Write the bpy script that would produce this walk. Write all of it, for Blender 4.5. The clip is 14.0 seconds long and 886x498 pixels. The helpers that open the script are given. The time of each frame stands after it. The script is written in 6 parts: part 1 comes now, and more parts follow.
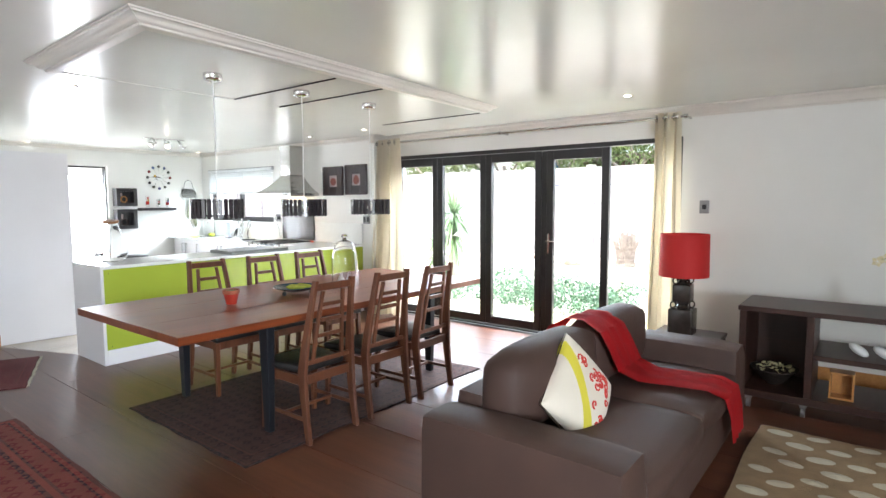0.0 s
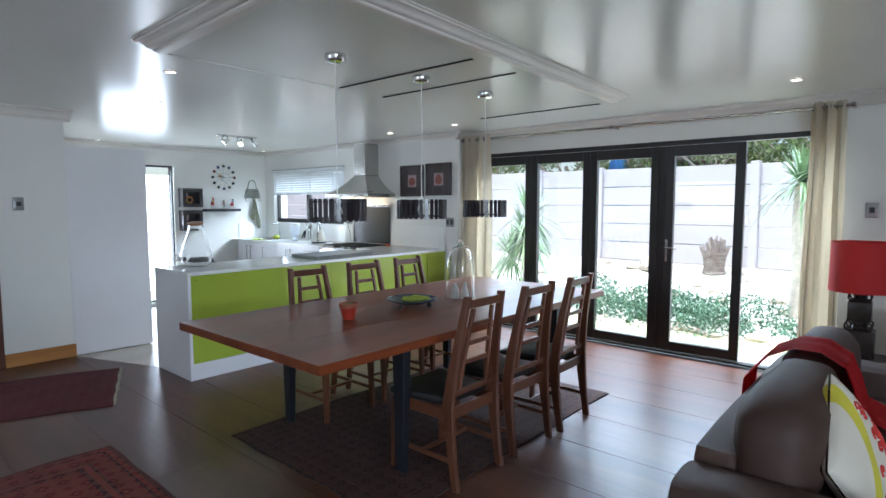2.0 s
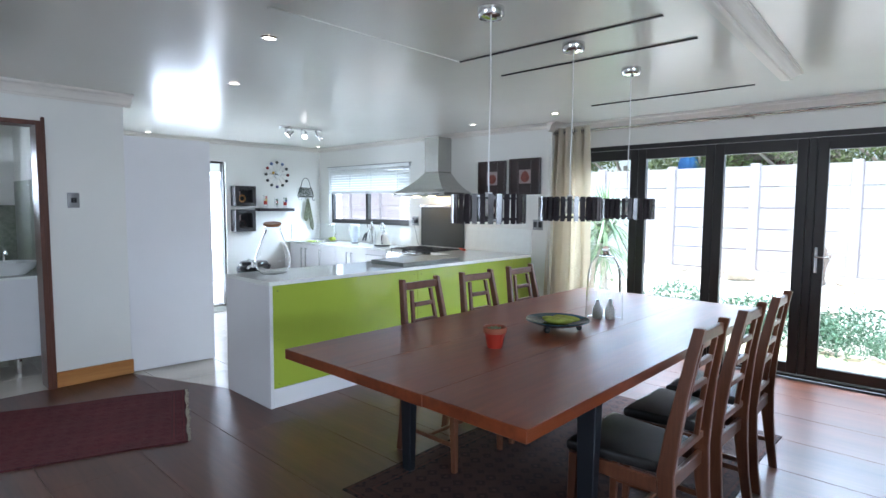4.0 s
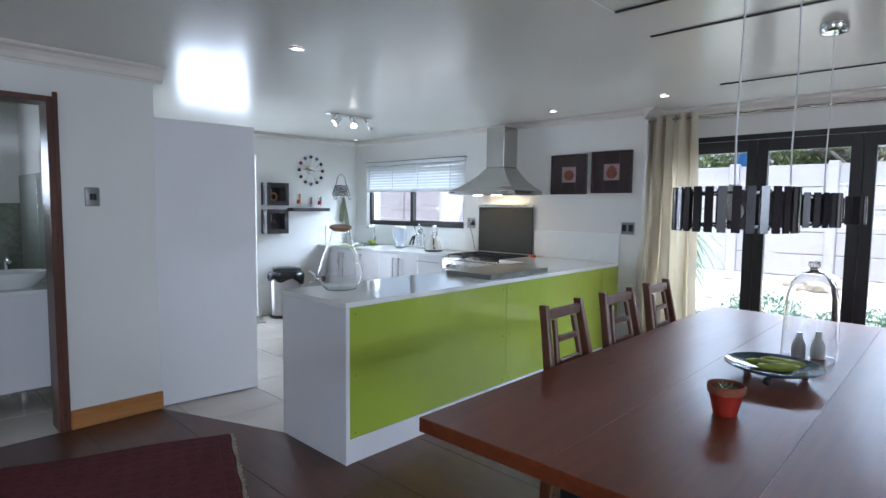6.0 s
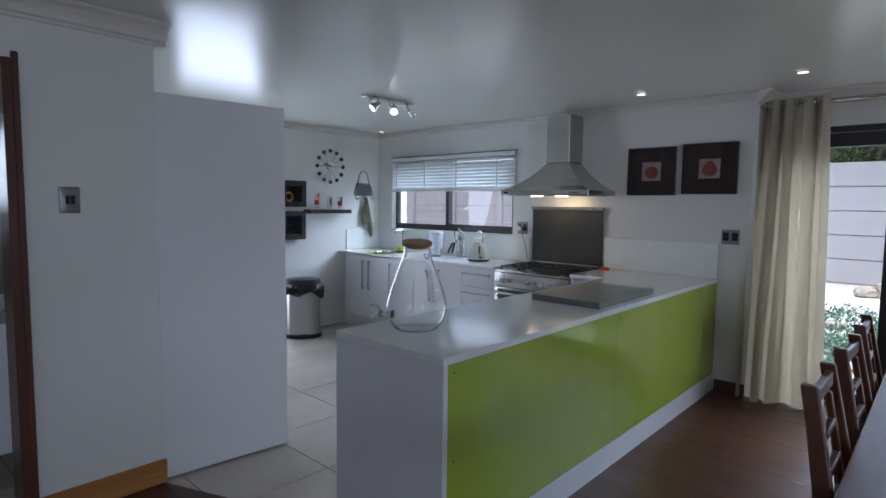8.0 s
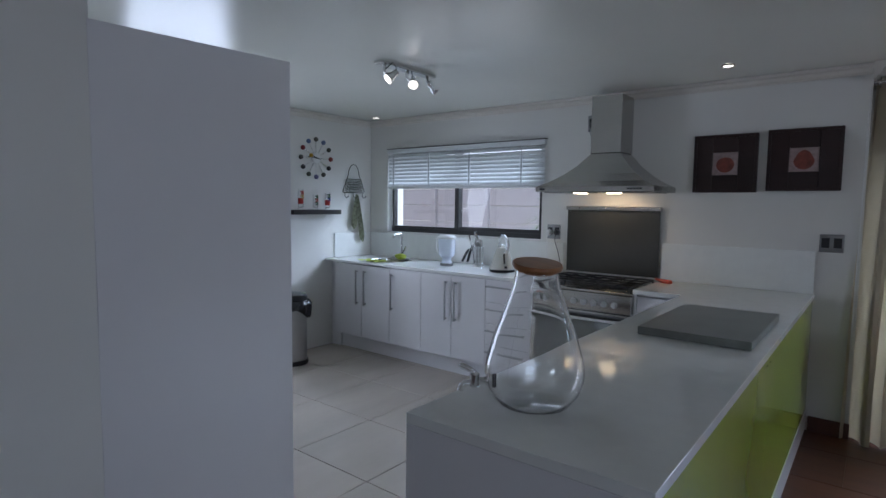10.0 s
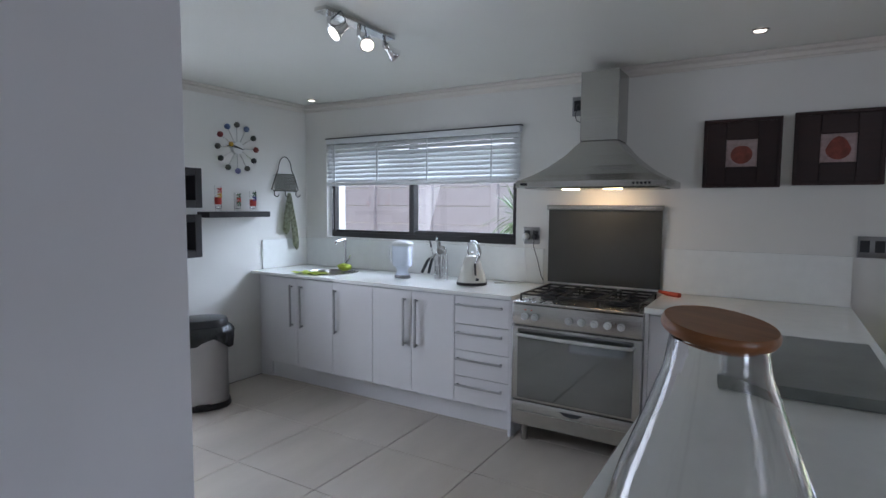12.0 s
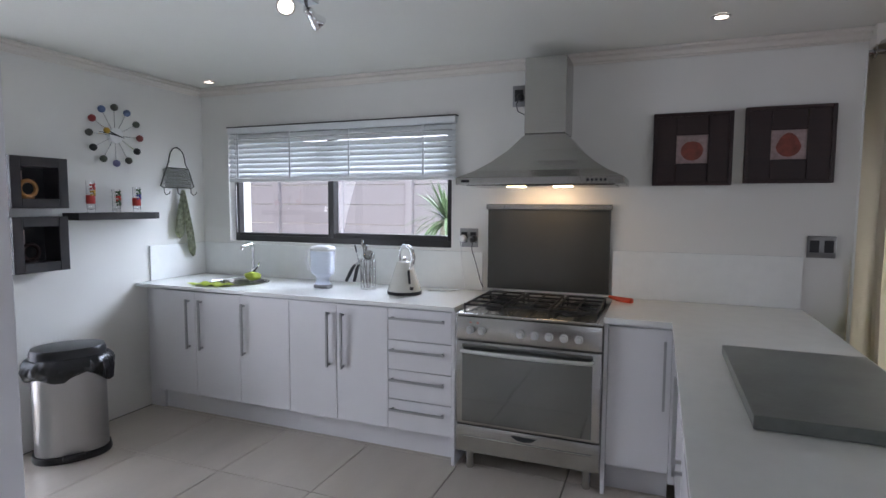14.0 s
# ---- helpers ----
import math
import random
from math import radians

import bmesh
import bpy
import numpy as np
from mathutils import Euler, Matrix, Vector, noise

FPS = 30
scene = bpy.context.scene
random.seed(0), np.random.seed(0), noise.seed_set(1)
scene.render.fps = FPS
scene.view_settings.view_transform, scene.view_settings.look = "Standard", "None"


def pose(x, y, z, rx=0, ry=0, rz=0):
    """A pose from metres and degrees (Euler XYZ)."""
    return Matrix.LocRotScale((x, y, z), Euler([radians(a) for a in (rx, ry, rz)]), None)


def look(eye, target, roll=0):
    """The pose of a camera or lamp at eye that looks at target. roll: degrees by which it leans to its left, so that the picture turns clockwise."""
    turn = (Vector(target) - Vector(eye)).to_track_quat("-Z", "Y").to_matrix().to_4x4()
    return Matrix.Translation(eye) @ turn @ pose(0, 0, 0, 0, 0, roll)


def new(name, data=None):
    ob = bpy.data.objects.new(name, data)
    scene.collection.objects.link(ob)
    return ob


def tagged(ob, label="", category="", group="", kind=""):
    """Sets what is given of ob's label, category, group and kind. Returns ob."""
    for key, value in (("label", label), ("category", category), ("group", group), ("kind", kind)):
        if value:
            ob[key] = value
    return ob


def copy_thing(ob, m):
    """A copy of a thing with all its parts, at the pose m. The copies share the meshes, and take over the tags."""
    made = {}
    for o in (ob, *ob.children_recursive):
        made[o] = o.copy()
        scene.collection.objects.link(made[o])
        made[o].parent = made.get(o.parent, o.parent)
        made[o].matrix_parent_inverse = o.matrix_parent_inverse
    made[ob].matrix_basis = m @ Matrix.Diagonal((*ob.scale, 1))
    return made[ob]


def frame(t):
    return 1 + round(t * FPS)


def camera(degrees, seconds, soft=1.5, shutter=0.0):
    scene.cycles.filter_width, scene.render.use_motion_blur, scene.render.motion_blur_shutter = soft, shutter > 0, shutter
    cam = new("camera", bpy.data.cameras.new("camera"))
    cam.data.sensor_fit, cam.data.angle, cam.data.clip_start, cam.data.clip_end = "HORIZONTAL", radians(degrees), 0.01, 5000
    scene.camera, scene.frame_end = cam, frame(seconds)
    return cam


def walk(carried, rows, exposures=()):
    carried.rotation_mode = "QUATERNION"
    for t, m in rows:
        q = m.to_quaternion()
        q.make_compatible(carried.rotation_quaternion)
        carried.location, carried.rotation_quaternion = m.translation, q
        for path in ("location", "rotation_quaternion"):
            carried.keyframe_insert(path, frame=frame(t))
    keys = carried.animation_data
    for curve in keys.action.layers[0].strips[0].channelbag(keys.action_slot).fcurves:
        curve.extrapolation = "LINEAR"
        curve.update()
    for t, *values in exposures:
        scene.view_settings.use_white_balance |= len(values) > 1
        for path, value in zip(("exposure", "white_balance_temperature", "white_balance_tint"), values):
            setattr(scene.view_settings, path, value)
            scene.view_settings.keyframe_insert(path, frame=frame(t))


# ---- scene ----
cam = camera(77.5, 14.0)
PATH = [
    (0, (0.659, 0.931, 1.497), (-0.568, 2.502, 1.326), -0.2),
    (0.5, (0.475, 0.929, 1.484), (-0.762, 2.491, 1.314), -0.2),
    (1, (0.25, 0.936, 1.491), (-1.01, 2.481, 1.324), -0.2),
    (1.5, (-0.019, 0.911, 1.495), (-1.305, 2.434, 1.328), -0.2),
    (2, (-0.268, 0.9, 1.49), (-1.577, 2.403, 1.327), 0.0),
    (2.5, (-0.527, 0.932, 1.478), (-1.856, 2.417, 1.315), 0.2),
    (3, (-0.782, 0.949, 1.478), (-2.131, 2.417, 1.315), 0.3),
    (3.2, (-0.89, 0.941, 1.469), (-2.242, 2.406, 1.308), 0.3),
    (5.5, (-2.117, 1.054, 1.464), (-3.489, 2.501, 1.308), 0.6),
    (6, (-2.408, 1.127, 1.454), (-3.778, 2.575, 1.299), 0.6),
    (6.5, (-2.685, 1.195, 1.465), (-4.053, 2.645, 1.307), 0.6),
    (7, (-2.961, 1.249, 1.487), (-4.326, 2.702, 1.329), 0.7),
    (7.5, (-3.208, 1.341, 1.483), (-4.566, 2.801, 1.325), 0.7),
    (8, (-3.487, 1.447, 1.493), (-4.836, 2.915, 1.33), 0.7),
    (8.5, (-3.767, 1.535, 1.509), (-5.103, 3.015, 1.343), 0.8),
    (9, (-3.969, 1.648, 1.498), (-5.295, 3.137, 1.333), 0.7),
    (11.3, (-5.048, 2.221, 1.466), (-6.166, 3.872, 1.305), 0.5),
    (11.5, (-5.059, 2.302, 1.464), (-6.173, 3.955, 1.302), 0.3),
    (12, (-5.204, 2.426, 1.467), (-6.239, 4.13, 1.311), 0.4),
    (12.5, (-5.296, 2.517, 1.481), (-6.24, 4.272, 1.316), 0.4),
    (13, (-5.411, 2.613, 1.487), (-6.267, 4.413, 1.318), 0.4),
    (13.5, (-5.502, 2.698, 1.477), (-6.289, 4.529, 1.312), 0.4),
    (14, (-5.569, 2.739, 1.474), (-6.296, 4.595, 1.313), 0.3),
]
EXPOSURES = [(0.0, 1.20, 6950, 15), (1.0, 0.54, 6450, 12), (1.5, 0.40, 6250, 12), (2.0, 0.17, 6100, 12), (2.5, 0.44, 6100, 12), (3.0, 0.62, 6050, 12), (5.5, 0.25, 6000, 15), (6.5, -0.05, 6000, 16), (7.5, -0.53, 5980, 17), (9.0, -1.05, 5900, 18), (11.5, -0.90, 6150, 18), (12.5, -0.56, 6350, 21), (14.0, -0.52, 6500, 22)]
walk(cam, [(t, look(eye, target, roll)) for t, eye, target, roll in PATH], EXPOSURES)

import itertools

# sky, sun and added fill lamps
SUN_EL, SUN_AZ = radians(81), radians(195)
world = bpy.data.worlds.new("world")
scene.world = world
world.use_nodes = True
wn = world.node_tree
sky = wn.nodes.new("ShaderNodeTexSky")
sky.sky_type, sky.sun_disc, sky.sun_elevation, sky.sun_rotation = "NISHITA", False, SUN_EL, SUN_AZ
wn.links.new(sky.outputs["Color"], wn.nodes["Background"].inputs["Color"])
wn.nodes["Background"].inputs["Strength"].default_value = 0.15

sun = new("sun", bpy.data.lights.new("sun", "SUN"))
sun.data.energy, sun.data.angle, sun.data.color = 5.0, radians(0.5), (1.0, 0.95, 0.87)
to_sun = Vector((math.sin(SUN_AZ) * math.cos(SUN_EL), math.cos(SUN_AZ) * math.cos(SUN_EL), math.sin(SUN_EL)))
sun.matrix_world = look(to_sun * 30, (0, 0, 0))


def daylight_fill(eye, target, width, height, watts, colour=(0.76, 0.88, 1.0)):
    """An area lamp that stands in for the sky, before an opening or over the paving."""
    lamp = new("daylight_fill", bpy.data.lights.new("daylight_fill", "AREA"))
    lamp.data.shape, lamp.data.size, lamp.data.size_y = "RECTANGLE", width, height
    lamp.data.energy, lamp.data.color = watts, colour
    lamp.matrix_world = look(eye, target)
    return lamp


daylight_fill((-2.9, 9.9, 4.5), (-2.9, 3.0, 0.9), 13.0, 3.8, 2300, (0.67, 0.84, 1.0))
# Added lamp aimed down at the paving, so that its bounce lifts the ceiling.
daylight_fill((-2.7, 7.35, 2.95), (-2.7, 7.35, 0.0), 6.0, 1.1, 120, (0.96, 1.0, 0.92))
daylight_fill((-7.8, 7.4, 2.6), (-7.8, 5.0, 1.0), 2.6, 1.2, 75)
daylight_fill((-9.35, 4.14, 1.05), (-5, 4.14, -0.2), 0.9, 2.0, 42)
# Fill from behind the view; the south window it shines through is invented.
daylight_fill((-3.4, -2.45, 1.55), (-4.4, 3, 0.0), 2.0, 1.0, 14, (0.75, 0.87, 1.0))
# Added to brighten the west wall, through an assumed east window.
daylight_fill((3.95, -0.4, 1.62), (-6.5, 0.8, 0.5), 2.0, 0.8, 190, (0.74, 0.87, 1.0))
daylight_fill((-9.25, 1.3, 1.75), (-6, 1.3, 1.0), 0.6, 0.6, 16)

# materials
def shader(name):
    m = bpy.data.materials.new(name)
    m.use_nodes = True
    return m, m.node_tree.nodes, m.node_tree.links, m.node_tree.nodes["Principled BSDF"]


def noise_at(n, l, scale, detail=4.0, stretch=(1, 1, 1), rough=0.55, kind="Object"):
    tc = n.new("ShaderNodeTexCoord")
    mp = n.new("ShaderNodeMapping")
    mp.inputs["Scale"].default_value = stretch
    t = n.new("ShaderNodeTexNoise")
    t.inputs["Scale"].default_value, t.inputs["Detail"].default_value, t.inputs["Roughness"].default_value = scale, detail, rough
    l.new(tc.outputs[kind], mp.inputs["Vector"])
    l.new(mp.outputs["Vector"], t.inputs["Vector"])
    return t


def ramp(n, l, src, stops):
    r = n.new("ShaderNodeValToRGB")
    while len(r.color_ramp.elements) < len(stops):
        r.color_ramp.elements.new(0.5)
    for e, (p, c) in zip(r.color_ramp.elements, stops):
        e.position, e.color = p, (*c, 1)
    l.new(src, r.inputs["Fac"])
    return r


def scaled(c, k):
    return tuple(min(1.0, v * k) for v in c)


def plain(name, colour, rough=0.5, metal=0.0, var=0.08, scale=2.5, bump=0.04, fine=90, coat=0.0, rvar=0.08, each=0.0, ior=1.5, stretch=(1, 1, 1), sheen=0.0):
    """A surface of one colour with stains, fine relief and uneven gloss."""
    m, n, l, p = shader(name)
    a = noise_at(n, l, scale, 5, stretch)
    col = ramp(n, l, a.outputs["Fac"], [(0.25, scaled(colour, 1 - var)), (0.75, scaled(colour, 1 + var))])
    out = col.outputs["Color"]
    if each:
        oi = n.new("ShaderNodeObjectInfo")
        hs = n.new("ShaderNodeHueSaturation")
        mr = n.new("ShaderNodeMapRange")
        mr.inputs["To Min"].default_value, mr.inputs["To Max"].default_value = 1 - each, 1 + each
        l.new(oi.outputs["Random"], mr.inputs["Value"])
        l.new(mr.outputs["Result"], hs.inputs["Value"])
        l.new(out, hs.inputs["Color"])
        out = hs.outputs["Color"]
    l.new(out, p.inputs["Base Color"])
    b = noise_at(n, l, fine, 3, stretch)
    mr = n.new("ShaderNodeMapRange")
    mr.inputs["To Min"].default_value, mr.inputs["To Max"].default_value = max(0.02, rough - rvar), min(1, rough + rvar)
    l.new(a.outputs["Fac"], mr.inputs["Value"])
    l.new(mr.outputs["Result"], p.inputs["Roughness"])
    if bump:
        bp = n.new("ShaderNodeBump")
        bp.inputs["Strength"].default_value, bp.inputs["Distance"].default_value = bump, 0.01
        l.new(b.outputs["Fac"], bp.inputs["Height"])
        l.new(bp.outputs["Normal"], p.inputs["Normal"])
    p.inputs["Metallic"].default_value, p.inputs["Coat Weight"].default_value, p.inputs["IOR"].default_value = metal, coat, ior
    p.inputs["Sheen Weight"].default_value = sheen
    return m


def wood(name, dark, light, rough=0.35, along="x", scale=6.0, bump=0.06, coat=0.0, each=0.0, knots=False):
    """Wood with its grain along one axis."""
    m, n, l, p = shader(name)
    st = {"x": (0.07, 1, 1), "y": (1, 0.07, 1), "z": (1, 1, 0.07)}[along]
    a = noise_at(n, l, scale, 6, st, 0.6)
    f = noise_at(n, l, scale * 9, 4, st, 0.6)
    g = noise_at(n, l, 1.1, 3)
    mix = n.new("ShaderNodeMix")
    mix.inputs["Factor"].default_value = 0.35
    l.new(a.outputs["Fac"], mix.inputs["A"])
    l.new(f.outputs["Fac"], mix.inputs["B"])
    mid = tuple((u + v) / 2 for u, v in zip(dark, light))
    col = ramp(n, l, mix.outputs["Result"], [(0.3, dark), (0.5, mid), (0.7, light)])
    hs = n.new("ShaderNodeHueSaturation")
    mr = n.new("ShaderNodeMapRange")
    mr.inputs["To Min"].default_value, mr.inputs["To Max"].default_value = 0.75, 1.25
    l.new(g.outputs["Fac"], mr.inputs["Value"])
    out = mr.outputs["Result"]
    if each:
        oi = n.new("ShaderNodeObjectInfo")
        m2 = n.new("ShaderNodeMapRange")
        m2.inputs["To Min"].default_value, m2.inputs["To Max"].default_value = 1 - each, 1 + each
        l.new(oi.outputs["Random"], m2.inputs["Value"])
        mu = n.new("ShaderNodeMath")
        mu.operation = "MULTIPLY"
        l.new(out, mu.inputs[0])
        l.new(m2.outputs["Result"], mu.inputs[1])
        out = mu.outputs[0]
    l.new(out, hs.inputs["Value"])
    l.new(col.outputs["Color"], hs.inputs["Color"])
    l.new(hs.outputs["Color"], p.inputs["Base Color"])
    bp = n.new("ShaderNodeBump")
    bp.inputs["Strength"].default_value, bp.inputs["Distance"].default_value = bump, 0.004
    l.new(f.outputs["Fac"], bp.inputs["Height"])
    l.new(bp.outputs["Normal"], p.inputs["Normal"])
    r2 = n.new("ShaderNodeMapRange")
    r2.inputs["To Min"].default_value, r2.inputs["To Max"].default_value = max(0.03, rough - 0.05), rough + 0.05
    l.new(g.outputs["Fac"], r2.inputs["Value"])
    l.new(r2.outputs["Result"], p.inputs["Roughness"])
    p.inputs["Coat Weight"].default_value = coat
    return m


def glass(name, tint=(1, 1, 1), rough=0.0, ior=1.45):
    m, n, l, p = shader(name)
    p.inputs["Base Color"].default_value = (*tint, 1)
    p.inputs["Transmission Weight"].default_value, p.inputs["Roughness"].default_value, p.inputs["IOR"].default_value = 1, rough, ior
    return m


def glow(name, colour, strength):
    m, n, l, p = shader(name)
    p.inputs["Base Color"].default_value = (*colour, 1)
    p.inputs["Emission Color"].default_value, p.inputs["Emission Strength"].default_value = (*colour, 1), strength
    return m


WALL = plain("wall_paint", (0.74, 0.73, 0.69), 0.45, var=0.03, scale=1.2, bump=0.05, fine=140)
CEIL = plain("satin_ceiling_paint", (0.83, 0.84, 0.78), 0.23, var=0.03, scale=0.8, bump=0.012, fine=6, rvar=0.02)
MOULD = plain("moulding_paint", (0.70, 0.66, 0.60), 0.4, var=0.04)
BLACK = plain("dark_bronze_aluminium", (0.022, 0.020, 0.020), 0.35, var=0.2, bump=0.02)
BOARD = wood("floor_board_wood", (0.05, 0.017, 0.010), (0.135, 0.047, 0.024), 0.33, "x", 5, 0.02, each=0.07)
TILE = plain("floor_tile_ceramic", (0.60, 0.54, 0.47), 0.235, var=0.13, scale=2.2, bump=0.02, each=0.04, rvar=0.02, stretch=(1, 0.3, 1))
GROUT = plain("grout", (0.12, 0.11, 0.10), 0.8)
WHITE = plain("white_gloss_board", (0.78, 0.77, 0.78), 0.22, var=0.02, bump=0.01, rvar=0.03)
STONE = plain("white_engineered_stone", (0.82, 0.83, 0.80), 0.09, var=0.03, scale=14, bump=0.005, rvar=0.03)
GREEN = plain("lime_green_gloss_panel", (0.36, 0.44, 0.055), 0.13, var=0.07, scale=1.5, bump=0.015, fine=20, rvar=0.04)
STEEL = plain("brushed_steel", (0.50, 0.49, 0.47), 0.25, 1.0, rvar=0.05, var=0.06, bump=0.05, fine=60, stretch=(0.05, 1, 1))
CHROME = plain("chrome", (0.72, 0.72, 0.72), 0.1, 1.0, var=0.02, bump=0)
TABLE = wood("red_hardwood_table", (0.09, 0.016, 0.006), (0.24, 0.055, 0.016), 0.345, "y", 4, 0.015)
CHAIRW = wood("chair_wood", (0.07, 0.022, 0.011), (0.18, 0.064, 0.030), 0.37, "z", 9, 0.06)
SKIRT = wood("pine_skirting", (0.33, 0.13, 0.035), (0.55, 0.26, 0.08), 0.35, "y", 8, 0.06)
DARKW = wood("dark_wood", (0.018, 0.006, 0.004), (0.052, 0.017, 0.010), 0.42, "x", 7, 0.06)
JAMB = wood("dark_red_door_frame_wood", (0.06, 0.020, 0.012), (0.14, 0.055, 0.035), 0.35, "z", 8, 0.06)
SEAT = plain("black_leather", (0.02, 0.018, 0.017), 0.4, var=0.2, bump=0.15, fine=200)
SOFA = plain("grey_brown_sofa_fabric", (0.066, 0.033, 0.024), 0.62, var=0.22, scale=3, bump=0.3, fine=350, sheen=0.0)
RED = plain("red_knit", (0.60, 0.010, 0.014), 0.85, var=0.12, scale=8, bump=0.5, fine=260, sheen=0.0)
CURTAIN = plain("cream_curtain_fabric", (0.72, 0.645, 0.52), 0.75, var=0.05, bump=0.2, fine=300)
PANE = glass("window_glass")
CLEAR = glass("clear_glass", ior=1.45)
CORK = wood("lid_wood", (0.18, 0.062, 0.020), (0.42, 0.18, 0.065), 0.35, "x", 10)
CONCRETE = plain("polished_concrete", (0.17, 0.18, 0.165), 0.33, var=0.3, scale=7, bump=0.08, fine=120)
IRON = plain("cast_iron", (0.018, 0.018, 0.019), 0.5, var=0.2, bump=0.1)
BLACKP = plain("black_plastic", (0.015, 0.015, 0.017), 0.35, bump=0.02)
BAG = plain("black_bin_bag", (0.012, 0.012, 0.014), 0.22, bump=0.6, fine=28, var=0.2)
OVEN = plain("oven_mirror_glass", (0.23, 0.24, 0.235), 0.06, 0.9, var=0.05, bump=0, rvar=0.02)
KNOB = plain("satin_silver_knob", (0.68, 0.68, 0.66), 0.25, 0.3, var=0.03, bump=0)
PULL = plain("satin_steel_pull", (0.42, 0.42, 0.42), 0.38, 0.5, var=0.05, bump=0)
SMOKED = plain("dark_glass_splashback", (0.055, 0.056, 0.052), 0.14, var=0.06, bump=0, rvar=0.03)
SLAT = plain("white_blind_slat", (0.72, 0.74, 0.74), 0.35, var=0.02, bump=0)
SLATDARK = plain("dark_shade_slat", (0.028, 0.022, 0.026), 0.18, var=0.15, bump=0.01)
FRAMEW = wood("picture_frame_wood", (0.014, 0.005, 0.005), (0.034, 0.012, 0.010), 0.42, "x", 12)
MATTE = plain("dark_cube_laminate", (0.028, 0.024, 0.026), 0.45, var=0.1)
METALSW = plain("pewter_switch_plate", (0.30, 0.30, 0.30), 0.35, 0.8, var=0.08)
WHITEP = plain("white_plastic", (0.78, 0.78, 0.76), 0.3, var=0.02, bump=0.01)
CREAMK = plain("cream_enamel", (0.70, 0.69, 0.63), 0.2, var=0.02, bump=0)
TERRA = plain("red_painted_terracotta", (0.36, 0.030, 0.016), 0.4, var=0.12, scale=12)
TERRAR = plain("terracotta_rim", (0.30, 0.09, 0.045), 0.6, var=0.15, scale=12)
BLUEB = plain("blue_green_glazed_bowl", (0.035, 0.07, 0.085), 0.15, var=0.25, scale=10, bump=0.01)
YELLOWG = plain("yellow_green_glaze", (0.33, 0.38, 0.05), 0.25, var=0.2, scale=20)
LIME = plain("lime_cloth", (0.38, 0.46, 0.05), 0.8, var=0.15, scale=20, bump=0.3, fine=300)
DARKSTEEL = plain("blued_black_steel", (0.030, 0.034, 0.042), 0.4, 0.6, var=0.15)
BULB = glow("lit_lamp", (1.0, 0.93, 0.82), 6)
HOODLAMP = glow("hood_lamp", (1.0, 0.78, 0.45), 20)
REDFR = plain("red_fruit_print", (0.20, 0.045, 0.03), 0.6, var=0.55, scale=24)
PAPER = plain("mottled_paper", (0.36, 0.27, 0.26), 0.6, var=0.3, scale=40)
ORANGE = plain("orange_silicone", (0.6, 0.06, 0.02), 0.4)
CERAMIC = plain("dark_glazed_ceramic", (0.035, 0.026, 0.022), 0.22, var=0.25, scale=14)
BRICKW = plain("white_precast_concrete", (0.56, 0.54, 0.57), 0.85, var=0.07, scale=2, bump=0.3, fine=60, each=0.03)
GRAVEL = plain("pale_gravel", (0.62, 0.59, 0.52), 0.95, var=0.3, scale=14, bump=1.0, fine=40)
PAVE = plain("pale_paving", (0.68, 0.66, 0.60), 0.8, var=0.12, scale=3, bump=0.2, each=0.06)
GRASSM = plain("lawn", (0.46, 0.48, 0.28), 0.9, var=0.3, scale=20, bump=1.0, fine=90)
LEAFA = plain("groundcover_leaf", (0.07, 0.155, 0.09), 0.5, var=0.4, scale=7, bump=0, each=0.1)
LEAFB = plain("tree_leaf", (0.15, 0.22, 0.07), 0.5, var=0.5, scale=3, bump=0, each=0.15)
LEAFP = plain("strap_leaf", (0.13, 0.21, 0.10), 0.4, var=0.3, scale=3, bump=0)
BARK = plain("pale_bark", (0.46, 0.41, 0.35), 0.9, var=0.3, scale=9, bump=0.8, fine=40)
ROCK = plain("garden_rock", (0.45, 0.38, 0.31), 0.9, var=0.3, scale=5, bump=0.9, fine=25)
STICKS = plain("dry_sticks", (0.27, 0.22, 0.19), 0.85, var=0.4, scale=9, bump=0.4)
MOSAIC = plain("mosaic_tile", (0.20, 0.22, 0.17), 0.35, var=0.4, scale=26, bump=0.3, fine=60)
CARPETM = plain("shag_rug_beige", (0.30, 0.20, 0.11), 0.95, var=0.15, scale=12, bump=1.0, fine=180)
CREAM = plain("cream_pile", (0.55, 0.50, 0.38), 0.95, var=0.12, scale=12, bump=1.0, fine=180)
MATW = plain("woven_cotton_mat", (0.42, 0.42, 0.38), 0.95, var=0.35, scale=60, bump=1.0, fine=150)
CUSHW = plain("cushion_cotton_cream", (0.66, 0.60, 0.50), 0.85, var=0.04, bump=0.25, fine=350)
CUSHY = plain("cushion_print_yellow", (0.60, 0.52, 0.05), 0.85, var=0.06, bump=0.25, fine=350)
CUSHR = plain("cushion_print_red", (0.58, 0.04, 0.03), 0.85, var=0.06, bump=0.25, fine=350)


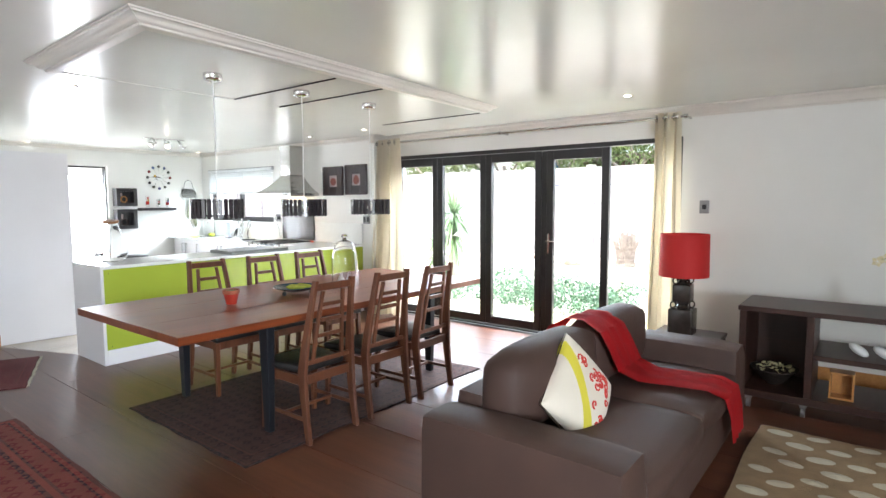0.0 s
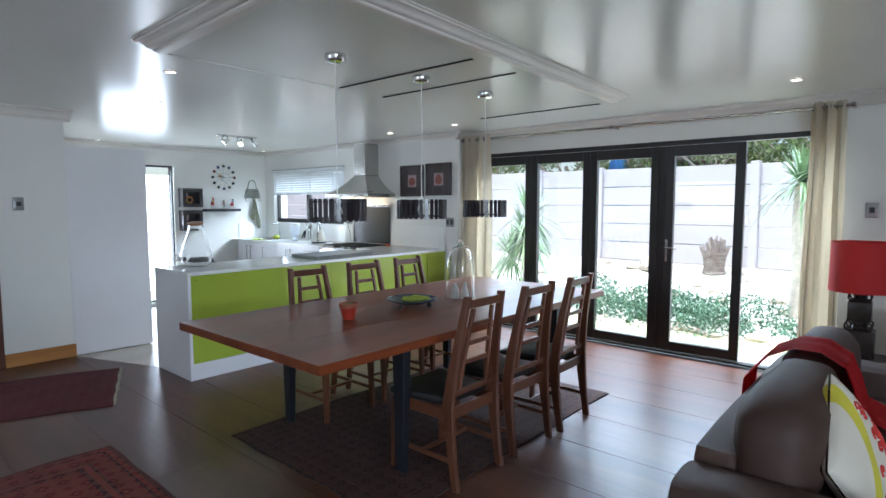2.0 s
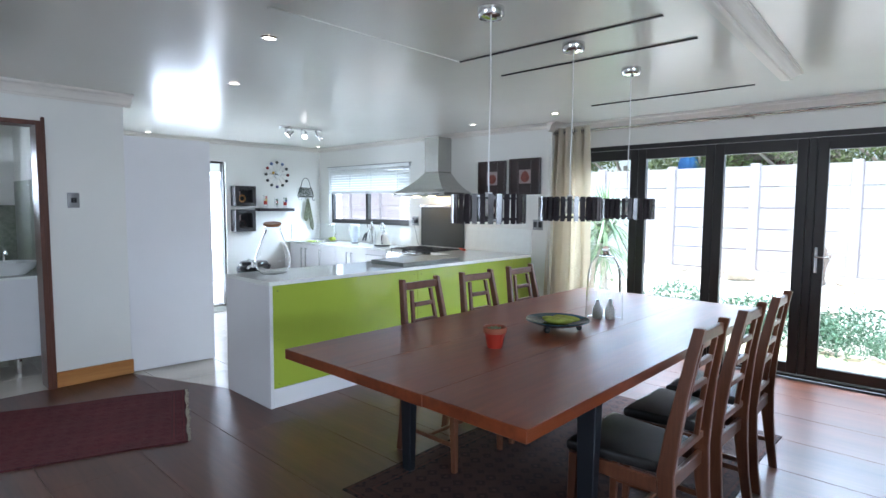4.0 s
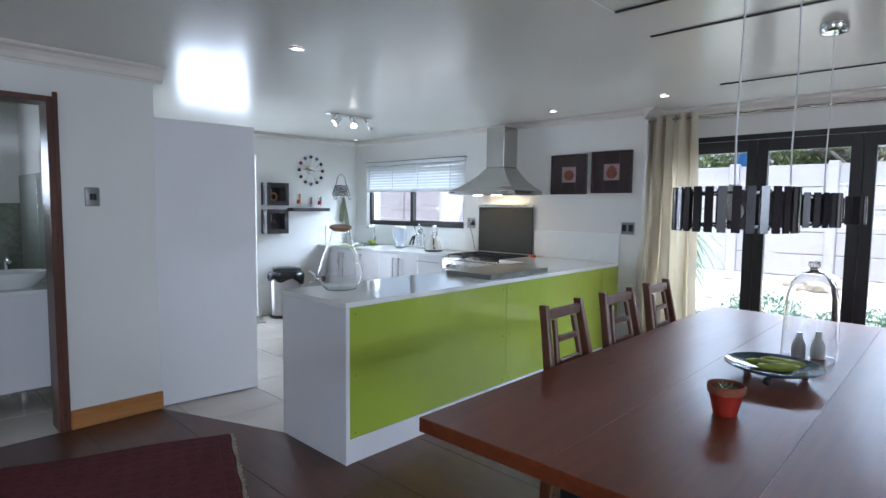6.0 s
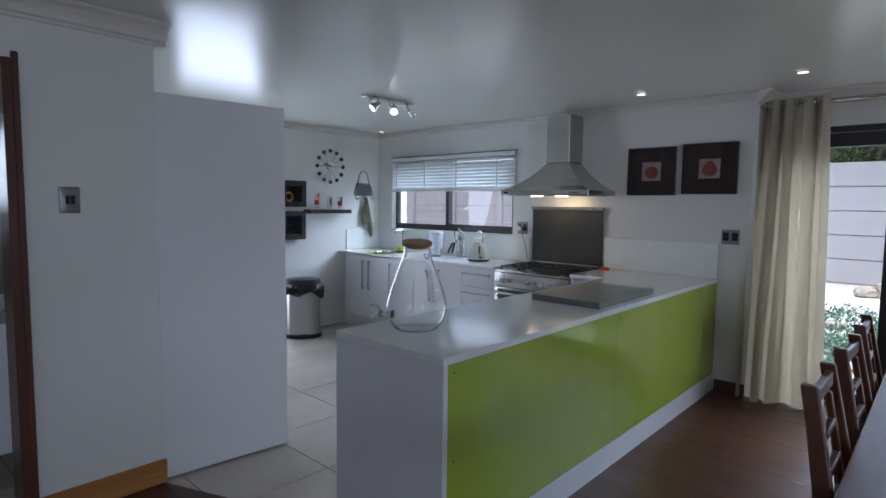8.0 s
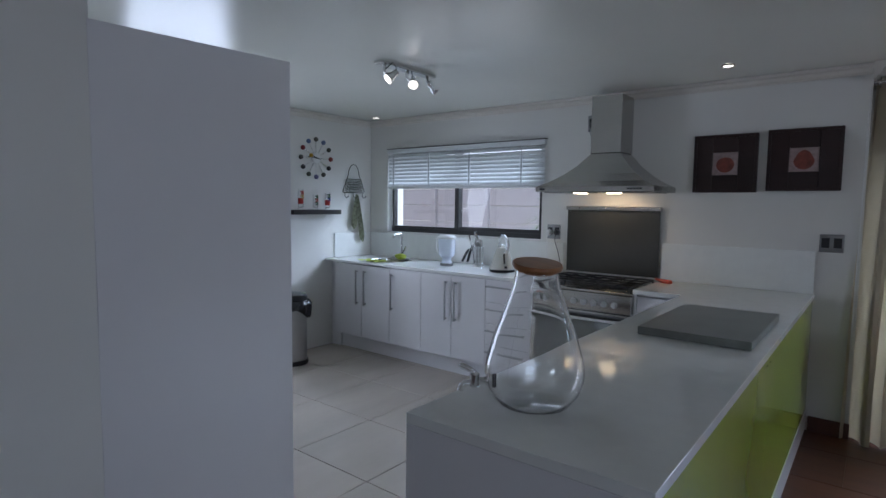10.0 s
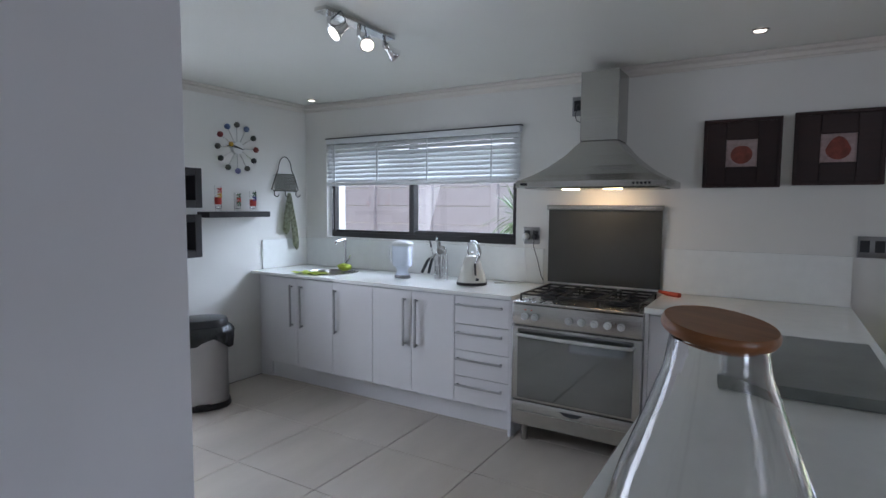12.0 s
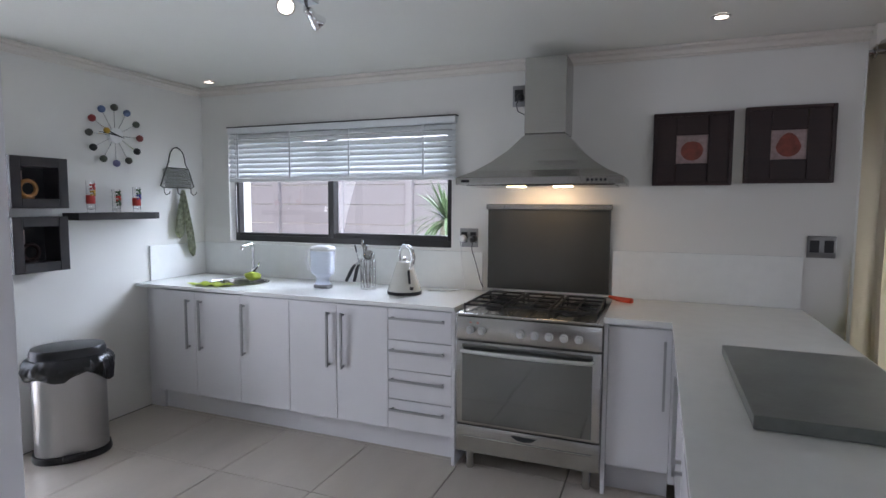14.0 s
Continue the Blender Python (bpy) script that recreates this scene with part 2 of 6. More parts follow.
def persian(name, field, border, dark, pale, sx, sy, band=0.16):
    """A woven rug: a field of small figures within striped borders; sx, sy: half its size."""
    m, n, l, p = shader(name)
    tc = n.new("ShaderNodeTexCoord")
    sep = n.new("ShaderNodeSeparateXYZ")
    l.new(tc.outputs["Object"], sep.inputs["Vector"])

    def mth(op, a, b=None):
        q = n.new("ShaderNodeMath")
        q.operation = op
        for i, v in enumerate((a, b)):
            if v is None:
                continue
            if isinstance(v, (int, float)):
                q.inputs[i].default_value = v
            else:
                l.new(v, q.inputs[i])
        return q.outputs[0]
    dx = mth("SUBTRACT", sx, mth("ABSOLUTE", sep.outputs["X"]))
    dy = mth("SUBTRACT", sy, mth("ABSOLUTE", sep.outputs["Y"]))
    d = mth("MINIMUM", dx, dy)
    br = n.new("ShaderNodeValToRGB")
    br.color_ramp.interpolation = "CONSTANT"
    stops = [(0.0, dark), (0.10, border), (0.20, dark), (0.26, field), (0.62, dark), (0.68, border), (0.80, dark), (0.9, field)]
    while len(br.color_ramp.elements) < len(stops):
        br.color_ramp.elements.new(0.5)
    for e, (pos, c) in zip(br.color_ramp.elements, stops):
        e.position, e.color = pos, (*c, 1)
    l.new(mth("DIVIDE", d, band), br.inputs["Fac"])
    v = n.new("ShaderNodeTexVoronoi")
    v.distance = "MANHATTAN"
    v.inputs["Scale"].default_value, v.inputs["Randomness"].default_value = 11, 0.25
    l.new(tc.outputs["Object"], v.inputs["Vector"])
    vr = ramp(n, l, v.outputs["Distance"], [(0.16, (1, 1, 1)), (0.20, (0, 0, 0)), (0.42, (0, 0, 0)), (0.46, (0.7, 0.7, 0.7))])
    mix = n.new("ShaderNodeMix")
    mix.data_type = "RGBA"
    l.new(mth("MULTIPLY", vr.outputs["Color"], 0.55), mix.inputs[0])
    l.new(br.outputs["Color"], mix.inputs[6])
    mix.inputs[7].default_value = (*pale, 1)
    nz = noise_at(n, l, 5, 5)
    mr = n.new("ShaderNodeMapRange")
    mr.inputs["To Min"].default_value, mr.inputs["To Max"].default_value = 0.6, 1.4
    l.new(nz.outputs["Fac"], mr.inputs["Value"])
    hs = n.new("ShaderNodeHueSaturation")
    l.new(mr.outputs["Result"], hs.inputs["Value"])
    l.new(mix.outputs[2], hs.inputs["Color"])
    l.new(hs.outputs["Color"], p.inputs["Base Color"])
    f = noise_at(n, l, 300, 2)
    bp = n.new("ShaderNodeBump")
    bp.inputs["Strength"].default_value, bp.inputs["Distance"].default_value = 0.5, 0.005
    l.new(f.outputs["Fac"], bp.inputs["Height"])
    l.new(bp.outputs["Normal"], p.inputs["Normal"])
    p.inputs["Roughness"].default_value = 0.95
    return m

# building helpers
def box(bm, x0, x1, y0, y1, z0, z1, m=None):
    vs = [bm.verts.new(Vector(c) if m is None else m @ Vector(c)) for c in itertools.product((x0, x1), (y0, y1), (z0, z1))]
    for f in ((0, 1, 3, 2), (4, 6, 7, 5), (0, 4, 5, 1), (2, 3, 7, 6), (0, 2, 6, 4), (1, 5, 7, 3)):
        bm.faces.new([vs[i] for i in f])
    return vs


def tube(bm, points, radius, sides=10, cap=True):
    """A round bar along points; radius may be one number or one for each point."""
    pts = [Vector(p) for p in points]
    rs = radius if isinstance(radius, (list, tuple)) else [radius] * len(pts)
    rings = []
    side = None
    for i, p in enumerate(pts):
        d = (pts[min(i + 1, len(pts) - 1)] - pts[max(i - 1, 0)]).normalized()
        if side is None:
            side = d.orthogonal().normalized()
        side = (side - d * side.dot(d)).normalized()
        up = d.cross(side)
        rings.append([bm.verts.new(p + (side * math.cos(a) + up * math.sin(a)) * rs[i]) for a in [2 * math.pi * k / sides for k in range(sides)]])
    for a, b in zip(rings, rings[1:]):
        for k in range(sides):
            bm.faces.new((a[k], a[(k + 1) % sides], b[(k + 1) % sides], b[k]))
    if cap:
        bm.faces.new(rings[0][::-1])
        bm.faces.new(rings[-1])


def lathe(bm, profile, centre=(0, 0, 0), sides=32, squash=(1, 1)):
    """Turns (radius, height) pairs round the z axis."""
    c = Vector(centre)
    rings = []
    for r, z in profile:
        if r < 1e-5:
            rings.append([bm.verts.new(c + Vector((0, 0, z)))])
        else:
            rings.append([bm.verts.new(c + Vector((r * squash[0] * math.cos(a), r * squash[1] * math.sin(a), z))) for a in [2 * math.pi * k / sides for k in range(sides)]])
    for a, b in zip(rings, rings[1:]):
        for k in range(sides):
            q = [a[k % len(a)], a[(k + 1) % len(a)], b[(k + 1) % len(b)], b[k % len(b)]]
            q = list(dict.fromkeys(q))
            if len(q) > 2:
                bm.faces.new(q)


def extrude(bm, outline, lo, hi, axis="z"):
    """A prism: outline in the two other axes (in x, y, z order), from lo to hi along the axis."""
    def at(p, h):
        return {"z": (p[0], p[1], h), "y": (p[0], h, p[1]), "x": (h, p[0], p[1])}[axis]
    a = [bm.verts.new(at(p, lo)) for p in outline]
    b = [bm.verts.new(at(p, hi)) for p in outline]
    bm.faces.new(a[::-1])
    bm.faces.new(b)
    n = len(a)
    for k in range(n):
        bm.faces.new((a[k], a[(k + 1) % n], b[(k + 1) % n], b[k]))


def bevel(bm, width, segments=1):
    bmesh.ops.remove_doubles(bm, verts=bm.verts, dist=1e-6)
    bmesh.ops.bevel(bm, geom=[e for e in bm.edges if len(e.link_faces) == 2 and e.calc_face_angle(0) > 0.5], offset=width, segments=segments, profile=0.5, affect="EDGES", clamp_overlap=True)


def part(name, bm, material, parent=None, label="", smooth=False, kind=""):
    """Links a bmesh, drawn in the coordinates of the scene, as one mesh object under a thing or a part that is unturned."""
    if parent is not None:
        off = Vector((0, 0, 0))
        o = parent
        while o:
            off += o.location
            o = o.parent
        bmesh.ops.translate(bm, verts=bm.verts, vec=-off)
    bmesh.ops.recalc_face_normals(bm, faces=bm.faces)
    me = bpy.data.meshes.new(name)
    if smooth:
        for f in bm.faces:
            f.smooth = True
    bm.to_mesh(me)
    bm.free()
    me.materials.append(material)
    if smooth:
        me.set_sharp_from_angle(angle=radians(38))
    ob = new(name, me)
    if parent is not None:
        ob.parent = parent
    return tagged(ob, label, kind=kind)


def bar(name, dims, material, parent=None, b=0.003, label="", kind="", seg=1):
    bm = bmesh.new()
    box(bm, *dims)
    if b:
        bevel(bm, b, seg)
    return part(name, bm, material, parent, label, smooth=seg > 1, kind=kind)


def thing(name, at, label, category, group=""):
    e = new(name)
    e.empty_display_size = 0.1
    e.location = at
    return tagged(e, label, category, group)


def put(ob, x, y, z=0.0, turn=0.0):
    ob.matrix_basis = pose(x, y, z, 0, 0, turn)
    return ob


def clip(poly, planes):
    """Cuts a convex outline by half planes (a, b, c) that keep a*x + b*y >= c."""
    for a, b, c in planes:
        out = []
        for i, p in enumerate(poly):
            q = poly[(i + 1) % len(poly)]
            dp, dq = a * p[0] + b * p[1] - c, a * q[0] + b * q[1] - c
            if dp >= 0:
                out.append(p)
            if dp * dq < 0:
                k = dp / (dp - dq)
                out.append((p[0] + k * (q[0] - p[0]), p[1] + k * (q[1] - p[1])))
        poly = out
        if len(poly) < 3:
            return []
    return poly


def piece(name, outline, z0, z1, edge, material, parent, ends=None):
    """A floor piece with a chamfered rim."""
    cx, cy = (sum(p[i] for p in outline) / len(outline) for i in (0, 1))
    ends = edge if ends is None else ends

    def inset(p, d):
        v = Vector((cx - p[0], cy - p[1]))
        return (p[0] + math.copysign(min(d * ends / edge, abs(v.x)), v.x), p[1] + math.copysign(min(d, abs(v.y)), v.y))
    o = [inset(p, edge) for p in outline]
    i = [inset(p, edge * 2.2) for p in outline]
    bm = bmesh.new()
    rings = [[bm.verts.new((*p, z)) for p in r] for r, z in ((o, z0), (o, z1 - edge), (i, z1))]
    n = len(o)
    for a, b in zip(rings, rings[1:]):
        for k in range(n):
            bm.faces.new((a[k], a[(k + 1) % n], b[(k + 1) % n], b[k]))
    bm.faces.new(rings[2])
    return part(name, bm, material, parent)

# the rooms
H = 2.37


def setting(name, boxes, material, b=0.0):
    bm = bmesh.new()
    for d in boxes:
        box(bm, *d)
    return part(name, bm, material, kind="structure")


north_k = setting("wall_north_kitchen", [(-9.2, -8.74, 6.2, 6.45, 0, H), (-6.865, -4.61, 6.2, 6.45, 0, H), (-8.74, -6.865, 6.2, 6.45, 0, 1.18), (-8.74, -6.865, 6.2, 6.45, 2.03, H)], WALL)
north_l = setting("wall_north_living", [(-4.86, -4.5, 6.452, 6.7, 0, H), (-0.79, 3.9, 6.452, 6.7, 0, H), (-4.5, -0.79, 6.452, 6.7, 2.10, H)], WALL)
west_k = setting("wall_west_kitchen", [(-9.2, -9.0, 2.2, 3.66, 0, H), (-9.2, -9.0, 4.62, 6.2, 0, H), (-9.2, -9.0, 3.66, 4.62, 2.07, H)], WALL)
south_k = setting("wall_south_kitchen", [(-9.0, -6.64, 2.2, 2.4, 0, H)], WALL)
west_l = setting("wall_west_living", [(-6.64, -6.49, 1.96, 2.545, 0, H), (-6.64, -6.49, -2.2, 1.12, 0, H), (-6.64, -6.49, 1.12, 1.96, 2.09, H)], WALL)
# Unseen wall; its window opening is made up for the south fill lamp.
south_l = setting("wall_south", [(-6.64, -4.4, -2.4, -2.2, 0, H), (-2.4, 3.9, -2.4, -2.2, 0, H), (-4.4, -2.4, -2.4, -2.2, 0, 0.95), (-4.4, -2.4, -2.4, -2.2, 2.05, H)], WALL)
# Out of view; the hole is cut only to admit the east fill lamp.
east_l = setting("wall_east", [(3.7, 3.9, -2.2, -1.4, 0, H), (3.7, 3.9, 0.6, 6.452, 0, H), (3.7, 3.9, -1.4, 0.6, 0, 0.95), (3.7, 3.9, -1.4, 0.6, 2.05, H)], WALL)
bath = setting("wall_bathroom", [(-9.2, -6.64, 0.3, 0.5, 0, H), (-9.2, -9.0, 0.5, 1.0, 0, H), (-9.2, -9.0, 1.6, 2.2, 0, H), (-9.2, -9.0, 1.0, 1.6, 0, 1.45), (-9.2, -9.0, 1.0, 1.6, 2.05, H)], WALL)
ceiling = setting("ceiling", [(-9.2, 3.9, -2.4, 6.7, H, H + 0.15)], CEIL)
# Unseen slab over the rooms, its edge set by where sun should reach.
roof = setting("roof", [(-9.4, 4.1, -2.6, 6.8, H + 0.16, H + 0.45)], MOULD)
slab = setting("subfloor", [(-9.2, 3.9, -2.4, 6.72, -0.25, -0.025)], GROUT)


def cornice(name, a, b, inward, size=0.10, flat=MOULD):
    """A moulded cornice from a to b in plan; inward points into the room."""
    a, b, n = Vector((*a, 0)), Vector((*b, 0)), Vector((*inward, 0))
    prof = [(0, 0), (0, -size), (0.012, -size), (0.016, -size * 0.86), (0.03, -size * 0.80), (0.042, -size * 0.5), (size * 0.62, -size * 0.26), (size * 0.86, -size * 0.18), (size * 0.9, -0.012), (size, -0.012), (size, 0)]
    bm = bmesh.new()
    ra = [bm.verts.new(a + n * d + Vector((0, 0, H - 0.002 + z))) for d, z in prof]
    rb = [bm.verts.new(b + n * d + Vector((0, 0, H - 0.002 + z))) for d, z in prof]
    k = len(prof)
    for i in range(k):
        bm.faces.new((ra[i], ra[(i + 1) % k], rb[(i + 1) % k], rb[i]))
    bm.faces.new(ra[::-1])
    bm.faces.new(rb)
    return part(name, bm, flat, kind="structure")


cornice("cornice_north_living", (-4.6, 6.451), (3.7, 6.451), (0, -1))
cornice("cornice_north_kitchen", (-9.0, 6.199), (-4.609, 6.199), (0, -1), 0.06)
cornice("cornice_step", (-4.609, 6.45), (-4.609, 6.1), (1, 0))
cornice("cornice_west_kitchen", (-8.999, 2.4), (-8.999, 6.15), (1, 0), 0.06)
cornice("cornice_west_living", (-6.489, -2.2), (-6.489, 2.60), (1, 0))


def beam(name, a_out, a_in, b_out, b_in):
    """A stepped moulding under the ceiling, lowest along its inner edge."""
    prof = [(0, 0), (0, -0.008), (0.08, -0.010), (0.10, -0.018), (0.24, -0.021), (0.34, -0.028), (0.42, -0.040), (0.50, -0.045), (0.60, -0.046), (0.62, -0.056), (0.70, -0.060), (1, -0.062), (1, 0)]
    bm = bmesh.new()
    ra, rb = ([bm.verts.new((o[0] + (i[0] - o[0]) * k, o[1] + (i[1] - o[1]) * k, H - 0.002 + z)) for k, z in prof] for o, i in ((a_out, a_in), (b_out, b_in)))
    n = len(prof)
    for i in range(n):
        bm.faces.new((ra[i], ra[(i + 1) % n], rb[(i + 1) % n], rb[i]))
    bm.faces.new(ra[::-1])
    bm.faces.new(rb)
    return part(name, bm, MOULD, kind="structure")


beam("ceiling_beam_short", (-3.50, 2.085), (-3.44, 2.245), (-1.965, 2.055), (-2.09, 2.180))
beam("ceiling_beam_long", (-1.963, 2.057), (-2.088, 2.182), (-2.125, 5.33), (-2.235, 5.22))
setting("ceiling_strip", [(-3.66, -2.39, 3.60, 3.615, H - 0.008, H - 0.001), (-3.69, -2.39, 4.07, 4.085, H - 0.008, H - 0.001), (-3.78, -2.47, 5.52, 5.54, H - 0.008, H - 0.001)], BLACK)
setting("ceiling_ridge", [(-3.69, -3.665, 2.3, 3.60, H - 0.007, H - 0.001)], CEIL)

skirt_mat = SKIRT
bar("baseboard_west", (-6.489, -6.468, 1.992, 2.55, 0, 0.125), SKIRT, b=0.005, kind="structure")
bar("baseboard_west_south", (-6.489, -6.468, -2.2, 1.05, 0, 0.125), SKIRT, b=0.005, kind="structure")
bar("baseboard_north", (-4.83, -4.605, 6.18, 6.199, 0, 0.10), JAMB, b=0.004, kind="structure")
bar("baseboard_north_living", (-0.78, 3.7, 6.43, 6.451, 0, 0.11), SKIRT, b=0.004, kind="structure")

# bathroom door frame
df = tagged(new("door_frame"), kind="structure")
for nm, d in (("door_jamb", (-6.66, -6.462, 1.93, 1.965, 0, 2.09)), ("door_jamb", (-6.66, -6.462, 1.115, 1.15, 0, 2.09)), ("door_head", (-6.66, -6.462, 1.15, 1.93, 2.055, 2.09)), ("architrave", (-6.488, -6.464, 1.965, 1.99, 0, 2.12)), ("architrave", (-6.488, -6.464, 1.088, 1.115, 0, 2.12))):
    bar(nm, d, JAMB, df)

# folding glass doors to the garden
FY0, FY1 = 6.46, 6.52
doors = tagged(new("folding_doors"), kind="structure")
doors.location = (-2.65, 6.48, 0)
bar("head_rail", (-4.5, -0.79, 6.45, 6.55, 2.055, 2.10), BLACK, doors)
bar("floor_track", (-4.5, -0.79, 6.45, 6.55, 0.0, 0.02), BLACK, doors)
bar("side_post", (-4.5, -4.46, 6.45, 6.55, 0.02, 2.055), BLACK, doors)
bar("side_post", (-2.27, -2.21, 6.47, 6.52, 0.03, 2.05), BLACK, doors)
bar("side_post", (-0.83, -0.79, 6.45, 6.55, 0.02, 2.055), BLACK, doors)


def leaf(x0, x1, handle=False):
    lf = tagged(new("door_leaf"), kind="structure")
    lf.location = ((x0 + x1) / 2, 6.49, 0)
    for nm, d in (("stile", (x0, x0 + 0.08, FY0, FY1, 0.03, 2.05)), ("stile", (x1 - 0.08, x1, FY0, FY1, 0.03, 2.05)), ("top_rail", (x0 + 0.08, x1 - 0.08, FY0, FY1, 1.95, 2.05)), ("bottom_rail", (x0 + 0.08, x1 - 0.08, FY0, FY1, 0.03, 0.12))):
        bar(nm, d, BLACK, lf)
    g = bar("pane", (x0 + 0.075, x1 - 0.075, 6.487, 6.493, 0.115, 1.955), PANE, lf, b=0)
    g.visible_shadow = False
    if handle:
        bar("lock_plate", (x0 + 0.015, x0 + 0.04, FY0 - 0.008, FY0, 0.92, 1.14), CHROME, lf)
        bm = bmesh.new()
        tube(bm, [(x0 + 0.028, FY0, 1.06), (x0 + 0.028, FY0 - 0.045, 1.06), (x0 + 0.05, FY0 - 0.05, 1.06), (x0 + 0.13, FY0 - 0.05, 1.055)], 0.009)
        part("door_handle", bm, CHROME, lf, smooth=True)
    return lf


for x0, x1, h in ((-4.458, -3.748, False), (-3.745, -3.013, False), (-3.01, -2.272, False), (-2.208, -1.51, True)):
    lf = leaf(x0, x1, h)
    if h:
        lf.matrix_basis = pose(x0, 6.49, 0, 0, 0, 2) @ pose((x1 - x0) / 2, 0, 0)

# kitchen window
win = tagged(new("window_1"), kind="structure")
win.location = (-7.8, 6.33, 1.16)
for nm, d in (("window_frame", (-8.72, -6.875, 6.24, 6.30, 1.18, 1.225)), ("window_frame", (-8.72, -6.875, 6.24, 6.30, 1.98, 2.03)), ("window_frame", (-8.72, -8.68, 6.24, 6.30, 1.225, 1.98)), ("window_frame", (-6.91, -6.875, 6.24, 6.30, 1.225, 1.98)), ("mullion", (-7.85, -7.80, 6.23, 6.30, 1.225, 1.98)), ("sash", (-7.80, -6.91, 6.24, 6.285, 1.225, 1.26)), ("sash", (-8.68, -7.85, 6.25, 6.295, 1.225, 1.245))):
    bar(nm, d, BLACK, win)
for x0, x1 in ((-8.68, -7.85), (-7.80, -6.91)):
    g = bar("pane", (x0, x1, 6.265, 6.27, 1.23, 1.98), PANE, win, b=0)
    g.visible_shadow = False

# glass door in the kitchen's west wall
gd = tagged(new("door_2"), kind="structure")
gd.location = (-9.1, 4.14, 0)
for nm, d in (("door_frame", (-9.14, -9.06, 3.66, 3.72, 0, 2.07)), ("door_frame", (-9.14, -9.04, 4.602, 4.62, 0, 2.07)), ("door_frame", (-9.14, -9.06, 3.72, 4.602, 2.045, 2.07)), ("threshold", (-9.14, -9.02, 3.72, 4.602, 0.0, 0.03))):
    bar(nm, d, BLACK if nm != "threshold" else STEEL, gd)
g = bar("pane", (-9.105, -9.1, 3.72, 4.602, 0.03, 2.045), PANE, gd, b=0)
g.visible_shadow = False

# kitchen
def handle_v(x, y, z0, z1, parent, out=(0, -1)):
    """A flat bar handle, upright, that stands off a door."""
    ox, oy = out
    bm = bmesh.new()
    cx, cy = x + ox * 0.03, y + oy * 0.03
    box(bm, cx - 0.006, cx + 0.006, cy - 0.006, cy + 0.006, z0, z1)
    for z in (z0 + 0.008, z1 - 0.02):
        box(bm, min(x, cx) - 0.006, max(x, cx) + 0.006, min(y, cy) - 0.006, max(y, cy) + 0.006, z, z + 0.012)
    return part("handle", bm, PULL, parent, "brushed steel bar handle")


def handle_h(x0, x1, y, z, parent):
    bm = bmesh.new()
    box(bm, x0, x1, y - 0.034, y - 0.024, z - 0.006, z + 0.006)
    for x in (x0 + 0.008, x1 - 0.02):
        box(bm, x, x + 0.012, y - 0.03, y, z - 0.006, z + 0.006)
    return part("handle", bm, PULL, parent, "brushed steel bar handle")


def base_unit(x0, x1, doors, label, top=0.886):
    """A base cabinet on its plinth; doors: (from, to, where the handle is)."""
    u = thing("base_cabinet", ((x0 + x1) / 2, 5.88, 0), label, "kitchen cabinet", "base cabinets under the worktop")
    bar("body", (x0, x1, 5.592, 6.19, 0.15, top), WHITE, u)
    bar("plinth", (x0, x1, 5.66, 5.678, 0, 0.15), WHITE, u, b=0.001)
    for a, b, h in doors:
        d = bar("door", (a + 0.0015, b - 0.0015, 5.57, 5.589, 0.16, 0.875), WHITE, u, b=0.0015)
        handle_v(h, 5.57, 0.485, 0.825, d)
    return u


base_unit(-8.86, -8.105, [(-8.86, -8.481, -8.535), (-8.481, -8.105, -8.425)], "white gloss two-door base cabinet under the sink", 0.74)
base_unit(-8.105, -7.715, [(-8.105, -7.715, -8.065)], "white gloss single-door base cabinet beside the sink unit")
base_unit(-7.715, -7.02, [(-7.715, -7.369, -7.42), (-7.369, -7.02, -7.32)], "white gloss two-door base cabinet under the kettle")
dru = thing("drawer_cabinet", (-6.82, 5.88, 0), "white gloss cabinet with four drawers beside the cooker", "kitchen cabinet", "base cabinets under the worktop")
bar("body", (-7.02, -6.622, 5.592, 6.19, 0.15, 0.886), WHITE, dru)
bar("plinth", (-7.02, -6.622, 5.66, 5.678, 0, 0.15), WHITE, dru, b=0.001)
for z0, z1 in ((0.16, 0.336), (0.34, 0.512), (0.516, 0.688), (0.692, 0.875)):
    d = bar("drawer", (-7.0185, -6.6235, 5.57, 5.589, z0, z1), WHITE, dru, b=0.0015)
    handle_h(-7.0, -6.66, 5.57, z1 - 0.055, d)
bar("side_panel", (-6.622, -6.602, 5.568, 6.19, 0, 0.886), WHITE, dru, b=0.001)
fil = thing("filler_panel", (-8.93, 5.9, 0), "narrow white filler panel between cabinet and wall", "panel")
bar("panel", (-8.998, -8.862, 5.64, 6.19, 0, 0.886), WHITE, fil, b=0.001)

wt = thing("worktop", (-7.8, 5.87, 0.888), "white engineered stone worktop along the window wall", "worktop")
bm = bmesh.new()
arc = [(-8.36 + 0.206 * math.sin(a), 5.84 + 0.206 * math.cos(a)) for a in [math.pi * k / 20 for k in range(21)]]
extrude(bm, [(-8.36, 6.198)] + arc + [(-8.36, 5.545), (-6.60, 5.545), (-6.60, 6.198)], 0.888, 0.91)
extrude(bm, [(-8.36, 6.198), (-8.998, 6.198), (-8.998, 5.545), (-8.36, 5.545)] + [(-16.72 - x, y) for x, y in arc[::-1]], 0.888, 0.91)
part("top", bm, STONE, wt)
bs = thing("backsplash", (-7.8, 6.19, 0.912), "low white stone upstand behind the worktop", "backsplash")
bar("upstand", (-8.985, -6.64, 6.183, 6.199, 0.911, 1.163), STONE, bs, b=0.0015)
